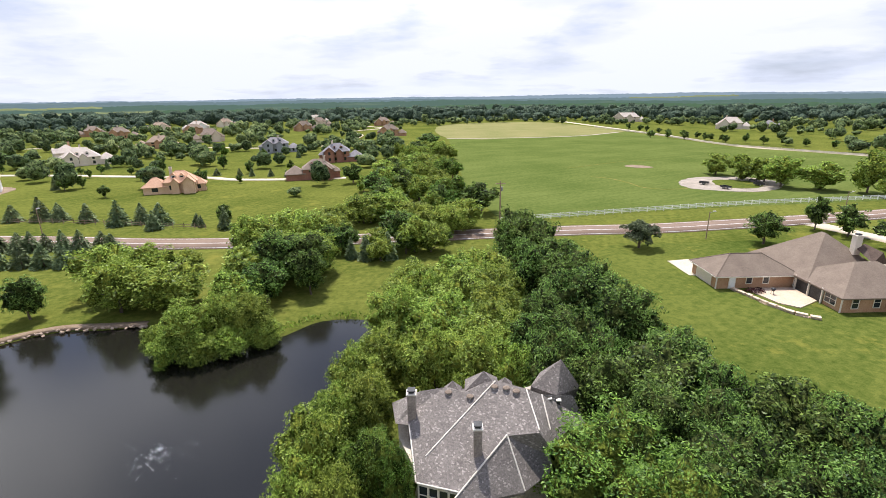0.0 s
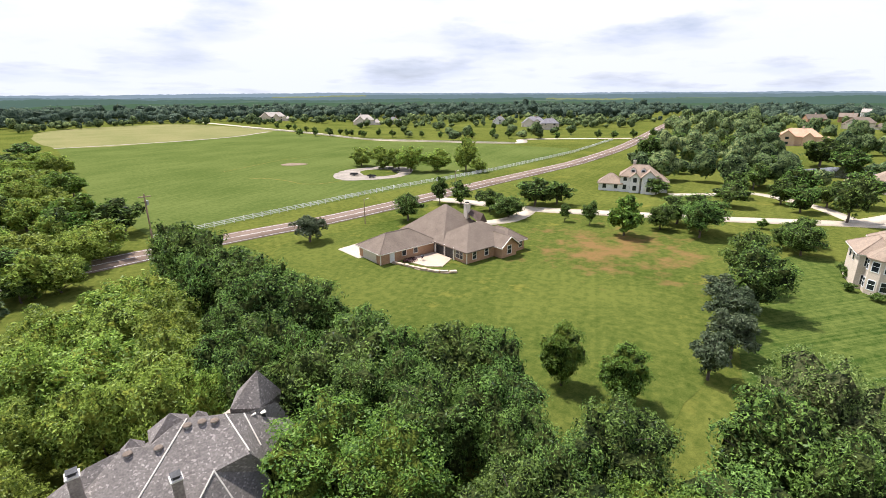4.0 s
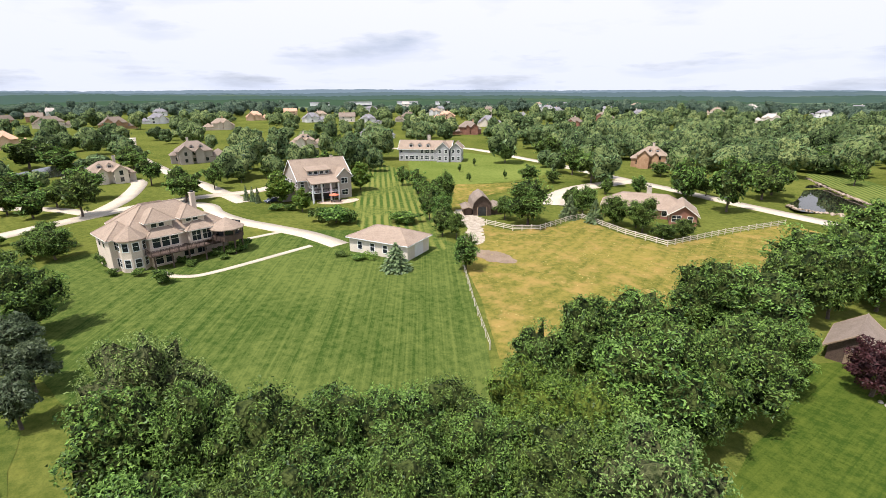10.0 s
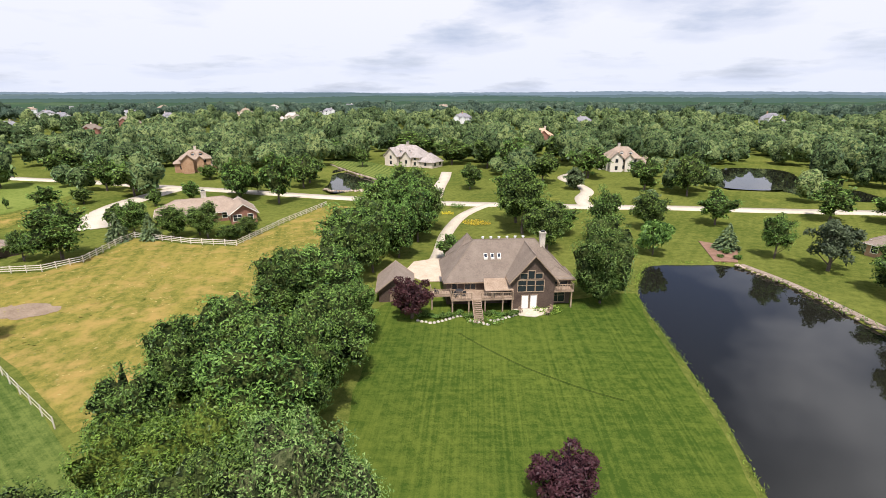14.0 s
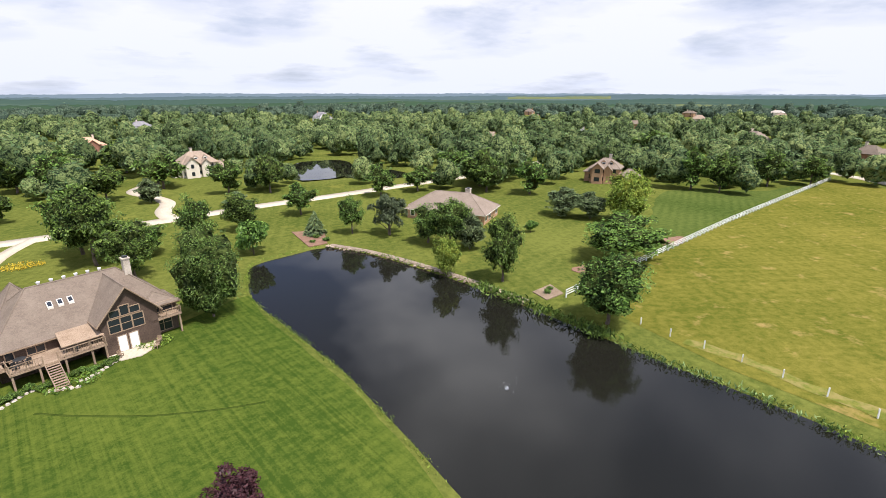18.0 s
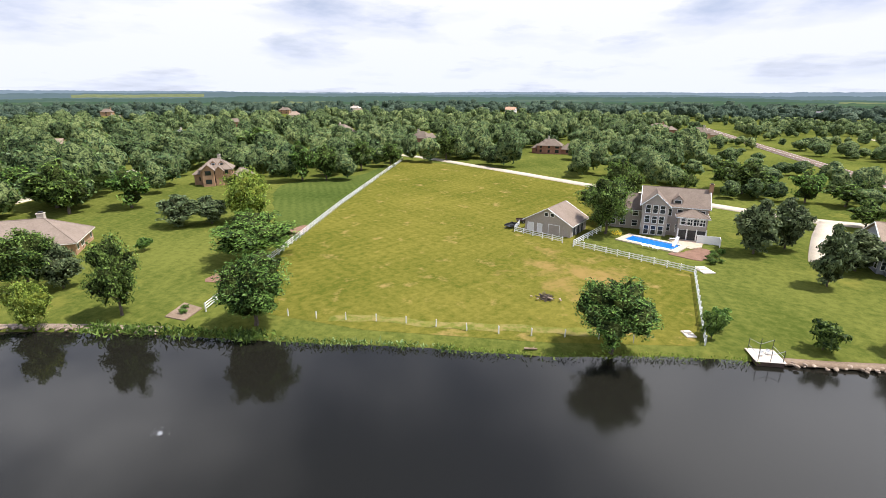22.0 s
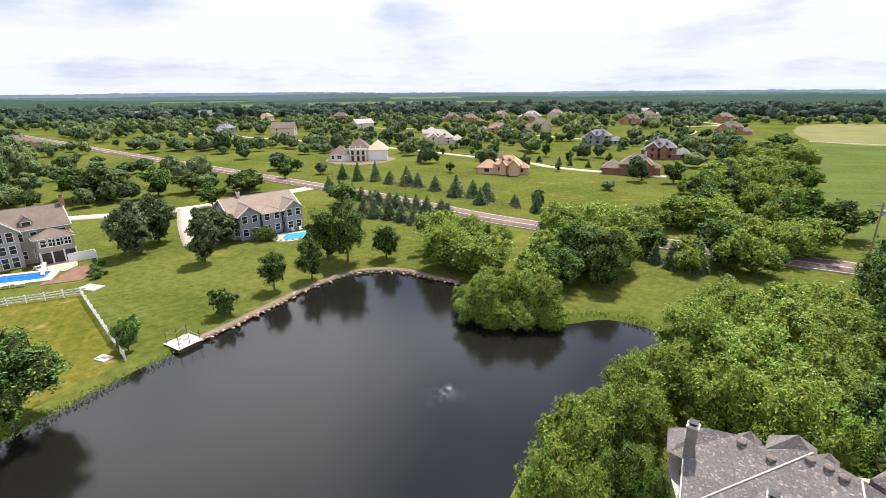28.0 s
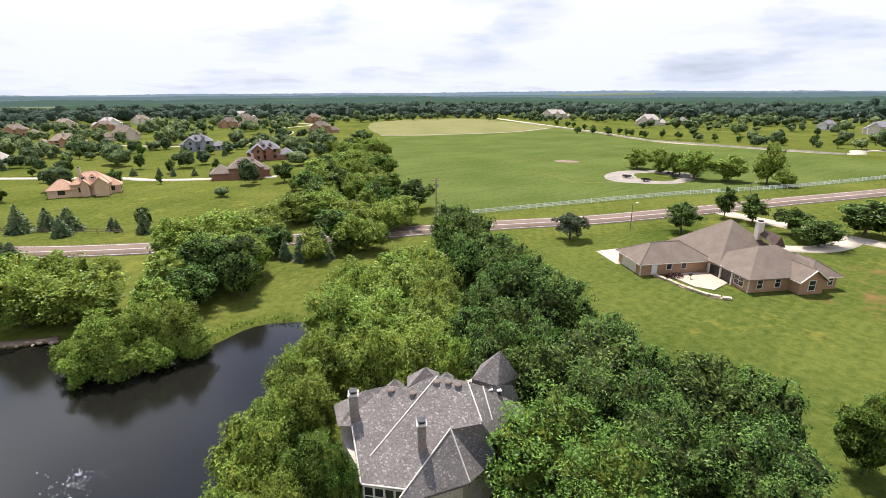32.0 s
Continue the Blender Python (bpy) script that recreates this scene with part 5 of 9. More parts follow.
DEC_H = [(1, -239, 13.3, 8.4), (39.0, -82.3, 11.0, 7.0), (120, 30, 5.9, 4.4), (49, -214, 12.1, 9.0), (13.0, 45.0, 11.0, 3.8), (154, 40, 8.1, 4.7), (-103, -136, 12.2, 9.1), (-9, -191, 12.1, 7.9), (-57.6, 7.5, 10.0, 5.2), (-125, 11, 10.5, 7.1), (135, -129, 12.1, 7.7), (-0.5, 104.2, 2.6, 2.5), (184, 50, 7.6, 5.6), (93, -86.0, 8.2, 3.6), (-160, 79, 7.2, 6.3), (85.0, 27.4, 10.0, 4.5), (-28.6, 71.6, 7.2, 4.2), (-177, 20, 9.7, 5.8), (128, 40, 2.5, 1.6), (40.5, -103, 13.0, 6.2), (33.4, -102, 13.6, 5.6), (29.6, -97, 12.6, 4.6), (30.2, -107, 12.0, 4.4), (79.2, -90.0, 6.6, 3.2), (30.2, -86, 11.5, 4.6), (32.0, -77, 11.0, 4.3), (212, 65, 8.6, 6.5), (9.1, 45.3, 10.0, 3.5), (187, 62, 8.6, 5.8), (74, -235, 12.9, 13.0)]
DEC_I = [(13.2, 90.5, 11.0, 4.6), (15.4, 74.5, 12.0, 4.9), (17.6, 60.6, 12.0, 4.6), (12.4, 67.5, 11.0, 4.2), (11.8, 81.0, 10.0, 4.0), (13.4, 55.5, 11.0, 3.8), (11.5, 51.0, 10.5, 3.4), (83.0, -86.6, 7.6, 3.8), (112, -112, 5.0, 2.6), (-20, -119, 9.3, 4.7), (147, 55, 6.8, 5.1), (18.8, 36.3, 11.0, 5.3), (75.7, -88.4, 8.2, 3.9), (70.0, -88.4, 3.6, 3.2), (68.4, -92.6, 4.6, 2.8), (99.6, -88.5, 6.8, 3.4), (106.8, -120.8, 6.4, 3.2), (-144, 88, 7.2, 7.0), (29.8, 31.0, 10.0, 3.3), (114, 48, 8.9, 5.9), (128, -155, 5.6, 4.7), (-78.4, -56.8, 9.0, 8.9), (117, 55, 7.0, 5.4), (97, -130, 9.6, 6.7), (-158, 114, 6.1, 3.4), (107, -228, 9.8, 10.3), (-70.9, 59.1, 10.2, 5.1), (24.0, -44.5, 11.0, 4.7), (35.5, -54.2, 12.0, 4.7)]
BUSH_A = [(101.3, -0.7, 1.7, 1.8), (101.6, -2.6, 1.8, 1.9), (102.8, -4.6, 1.9, 1.9), (105.2, -6.0, 1.8, 1.7), (97.7, 4.1, 1.1, 1.1), (99.7, 5.6, 1.2, 1.2), (104.0, 18.2, 2.2, 1.6), (118.8, -25.0, 3.8, 3.0), (113.7, -30.9, 3.6, 2.8), (135.5, -16.6, 2.0, 2.4), (134.0, -20.1, 1.9, 2.4), (115.3, -27.9, 4.6, 4.6), (-64.7, 33.6, 4.3, 2.4), (-18.4, -99.6, 8.0, 4.0), (108.5, -42.7, 2.9, 4.9), (-64.6, 20.6, 4.2, 1.6), (106.6, 19.0, 2.6, 1.6), (-67.9, 22.3, 3.1, 1.9), (89.6, 8.5, 2.7, 1.9), (-77.0, -81.6, 3.2, 1.7), (-92.7, 60.3, 3.3, 2.8)]
YOUNG_A = [(170.8, -91.9, 3.4, 1.0), (150.7, -85.0, 3.2, 1.1), (149.4, -99.3, 3.4, 0.9), (182.3, -105.3, 3.6, 1.0), (20.8, -87.6, 5.2, 2.6)]
PINE_A = [(-73, 118, 5.0, 2.2), (-89.4, 44.5, 11.7, 3.3), (-33.8, -107.1, 5.5, 2.6), (-64, 122, 3.3, 1.5), (-22, -132, 7.5, 4.0), (-55, 118, 5.8, 1.9), (78.1, -29.2, 5.1, 2.8), (-105.7, 38.4, 12.1, 4.7), (-74.5, 89.9, 5.1, 2.1), (-78.7, 90.0, 4.9, 2.2), (-83, 90, 5.0, 2.2), (-138, 125, 5.9, 2.2), (-87, 89, 5.3, 2.2), (-91, 89, 5.2, 2.3), (-131, 126, 6.7, 2.3), (-99, -83, 7.5, 4.6), (-97, 89, 5.3, 2.4), (-125, 129, 7.2, 2.1), (-95, -89, 8.5, 5.4), (-19.0, 93.5, 4.6, 1.4), (-117, 128, 4.8, 2.5), (-15.9, 92.7, 5.2, 1.8), (-57.3, -78.7, 8.2, 3.3)]
PINE_B = [(-110, 129, 6.7, 2.8), (-105, 129, 4.9, 2.6), (-11.5, 93.0, 5.8, 1.9), (-96, 127, 5.2, 2.3), (-111, 46, 11.7, 4.3), (93.2, -81.9, 6.2, 2.5), (-85, 123, 6.7, 3.0), (-4, -167, 7.8, 3.9), (-80, 125, 5.4, 2.6), (87.2, -84.6, 6.0, 2.3), (-74, 123, 5.9, 3.0), (-99.2, 53.1, 8.5, 4.7)]
LIME_A = [(39.3, 28.6, 7.8, 2.6), (41.7, 22.5, 7.0, 2.7), (142.9, -19.0, 9.4, 4.4), (131.0, -22.8, 6.4, 2.8), (152.5, -45.5, 9.0, 4.2), (97.7, 57.3, 9.2, 4.1), (22.9, -22.5, 11.0, 4.8), (23.0, 9.1, 11.0, 3.7), (13.3, 22.6, 11.0, 4.7), (-3.8, 28.1, 8.0, 1.7), (11.2, 27.2, 11.0, 5.4), (-5.7, 29.1, 9.0, 2.6), (27.6, -21.6, 11.0, 4.0)]
GRAY_A = [(40.8, 98.3, 6.4, 4.2), (53.0, 18.9, 6.3, 2.6), (68.0, 23.1, 6.9, 3.4), (59.9, 19.4, 6.8, 3.3), (-48.0, -97.5, 10.4, 4.6), (77.3, 28.0, 4.3, 3.6)]
PLUM_A = [(19.6, -60.5, 6.7, 3.1), (-2.0, -31.9, 5.0, 3.1)]
SEED_A = [(14.6, -21.5, 13.0, 5.1), (40.6, 6.3, 14.0, 5.2)]
SKIRT_A = [(-34.6, 53.8, 3.8, 2.6), (-31.2, 53.8, 3.8, 2.7), (-27.8, 56.0, 3.6, 2.6), (-37.0, 56.2, 3.6, 2.2), (-24.0, 58.0, 3.6, 2.4), (-9.4, 50.5, 4.5, 2.8), (-12.0, 40.0, 4.0, 2.4)]
OAK_A = [(-6.9, -72.6, 14.8, 4.9)]
TREES = {
    "lite": LITE_A + LITE_B + LITE_C,
    "dec": DEC_A + DEC_B + DEC_C + DEC_D + DEC_E + DEC_F + DEC_G + DEC_H + DEC_I,
    "bush": BUSH_A,
    "young": YOUNG_A,
    "pine": PINE_A + PINE_B,
    "lime": LIME_A,
    "gray": GRAY_A,
    "plum": PLUM_A,
    "seed": SEED_A,
    "oak": OAK_A,
    "skirt": SKIRT_A,
}
spin_rng = random.Random(5)
for kind, places in TREES.items():
    for x, y, h, r in places:
        key = "near_" + kind if "near_" + kind in KINDS and math.hypot(x, y) < 68 else kind
        if "close_" + kind in KINDS and math.hypot(x, y) < 36:
            key = "close_" + kind
        if "mid_" + kind in KINDS and 68 <= math.hypot(x, y) < 130:
            key = "mid_" + kind
        if kind == "pine" and h > 7 and r > 3.2:
            key = "big_pine"
        plant(key if key in KINDS else "dec", x, y, h, r, spin_rng.uniform(0, 360), spin_rng.randrange(9))


# ---- woods in the distance ----
def woods():
    rng = np.random.RandomState(7)
    kinds = [leafy_shell(31 + k, 4.2 + 0.3 * k, 10.0 - 0.5 * k, 0.9, 24, 3, 220, 0.85) for k in range(4)]
    kinds += [leafy_shell(41 + k, 4.2 + 0.3 * k, 10.0 - 0.5 * k, 0.6, 18, 3 if k < 2 else 2, 60, 1.3) for k in range(4)]
    kinds += [leafy_shell(51 + k, 4.8, 9.5, 0.1, 12, 2, 10, 2.2) for k in range(3)]

    def blocked(x, y):
        bad = np.zeros(x.shape, bool)
        for poly in (FIELD, PASTURE, PADDOCK, LAWN_3, LAWN_1):
            bad |= inside(x, y, np.array(poly))
        for line, w in ((ROAD, 12), (LANE, 7), ([(-420, 205), (-300, 214), (-193, 214.6), (-101, 202.5), (-40, 197)], 10), ([(143, 640), (158, 513), (179, 306), (236, 222), (320, 190)], 12), ([(150, -10), (230, 14), (400, 40)], 8), ([(-330, 330), (-230, 349), (-118, 326), (-71, 425), (-66, 532)], 10)):
            bad |= far_from(x, y, spline(line, 12)) < w
        for pond in (POND, POND_2, POND_3, POND_4, POND_5):
            line = spline(pond, 6, True)
            bad |= inside(x, y, line) | (far_from(x, y, line, True) < 5)
        for hx, hy, hr in HOUSE_SPOTS:
            bad |= np.hypot(x - hx, y - hy) < hr
            # no trees in a wedge towards the camera, which keeps the house in its view
            d = math.hypot(hx, hy)
            ux, uy = hx / d, hy / d
            along, aside = x * ux + y * uy, np.abs(x * uy - y * ux)
            bad |= (along < d) & (along > d * (0.80 if hy < 120 else 0.93)) & (aside < hr * 0.62)
        return bad

    def density(az, d):
        """Trees a hectare, by direction (degrees from +y towards +x) and distance."""
        a = np.mod(az, 360)
        dense = (a > 128) & (a < 283)
        out = np.where(dense, np.where(d < 165, 0, np.where(d < 215, 40, np.where(d < 700, 150, 110))), 0)
        sub = (a > 60) & (a <= 128)
        out = np.where(sub, np.where(d < 185, 0, np.where(d < 330, 34, np.where(d < 560, 55, 75))), out)
        est = (a > 29) & (a <= 60)
        out = np.where(est, np.where(d < 330, 0, np.where(d < 470, 14, np.where(d < 600, 90, 260))), out)
        fld = (a <= 29) | (a > 355)
        out = np.where(fld, np.where(d < 560, 0, 260), out)
        new_h = (a >= 283) & (a <= 355)
        out = np.where(new_h, np.where(d < 150, 0, np.where(d < 250, 9, np.where(d < 470, 85, np.where(d < 580, 110, 260)))), out)
        west = (a >= 283) & (a < 302)
        out = np.where(west & (d > 150) & (d < 400), 45, out)
        return out

    ranges = ((160, 330, 0, 4, 1.0, 1.20), (330, 620, 4, 4, 0.56, 1.25), (620, 1000, 8, 3, 0.30, 1.75))
    for d0, d1, first, count, share, scale in ranges:
        area = math.pi * (d1**2 - d0**2) / 1e4
        n = int(area * 110 * share)
        az = rng.uniform(0, 360, n)
        d = np.sqrt(rng.uniform(d0**2, d1**2, n))
        x, y = d * np.sin(np.radians(az)), d * np.cos(np.radians(az))
        clump = 0.5 + 0.5 * np.sin(x / 37 + 2 * np.sin(y / 53)) * np.sin(y / 41 + 1.7 * np.sin(x / 61))
        keep = rng.uniform(0, 110, n) < density(az, d) * np.where(d < 700, 0.2 + 1.45 * clump, 0.55 + 0.9 * clump)
        keep &= ~blocked(x, y)
        x, y, d = x[keep], y[keep], d[keep]
        n = len(x)
        az3 = np.arctan2(x, y)
        z = np.clip((d - 700) / 900, 0, 1) * 3 * np.sin(x / 310.0) * np.sin(y / 270.0)
        wide = scale * (0.5 + 0.85 * rng.beta(1.6, 2.0, n))
        tall = wide * rng.uniform(0.85, 1.3, n) * (0.98 if d0 < 600 else 0.74)
        sky_side = np.mod(np.degrees(az3), 360)
        new_lots = ((sky_side > 283) | (sky_side < 62)) & (d < 640)
        wide = np.where(new_lots, wide * 0.74, wide)
        tall = np.where(new_lots, tall * 0.64, tall)
        for k in range(count):
            mine = np.arange(n) % count == k
            v, f, loose = kinds[first + k]
            spin = rng.uniform(0, 2 * math.pi, mine.sum())
            c, s = np.cos(spin)[:, None], np.sin(spin)[:, None]
            w, t = wide[mine][:, None], tall[mine][:, None]
            px = (v[None, :, 0] * c - v[None, :, 1] * s) * w + x[mine][:, None]
            py = (v[None, :, 0] * s + v[None, :, 1] * c) * w + y[mine][:, None]
            pz = v[None, :, 2] * t + z[mine][:, None]
            many = mine.sum()
            faces = (f[None] + (np.arange(many) * len(v))[:, None, None]).reshape(-1, 3)
            # beyond 620 m the crowns take the colours with haze painted in
            mats = [M["canopy"], (M["leaf_far"], M["leaf_far_b"], M["leaf_far_c"], M["leaf_far"])[k]] if d0 < 600 else [M["canopy_hazed"], M["leaf_hazed"]]
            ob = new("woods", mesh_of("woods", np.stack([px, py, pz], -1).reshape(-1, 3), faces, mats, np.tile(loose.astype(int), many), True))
            tagged(ob, "distant woodland of round green treetops", "woods", kind="stuff")


# ---- houses ----
WINDOWS = {}


def window_meshes(w, h):
    """A framed window, w by h, in the plane x-z with its face towards -y: frame with a mullion, and the pane."""
    key = (round(w, 2), round(h, 2))
    if key not in WINDOWS:
        n = max(1, round(w / 0.9)) if w > 1.0 else 1
        xs, t = [-w / 2 - 0.11], 0.035
        for k in range(n):
            xs += [-w / 2 + w * k / n + (t if k else 0), -w / 2 + w * (k + 1) / n - (t if k < n - 1 else 0)]
        xs.append(w / 2 + 0.11)
        zs = [-0.11, 0, h * 0.55 - 0.03, h * 0.55 + 0.03, h, h + 0.11] if h > 1.2 else [-0.11, 0, h, h + 0.11]
        f, nz = Shape(), len(zs)
        pts = [(x, y, z) for y in (-0.07, 0.03) for x in xs for z in zs]
        solid = lambda i, j: 0 <= i < len(xs) - 1 and 0 <= j < nz - 1 and (i % 2 == 0 or j % 2 == 0)
        at = lambda i, j, y: y * len(xs) * nz + i * nz + j
        faces = []
        for i in range(len(xs) - 1):
            for j in range(nz - 1):
                if solid(i, j):
                    faces.append((at(i, j, 0), at(i + 1, j, 0), at(i + 1, j + 1, 0), at(i, j + 1, 0)))
                    for (di, dj), (a, b) in (((-1, 0), ((i, j), (i, j + 1))), ((1, 0), ((i + 1, j + 1), (i + 1, j))), ((0, -1), ((i + 1, j), (i, j))), ((0, 1), ((i, j + 1), (i + 1, j + 1)))):
                        if not solid(i + di, j + dj):
                            faces.append((at(*a, 0), at(*b, 0), at(*b, 1), at(*a, 1)))
        f.add(pts, faces)
        p = Shape().box(-w / 2, -0.03, 0, w / 2, 0.02, h)
        WINDOWS[key] = (f, p.mesh("pane", M["glass"]), {})
    return WINDOWS[key]


def add_window(parent, m, w, h, trim, name="window"):
    f, pane, frames = window_meshes(w, h)
    if trim.name not in frames:
        frames[trim.name] = f.mesh("window", trim)
    ob = part(name, frames[trim.name], None, parent, at=m)
    part("pane", pane, None, ob)
    return ob


FAR_PANES = {}


def far_window(parent, m, w):
    """A window of a house far off: a dark pane that stands a little proud, with a sill."""
    if w not in FAR_PANES:
        FAR_PANES[w] = Shape().box(-w / 2, -0.05, 0, w / 2, 0.03, 1.5).mesh("window", M["glass"])
    return part("window", FAR_PANES[w], None, parent, at=m)


def add_door(parent, m, w, h, mat, trim):
    f = Shape().box(-w / 2 - 0.1, -0.06, 0, -w / 2, 0.03, h + 0.1).box(w / 2, -0.06, 0, w / 2 + 0.1, 0.03, h + 0.1).box(-w / 2, -0.06, h, w / 2, 0.03, h + 0.1)
    ob = part("door", f, trim, parent, at=m)
    leaf = Shape().box(-w / 2, -0.03, 0, w / 2, 0.02, h)
    rows = 4 if w > 2 else 2
    for k in range(rows):
        for i in range(3 if w > 2 else 2):
            n = 3 if w > 2 else 2
            leaf.box(-w / 2 + w * (i + 0.12) / n, -0.045, h * (k + 0.12) / rows, -w / 2 + w * (i + 0.88) / n, -0.025, h * (k + 0.88) / rows)
    part("door_leaf", leaf, mat, ob)
    return ob


def roof_shape(x0, y0, x1, y1, z, pitch, kind="hip", over=0.45, axis=None, thick=0.2):
    """A hip or gable roof over a rectangle, with a fascia. kind: hip, gable or half (gable at the start, hip at the end)."""
    x0, y0, x1, y1 = x0 - over, y0 - over, x1 + over, y1 + over
    z = z - over * pitch
    along = axis or ("x" if x1 - x0 >= y1 - y0 else "y")
    s = Shape()
    if along == "x":
        half, rise = (y1 - y0) / 2, (y1 - y0) / 2 * pitch
        cut0 = half if kind == "hip" else 0.0
        cut1 = half if kind in ("hip", "half") else 0.0
        if cut0 + cut1 > x1 - x0:
            cut0 = cut1 = (x1 - x0) / 2
        a, b = (x0 + cut0, (y0 + y1) / 2, z + rise), (x1 - cut1, (y0 + y1) / 2, z + rise)
    else:
        half, rise = (x1 - x0) / 2, (x1 - x0) / 2 * pitch
        cut0 = half if kind == "hip" else 0.0
        cut1 = half if kind in ("hip", "half") else 0.0
        if cut0 + cut1 > y1 - y0:
            cut0 = cut1 = (y1 - y0) / 2
        a, b = ((x0 + x1) / 2, y0 + cut0, z + rise), ((x0 + x1) / 2, y1 - cut1, z + rise)
    c = [(x0, y0, z), (x1, y0, z), (x1, y1, z), (x0, y1, z)]
    low = [(x, y, h - thick) for x, y, h in c]
    if kind == "hip":
        v = c + [a, b] + low
        f = [(0, 1, 5, 4), (2, 3, 4, 5), (3, 0, 4), (1, 2, 5)] if along == "x" else [(0, 1, 4), (1, 2, 5, 4), (2, 3, 5), (3, 0, 4, 5)]
        s.add(v, f + [(6, 7, 1, 0), (7, 8, 2, 1), (8, 9, 3, 2), (9, 6, 0, 3), (9, 8, 7, 6)])
    else:
        # two sloping slabs, open under the gable ends
        under = [(p[0], p[1], p[2] - thick) for p in (a, b)]
        v = c + [a, b] + low + under
        if along == "x":
            f = [(0, 1, 5, 4), (2, 3, 4, 5), (6, 10, 11, 7), (8, 11, 10, 9), (0, 6, 7, 1), (2, 8, 9, 3), (0, 4, 10, 6), (3, 9, 10, 4), (1, 7, 11, 5), (2, 5, 11, 8)]
        else:
            f = [(1, 2, 5, 4), (3, 0, 4, 5), (7, 10, 11, 8), (9, 11, 10, 6), (1, 7, 8, 2), (3, 9, 6, 0), (0, 6, 10, 4), (1, 4, 10, 7), (2, 8, 11, 5), (3, 5, 11, 9)]
        s.add(v, f)
    return s, a, b, rise


def ridge_caps(a, b, corners, parent, mat):
    s = Shape()
    if (Vector(a) - Vector(b)).length > 0.3:
        s.rod(a, b, 0.10, n=5)
    for q, e in corners:
        s.rod(q, e, 0.09, n=5)
    if s.v:
        part("ridge_cap", s, mat, parent)


def wall_frame(wing, side, u, z):
    """A pose on a wall of a wing, facing outwards: side s, e, n or w; u metres from the wall's left end."""
    x0, y0, x1, y1 = wing[:4]
    if side == "s":
        return pose(x0 + u, y0, z)
    if side == "n":
        return pose(x1 - u, y1, z, 0, 0, 180)
    if side == "e":
        return pose(x1, y0 + u, z, 0, 0, 90)
    return pose(x0, y1 - u, z, 0, 0, -90)


def wall_shape(x0, y0, x1, y1, z0, z1, gable=None, pitch=0.6):
    s = Shape().box(x0, y0, z0, x1, y1, z1)
    if gable:
        along, kind = gable
        for end in (0, 1):
            if kind == "half" and end == 1:
                continue
            if along == "x":
                x, h = (x0, x1)[end], (y1 - y0) / 2 * pitch
                d = 0.25 if end == 0 else -0.25
                s.add([(x, y0, z1), (x, y1, z1), (x, (y0 + y1) / 2, z1 + h - 0.05), (x + d, y0, z1), (x + d, y1, z1), (x + d, (y0 + y1) / 2, z1 + h - 0.05)], [(0, 1, 2), (3, 5, 4), (0, 2, 5, 3), (1, 4, 5, 2)])
            else:
                y, h = (y0, y1)[end], (x1 - x0) / 2 * pitch
                d = 0.25 if end == 0 else -0.25
                s.add([(x0, y, z1), (x1, y, z1), ((x0 + x1) / 2, y, z1 + h - 0.05), (x0, y + d, z1), (x1, y + d, z1), ((x0 + x1) / 2, y + d, z1 + h - 0.05)], [(0, 2, 1), (3, 4, 5), (0, 3, 5, 2), (1, 2, 5, 4)])
    return s


HOUSE_SPOTS = []


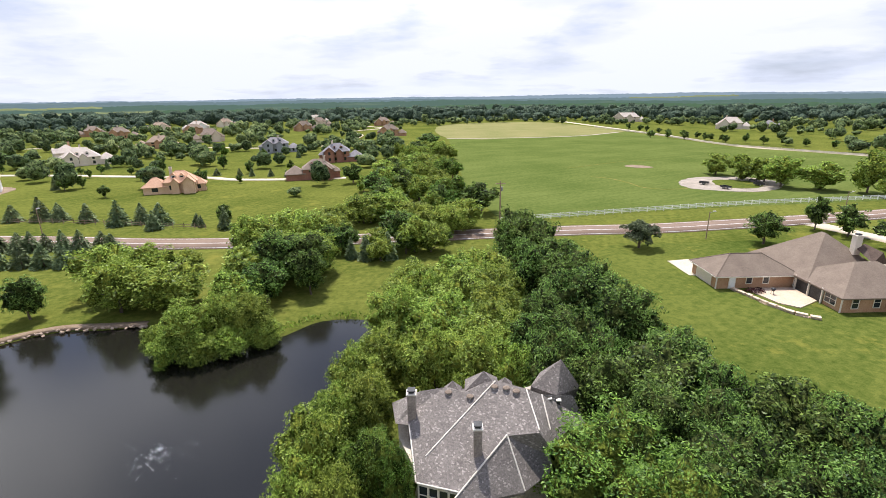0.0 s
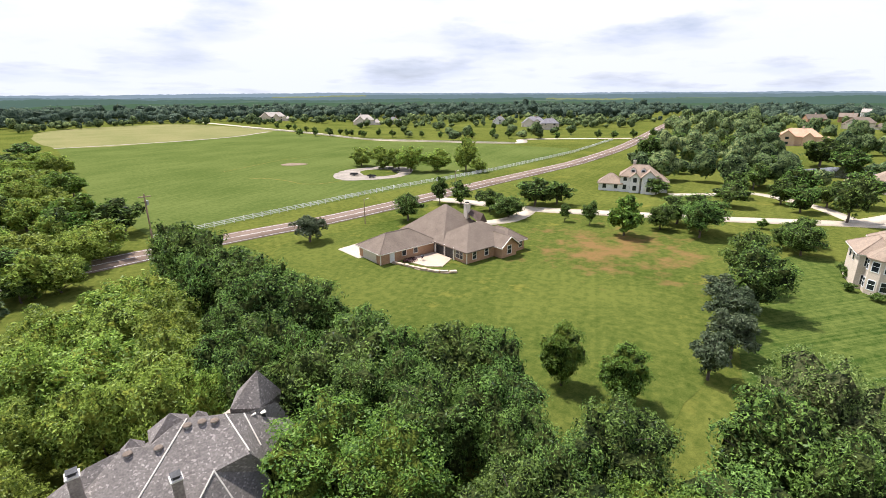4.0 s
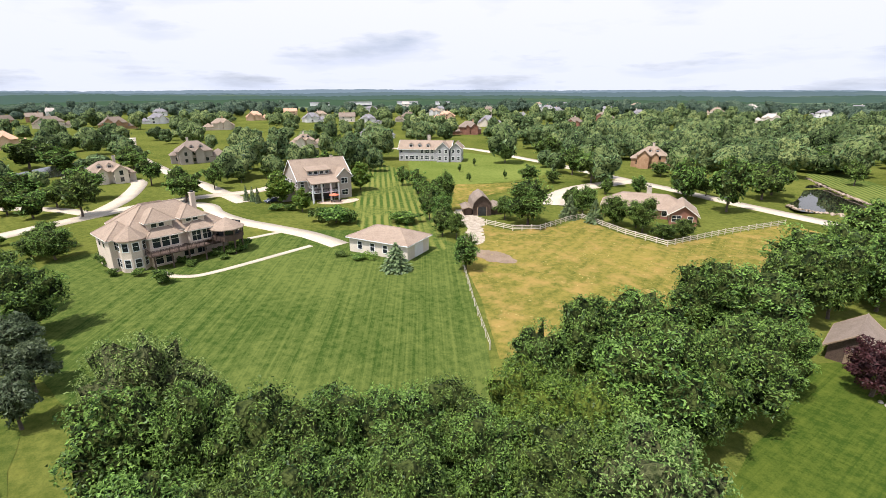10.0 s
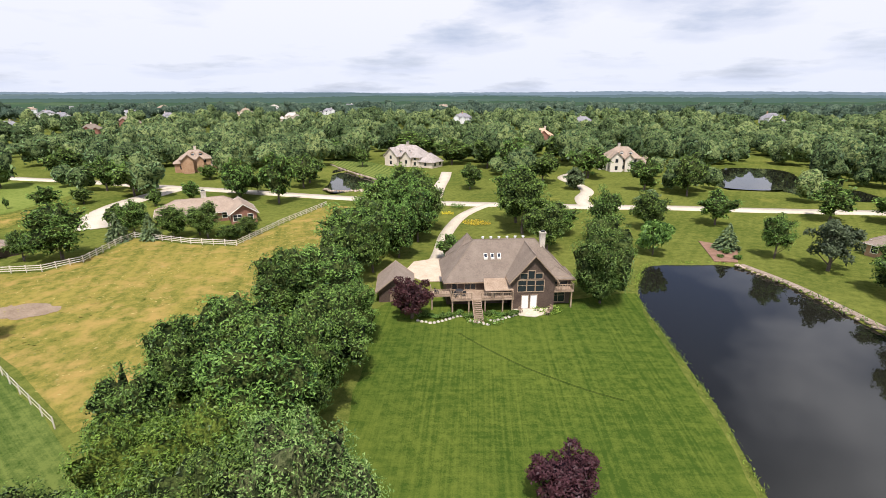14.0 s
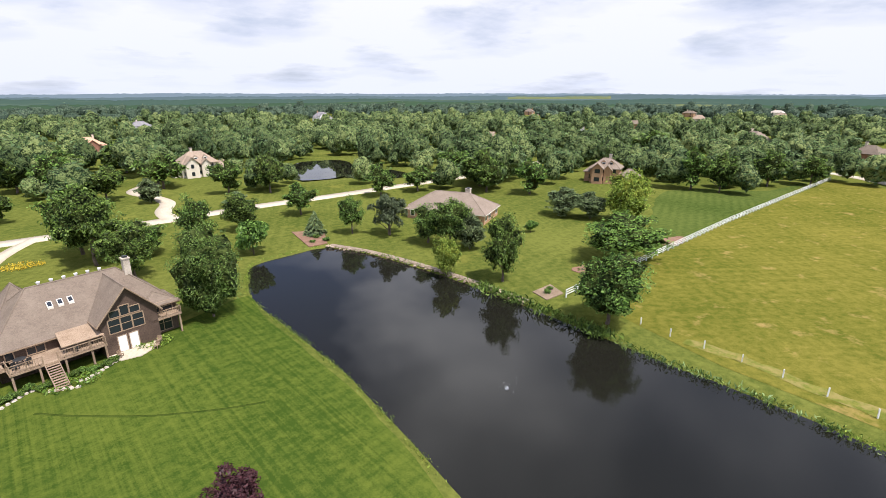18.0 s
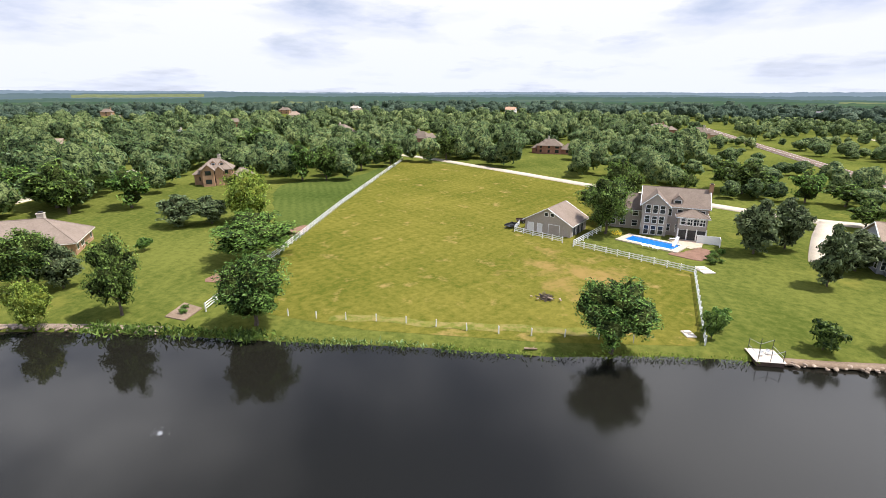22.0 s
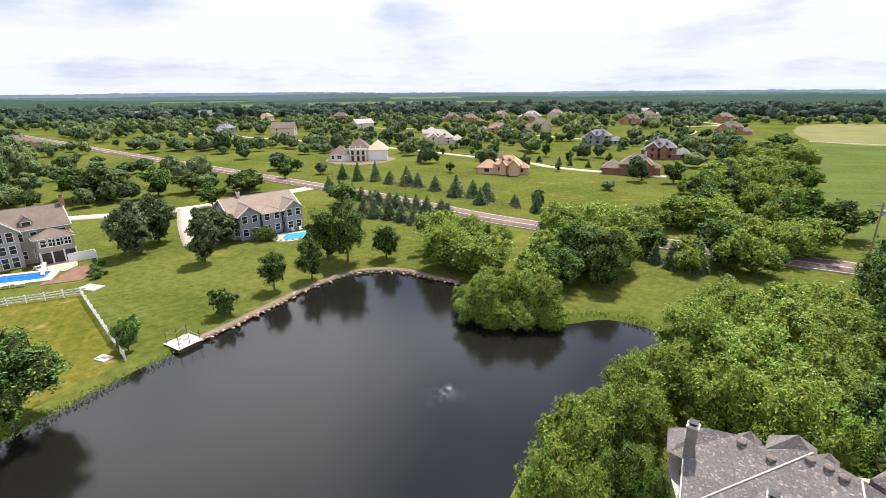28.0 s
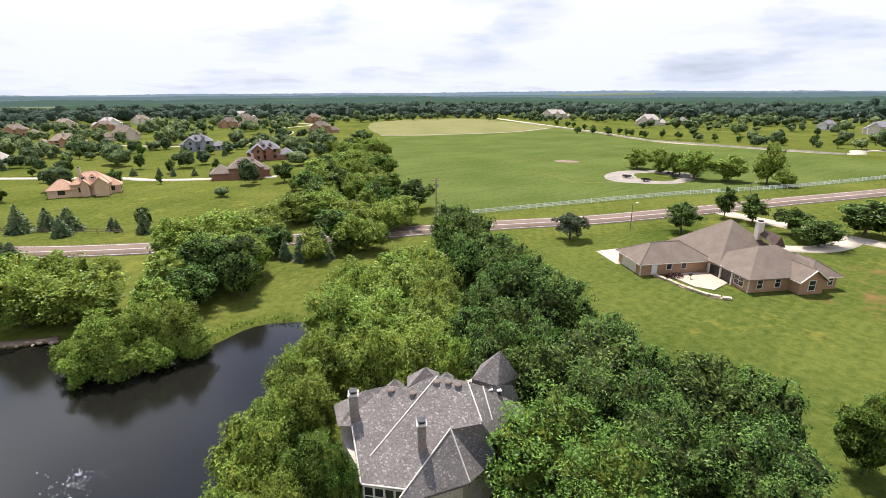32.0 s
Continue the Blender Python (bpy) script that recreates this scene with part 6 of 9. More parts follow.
def house(label, x, y, turn, wings, wall, roof, trim="white", chimneys=(), auto=0, windows=(), doors=(), reach=14, name="house", seed=0, caps=True, plain=False):
    """wings: x0, y0, x1, y1, ground, eave, roof kind, pitch[, axis[, wall]]. windows: wing, side, u, z, w, h. auto: windows put on every wall at this spacing."""
    ob = thing(name, label, name.split("_")[-1], pose(x, y, 0, 0, 0, turn))
    HOUSE_SPOTS.append((x, y, reach))
    for k, w in enumerate(wings):
        x0, y0, x1, y1, z0, z1, kind, pitch = w[:8]
        axis = w[8] if len(w) > 8 and w[8] else ("x" if x1 - x0 >= y1 - y0 else "y")
        mat = M[w[9]] if len(w) > 9 else M[wall]
        gable = (axis, kind) if kind in ("gable", "half") else None
        body = part("wall", wall_shape(x0, y0, x1, y1, z0 - 0.3 if z0 < 0.5 else z0, z1, gable, pitch), mat, ob)
        if kind == "none":
            continue
        s, a, b, rise = roof_shape(x0, y0, x1, y1, z1, pitch, kind, axis=axis, over=0.5)
        top = part("roof", s, M[roof], ob)
        if not plain:
            e = s.v[:4]
            sides = ((0, 1), (1, 2), (2, 3), (3, 0)) if kind == "hip" else (((0, 1), (2, 3)) if axis == "x" else ((1, 2), (3, 0)))
            for p, q in sides:
                zz = e[0][2]
                part("gutter", Shape().box(min(e[p][0], e[q][0]) - 0.07, min(e[p][1], e[q][1]) - 0.07, zz - 0.2, max(e[p][0], e[q][0]) + 0.07, max(e[p][1], e[q][1]) + 0.07, zz - 0.05), M[trim], top)
            if kind == "gable":
                for end, tip in ((0, a), (1, b)):
                    foot = ((e[0], e[3]) if end == 0 else (e[1], e[2])) if axis == "x" else ((e[0], e[1]) if end == 0 else (e[3], e[2]))
                    for q in foot:
                        part("rake_board", Shape().rod((q[0], q[1], q[2] - 0.08), (tip[0], tip[1], tip[2] - 0.08), 0.11, n=4), M[trim], top)
        if caps:
            c = s.v[:4]
            if kind == "hip":
                ends = [(c[0], a), (c[3] if axis == "x" else c[1], a), (c[1] if axis == "x" else c[3], b), (c[2], b)]
            else:
                ends = []
            ridge_caps(a, b, ends, top, M[roof])
        if auto and z1 - z0 > 1.8:
            storeys = max(1, round((z1 - z0) / 3.0))
            rise_f = (z1 - z0) / storeys
            tall = min(1.5, rise_f * 0.52)
            for side in "senw":
                wide = x1 - x0 if side in "sn" else y1 - y0
                count = int(wide / auto)
                for f in range(storeys):
                    for i in range(count):
                        if random.Random(seed * 97 + k * 31 + f * 7 + i + ord(side)).random() < 0.12:
                            continue
                        ww = 1.1 if (i + seed) % 3 else 1.9
                        if wide / count < ww + 0.5:
                            ww = 1.0
                        if plain:
                            far_window(body, wall_frame(w, side, wide * (i + 0.5) / count, z0 + (f + 0.3) * rise_f), ww)
                            continue
                        add_window(body, wall_frame(w, side, wide * (i + 0.5) / count, z0 + (f + 0.3) * rise_f), ww, tall, M[trim])
    for k, side, u, z, ww, hh in windows:
        add_window(ob, wall_frame(wings[k], side, u, z), ww, hh, M[trim])
    for k, side, u, z, ww, hh, mat in doors:
        add_door(ob, wall_frame(wings[k], side, u, z), ww, hh, M[mat], M[trim])
    for cx, cy, z0, z1, cw, mat in chimneys:
        s = Shape().box(cx - cw / 2, cy - cw / 2, z0, cx + cw / 2, cy + cw / 2, z1).box(cx - cw / 2 - 0.1, cy - cw / 2 - 0.1, z1, cx + cw / 2 + 0.1, cy + cw / 2 + 0.1, z1 + 0.15)
        stack = part("chimney", s, M[mat], ob)
        part("flue", Shape().box(cx - cw / 3, cy - cw / 3, z1 + 0.15, cx + cw / 3, cy + cw / 3, z1 + 0.4), M["dark_metal"], stack)
    return ob


def rail(name_parent, pts, z, mat, height=1.0, every=1.6, baluster=0.0):
    """A railing along a line: posts, two rails and, if wanted, balusters."""
    stick = Shape().box(-0.02, -0.02, 0.15, 0.02, 0.02, height - 0.05).mesh("baluster", mat)
    upright = Shape().box(-0.06, -0.06, 0, 0.06, 0.06, height + 0.05).mesh("rail_post", mat)
    for i, ((xa, ya), (xb, yb)) in enumerate(zip(pts, pts[1:])):
        long = math.hypot(xb - xa, yb - ya)
        turn = math.degrees(math.atan2(yb - ya, xb - xa))
        n = max(1, round(long / every))
        for k in range(0 if i == 0 else 1, n + 1):
            part("rail_post", upright, mat, name_parent, at=pose(xa + (xb - xa) * k / n, ya + (yb - ya) * k / n, z, 0, 0, turn))
        for low in (height - 0.08, 0.1):
            part("rail", Shape().box(0, -0.035, low, long, 0.035, low + 0.08), mat, name_parent, at=pose(xa, ya, z, 0, 0, turn))
        if baluster:
            for k in range(1, int(long / baluster)):
                u = k * baluster / long
                part("baluster", stick, mat, name_parent, at=pose(xa + (xb - xa) * u, ya + (yb - ya) * u, z, 0, 0, turn))


def lot(x, y, turn, w, d, storeys, wall, roof, label, seed, wing=True, kind="hip", trim="white"):
    """A house of the estate: main block, a cross wing and a garage, with windows and a chimney."""
    rnd = random.Random(seed)
    e, far = 2.9 * storeys, math.hypot(x, y)
    steep = rnd.uniform(0.68, 0.9)
    ws = [(-w * 0.42, -d * 0.32, w * 0.42, d * 0.42, 0, e, kind, steep)]
    chim = [(rnd.uniform(-0.25, 0.25) * w, rnd.uniform(0, 0.2) * d, e, e + d * 0.36 * steep + 1.2, 0.9, rnd.choice(("stone", "stucco_tan", "brick")))]
    if wing:
        s = rnd.choice((-1, 1))
        a = -s * w * rnd.uniform(0.18, 0.26)
        ws.append((a - w * 0.15, -d * 0.32 - 2.4, a + w * 0.15, d * 0.2, 0, e, "gable", steep * 1.15, "y"))
        a = s * w * rnd.uniform(0.06, 0.16)
        ws.append((a - w * 0.10, -d * 0.32 - 1.2, a + w * 0.10, d * 0.2, 0, e * 0.94, "gable", steep * 1.25, "y"))
        gx = s * (w * 0.42 + 3.0)
        ws.append((gx - 3.6, -d * 0.30, gx + 3.6, d * 0.32, 0, 2.9, "hip", steep))
        ws.append((-s * w * 0.42 - 2.4, -d * 0.1, -s * w * 0.42 + 2.6, d * 0.3, 0, e * 0.7, "hip", steep))
    ob = house(label, x, y, turn, ws, wall, roof, trim, chim, auto=2.6 if far < 190 else 4.0 if far < 330 else 7.5, seed=seed, reach=max(w, d) * 0.75 + 6, plain=far > 170, caps=far < 200)
    if far < 330 and wing:
        for k in range(2):
            gable_dormer(ob, (k - 0.5) * w * 0.22 + s * w * 0.05, -d * 0.32 + 1.2, e + 0.5, 1.6, 1.1, 2.6, wall, roof)
    return ob


def gable_dormer(parent, x, y, z, w, tall, depth, wall, roof, trim="white"):
    """A small dormer facing -y, with a window and a gabled roof."""
    body = part("dormer", Shape().add([(x - w / 2, y, z), (x + w / 2, y, z), (x + w / 2, y, z + tall), (x, y, z + tall + w * 0.45), (x - w / 2, y, z + tall), (x - w / 2, y + depth, z), (x + w / 2, y + depth, z), (x + w / 2, y + depth, z + tall), (x, y + depth, z + tall + w * 0.45), (x - w / 2, y + depth, z + tall)],
                [(0, 1, 2, 3, 4), (1, 6, 7, 2), (5, 0, 4, 9), (9, 8, 7, 6, 5)]), M[wall], parent)
    o, e = 0.18, z + tall - 0.1
    part("dormer_roof", Shape().add([(x - w / 2 - o, y - o, e), (x, y - o, e + w * 0.45 + 0.22), (x + w / 2 + o, y - o, e), (x - w / 2 - o, y + depth, e), (x, y + depth, e + w * 0.45 + 0.22), (x + w / 2 + o, y + depth, e), (x, y - o, e + w * 0.45 + 0.06)], [(0, 1, 4, 3), (1, 2, 5, 4), (0, 6, 1), (6, 2, 1)]), M[roof], body)
    add_window(body, pose(x, y, z + 0.25), w * 0.62, tall * 0.7, M[trim])


# brick house with a long hipped roof
h1 = house("one-storey tan brick house with brown hipped roof", 44.7, 75.2, 1,
           [(0, 0, 13.2, 7.8, 0, 2.6, "hip", 0.58), (12.8, -10, 26.4, 11.5, 0, 2.7, "none", 0.80, "y"), (20.2, -12, 24.4, -4, 0, 2.7, "gable", 0.75, "y"), (23.5, -10.6, 28.2, -2.5, 0, 2.7, "hip", 0.7, "y")],
           "brick", "roof_taupe", "trim", [(22.4, 0.6, 5.5, 8.6, 1.0, "siding_cream")], reach=34,
           windows=[(0, "s", 5.4, 0.9, 0.9, 1.2), (0, "s", 8.2, 0.9, 0.9, 1.2), (1, "s", 2.0, 0.7, 0.9, 1.4), (1, "s", 5.2, 0.8, 0.9, 1.4), (2, "s", 2.1, 0.7, 1.1, 1.6), (3, "s", 3.6, 0.8, 0.8, 1.3), (1, "w", 12.2, 0.4, 0.9, 2.0), (1, "w", 15.0, 0.25, 2.6, 2.1), (1, "w", 19.4, 0.7, 2.0, 1.4), (3, "e", 4.0, 0.8, 1.2, 1.4)],
           doors=[(0, "s", 2.6, 0.05, 0.95, 2.05, "white"), (0, "w", 3.9, 0.0, 4.6, 2.2, "siding_cream")])
part("roof", roof_shape(12.8, -3.0, 26.4, 11.5, 2.7, 0.82, "hip")[0], M["roof_taupe"], h1)
part("roof", roof_shape(12.8, -10.0, 27.2, 1.0, 2.7, 0.60, "hip", axis="x")[0], M["roof_taupe"], h1)
part("dormer", Shape().add([(22.2, -3.4, 5.2), (24.6, -3.4, 5.0), (23.4, -3.4, 7.0), (22.2, 0.2, 6.6), (24.6, 0.2, 5.2), (23.4, 0.2, 7.4)], [(0, 1, 2), (5, 4, 3), (0, 2, 5, 3), (1, 4, 5, 2), (0, 3, 4, 1)]), M["dark_wood"], h1)
for px in (0, 13, 12.8, 26.2):
    py = 0 if px in (0, 13) else -10
    part("corner_trim", Shape().box(px - 0.09, py - 0.05, -0.1, px + 0.09, py + 0.09, 2.6), M["trim"], h1)
# large house with turrets and a round deck
h3 = house("large two-storey tan stucco house with brown roofs and balcony", 98.5, 14.0, -67,
           [(0, 0, 17, 11, 0, 6.4, "hip", 0.76), (-2.0, 1.5, 3.5, 9, 0, 6.3, "hip", 0.7), (3.5, -1.2, 9, 5, 0, 6.0, "hip", 0.7, "y"), (10.5, -1.4, 15, 5, 3.0, 6.0, "hip", 0.6, "y"), (14, 0.5, 18.6, 7, 0, 5.8, "hip", 0.65), (2, 6, 15, 15, 0, 6.4, "hip", 0.75), (4.1, 0.2, 8.4, 6, 6.4, 8.5, "hip", 0.8, "y"), (10.3, 0.3, 14.4, 6, 6.4, 8.3, "hip", 0.8, "y")],
           "stucco_tan", "roof_tan", "trim", [(15.6, 7.4, 7, 11.0, 0.9, "stucco_tan")], reach=22,
           windows=[(1, "s", 1.3, 0.9, 1.0, 1.5), (1, "s", 3.2, 0.9, 1.0, 1.5), (1, "s", 1.3, 4.0, 1.0, 1.6), (1, "s", 3.2, 4.0, 1.0, 1.6), (1, "w", 2, 4.0, 1.0, 1.6), (1, "w", 4.4, 4.0, 1.0, 1.6), (2, "s", 1.2, 3.6, 1.3, 2.0), (2, "s", 2.8, 3.6, 1.3, 2.0), (2, "s", 4.4, 3.6, 1.3, 2.0), (3, "s", 1.3, 3.5, 1.6, 1.9), (3, "s", 3.3, 3.5, 1.6, 1.9), (2, "s", 1.2, 0.5, 1.3, 1.9), (2, "s", 3.0, 0.5, 1.3, 1.9), (6, "s", 1.1, 7.1, 0.9, 0.9), (6, "s", 2.4, 7.1, 0.9, 0.9), (7, "s", 1.1, 7.1, 0.9, 0.9), (7, "s", 2.4, 7.1, 0.9, 0.9), (0, "s", 10.5, 0.5, 1.8, 2.0), (0, "s", 13, 0.5, 1.8, 2.0), (0, "e", 4, 3.6, 1.6, 1.8), (0, "e", 8, 3.6, 1.6, 1.8)])
deck = Shape().box(2.5, -4.2, 2.75, 15, 0.2, 2.95).box(13, -4.2, 2.75, 16, 1.8, 2.95)
part("deck", deck, M["dark_wood"], h3, "dark timber balcony deck")
for px, py in ((3, -4), (6, -4), (9, -4), (12, -4), (15.4, -4.2), (17.4, -4.9), (19.6, -3.6), (19.6, -0.4)):
    part("deck_post", Shape().box(px - 0.12, py - 0.12, -0.2, px + 0.12, py + 0.12, 2.8), M["dark_wood"], h3)
rail(h3, [(2.6, 0), (2.6, -4.1), (15, -4.1)], 2.95, M["dark_wood"], 1.0, 1.5, 0.3)


def round_wing(parent, cx, cy, r, z0, z1, rise, wall, roof, n=8, open_sides=False, trim="white"):
    """A many-sided bay or pavilion with a pointed roof; open_sides: posts in place of walls."""
    ring = [(cx + r * math.cos(2 * math.pi * (k + 0.5) / n), cy + r * math.sin(2 * math.pi * (k + 0.5) / n)) for k in range(n)]
    if open_sides:
        for x, y in ring:
            part("pavilion_post", Shape().box(x - 0.1, y - 0.1, z0, x + 0.1, y + 0.1, z1), M["dark_wood"], parent)
        part("pavilion_floor", Shape().prism(ring, z0 - 0.2, z0), M["dark_wood"], parent)
        part("pavilion_rail", Shape().prism([(cx + (x - cx) * 1.01, cy + (y - cy) * 1.01) for x, y in ring], z0, z0 + 0.95), M["dark_wood"], parent)
        part("pavilion_core", Shape().prism([(cx + (x - cx) * 0.8, cy + (y - cy) * 0.8) for x, y in ring], z0, z1 - 0.2), M["glass"], parent)
    else:
        body = part("bay", Shape().prism(ring, z0 - 0.3, z1), M[wall], parent)
        for k in range(n):
            (xa, ya), (xb, yb) = ring[k], ring[(k + 1) % n]
            wide = math.hypot(xb - xa, yb - ya)
            for f in range(max(1, round((z1 - z0) / 3.0))):
                add_window(body, pose((xa + xb) / 2, (ya + yb) / 2, z0 + 0.9 + 3.0 * f, 0, 0, math.degrees(math.atan2(yb - ya, xb - xa))), wide * 0.55, 1.5, M[trim])
    big = [(cx + (x - cx) * (r + 0.5) / r, cy + (y - cy) * (r + 0.5) / r) for x, y in ring]
    s = Shape().add([(x, y, z1) for x, y in big] + [(x, y, z1 - 0.18) for x, y in big] + [(cx, cy, z1 + rise)], [(k, (k + 1) % n, 2 * n) for k in range(n)] + [(k, n + k, n + (k + 1) % n, (k + 1) % n) for k in range(n)] + [tuple(range(2 * n - 1, n - 1, -1))])
    part("roof", s, M[roof], parent)


round_wing(h3, 1.2, 0.6, 2.3, 0, 6.0, 2.2, "stucco_tan", "roof_tan")
round_wing(h3, 17.4, -2.2, 2.9, 2.95, 5.2, 1.9, "stucco_tan", "roof_tan", 10, True)
garage = house("low cream garage building with brown hipped roof", 92.3, -24.7, -144,
               [(0, 0, 13.7, 8.2, 0, 3.4, "hip", 0.42)], "siding_cream", "roof_tan", "white", reach=14, name="garage",
               windows=[(0, "s", u, 0.9, 0.95, 1.5) for u in (2.6, 5.6, 8.6, 11.4)], doors=[(0, "e", 4.2, 0, 3.0, 2.4, "siding_white")])
h4 = house("tall three-storey tan house with balcony and patio", 144.0, -32.4, -82,
           [(-8.2, 0, 8, 12, 0, 6.6, "gable", 0.82, "x"), (3.2, -1.4, 7.6, 6, 0, 7.0, "gable", 0.95, "y"), (-5.2, -1.0, 2.6, 5, 3.0, 6.2, "hip", 0.4), (-12, 3, -8.2, 10, 0, 3.4, "hip", 0.6)],
           "stucco_grey", "roof_tan", "white", [(5.5, 8, 8, 11.6, 0.7, "stone")], reach=22, auto=2.2, seed=3)
part("balcony", Shape().box(-5.6, -4.2, 2.8, 2.6, -0.9, 3.0), M["white"], h4)
# dark panel on the wall paints the shade under the balcony
part("porch_opening", Shape().box(-5.0, -0.15, 0.1, 2.4, 0.02, 2.7), M["dark_metal"], h4)
part("porch_roof", Shape().add([(-5.9, -4.6, 5.7), (2.7, -4.6, 5.7), (2.7, -0.8, 6.9), (-5.9, -0.8, 6.9), (-5.9, -4.6, 5.45), (2.7, -4.6, 5.45), (2.7, -0.8, 6.4), (-5.9, -0.8, 6.4)], [(0, 1, 2, 3), (7, 6, 5, 4), (0, 4, 5, 1), (3, 7, 4, 0), (1, 5, 6, 2)]), M["roof_tan"], h4)
for px in (-5.4, -2.7, 0.0, 2.4):
    part("column", Shape().box(px - 0.2, -4.2, -0.2, px + 0.2, -3.8, 5.5), M["white"], h4)
rail(h4, [(-5.5, -1.2), (-5.5, -4.1), (2.5, -4.1)], 3.0, M["dark_metal"], 1.0, 1.5, 0.3)
dormer = part("dormer", Shape().box(-4.9, 1.0, 6.9, 1.9, 3.2, 8.6), M["stucco_grey"], h4, "wide grey-tan dormer with a row of windows")
for k in range(4):
    add_window(dormer, pose(-4.05 + 1.7 * k, 0.98, 7.55), 1.1, 0.8, M["white"])
part("dormer_roof", Shape().add([(-5.2, 0.6, 8.5), (2.2, 0.6, 8.5), (2.2, 4.4, 9.7), (-5.2, 4.4, 9.7), (-5.2, 0.6, 8.66), (2.2, 0.6, 8.66), (2.2, 4.4, 9.86), (-5.2, 4.4, 9.86)], [(3, 2, 1, 0), (4, 5, 6, 7), (0, 1, 5, 4), (1, 2, 6, 5), (2, 3, 7, 6), (3, 0, 4, 7)]), M["roof_tan"], h4)
h5 = house("long pale grey house with tan roof and white bays", 204, -95, -124,
           [(-15, 0, 9, 11, 0, 5.6, "gable", 0.6, "x"), (3, -3, 8.5, 6, 0, 6.4, "gable", 0.9, "y"), (9, -2, 14, 8, 0, 6.4, "gable", 0.9, "y")], "siding_grey", "roof_tan", "white",
           [(-2, 7, 6, 11, 1.3, "stone")], reach=24, auto=2.3, seed=4)
for px in (-9.5, -5.5, -1.5):
    gable_dormer(h5, px, 1.2, 6.0, 1.7, 1.2, 3.2, "siding_grey", "roof_tan")
lot(146, -170, -139, 13, 10, 2, "brick", "roof_tan", "tan brick house with steep gables", 11)
barn = house("weathered dark timber barn with arched roof", 105.6, -63.6, -112, [(-2.3, 0, 2.3, 8, 0, 2.2, "none", 1.0, "y"), (2.5, 1, 5.6, 7, 0, 2.0, "gable", 0.3, "y"), (-4.6, 0.6, -2.5, 6, 0, 2.0, "gable", 0.3, "y")], "dark_wood", "roof_brown", "wood", reach=11, name="barn")
GAMBREL = [(-2.7, 2.0), (-2.3, 3.6), (-1.3, 4.7), (0, 5.5), (1.3, 4.7), (2.3, 3.6), (2.7, 2.0)]
for py in (0.0, 8.0):
    part("gable_wall", Shape().add([(px * 0.93, py + dy, pz - 0.15) for dy in (-0.06, 0.06) for px, pz in GAMBREL], [(0, 1, 2, 3, 4, 5, 6)[::-1], tuple(range(7, 14))] + [(k, k + 1, k + 8, k + 7) for k in range(6)]), M["dark_wood"], barn)
part("roof", Shape().add([(px, py, pz) for py in (-0.5, 8.4) for px, pz in GAMBREL] + [(px * 0.95, py, pz - 0.18) for py in (-0.5, 8.4) for px, pz in GAMBREL], [(k, k + 1, k + 8, k + 7) for k in range(6)] + [(k + 14, k + 21, k + 22, k + 15) for k in range(6)] + [(k, k + 14, k + 15, k + 1) for k in range(6)] + [(k + 7, k + 8, k + 22, k + 21) for k in range(6)]), M["roof_brown"], barn)
# dark plate on the closed wall, painted as the barn's shaded inside
part("doorway", Shape().add([(px, py, pz) for py in (-0.1, 0.08) for px, pz in ((-1.1, 0), (1.1, 0), (1.1, 1.9), (0.7, 2.4), (-0.7, 2.4), (-1.1, 1.9))], [(0, 1, 2, 3, 4, 5), tuple(range(11, 5, -1))] + [(k, k + 6, (k + 1) % 6 + 6, (k + 1) % 6) for k in range(6)]), M["dark_metal"], barn, "dark panel painting the shade inside the barn doorway")
for px in (-1.2, 1.2):
    part("door_post", Shape().box(px - 0.1, -0.12, 0, px + 0.1, 0.02, 2.4), M["wood"], barn)
house("low brown ranch house half hidden by trees", 85, -100, -138, [(-11, 0, 9, 9, 0, 2.8, "hip", 0.6), (5, -5, 11, 5, 0, 2.8, "gable", 0.7, "y")], "red_brick", "roof_tan", "trim", [(0, 5, 4, 7, 1.2, "stone")], reach=18, auto=3, seed=6)
# timber house with a great gable and a deck
h7 = house("dark timber house with steep brown roof and tall glazed gable", 15.7, -65.9, 198,
           [(0, 0.6, 19, 10, 0, 4.3, "hip", 0.98, "x"), (9.5, -1.9, 15.9, 5.3, 0, 5.0, "gable", 1.12, "y"), (15.0, -0.2, 18.9, 4, 0, 4.5, "hip", 0.5), (1.2, 5.5, 6.8, 11.5, 0, 5.2, "hip", 1.35)],
           "dark_wood", "roof_taupe", "wood", [(15.4, 4.6, 6, 10.0, 0.8, "stone")], reach=16,
           windows=[(1, "s", 1.5, 2.9, 1.25, 1.7), (1, "s", 2.8, 2.9, 1.25, 1.7), (1, "s", 4.1, 2.9, 1.25, 1.7), (1, "s", 1.7, 4.9, 1.1, 0.8), (1, "s", 2.8, 4.9, 1.0, 1.2), (1, "s", 3.9, 4.9, 1.1, 0.8), (2, "s", 1.1, 2.9, 1.3, 1.5), (2, "s", 2.7, 2.9, 1.3, 1.5), (0, "s", 1.2, 2.5, 0.7, 1.2), (0, "s", 3.6, 2.5, 1.6, 1.5), (0, "s", 6.8, 2.4, 1.8, 1.6), (2, "s", 2, 0.4, 2.0, 1.9)],
           doors=[(1, "s", 2.0, 0.15, 0.95, 2.1, "siding_white"), (1, "s", 3.3, 0.15, 0.95, 2.1, "siding_white")])
house("dark timber garden shed with brown gable roof", 26.2, -64.8, 198, [(0, 0, 5.0, 7, 0, 2.2, "gable", 0.8, "y")], "dark_wood", "roof_brown", "wood", reach=9, name="shed", doors=[(0, "s", 2.7, 0, 1.8, 2.0, "wood")])
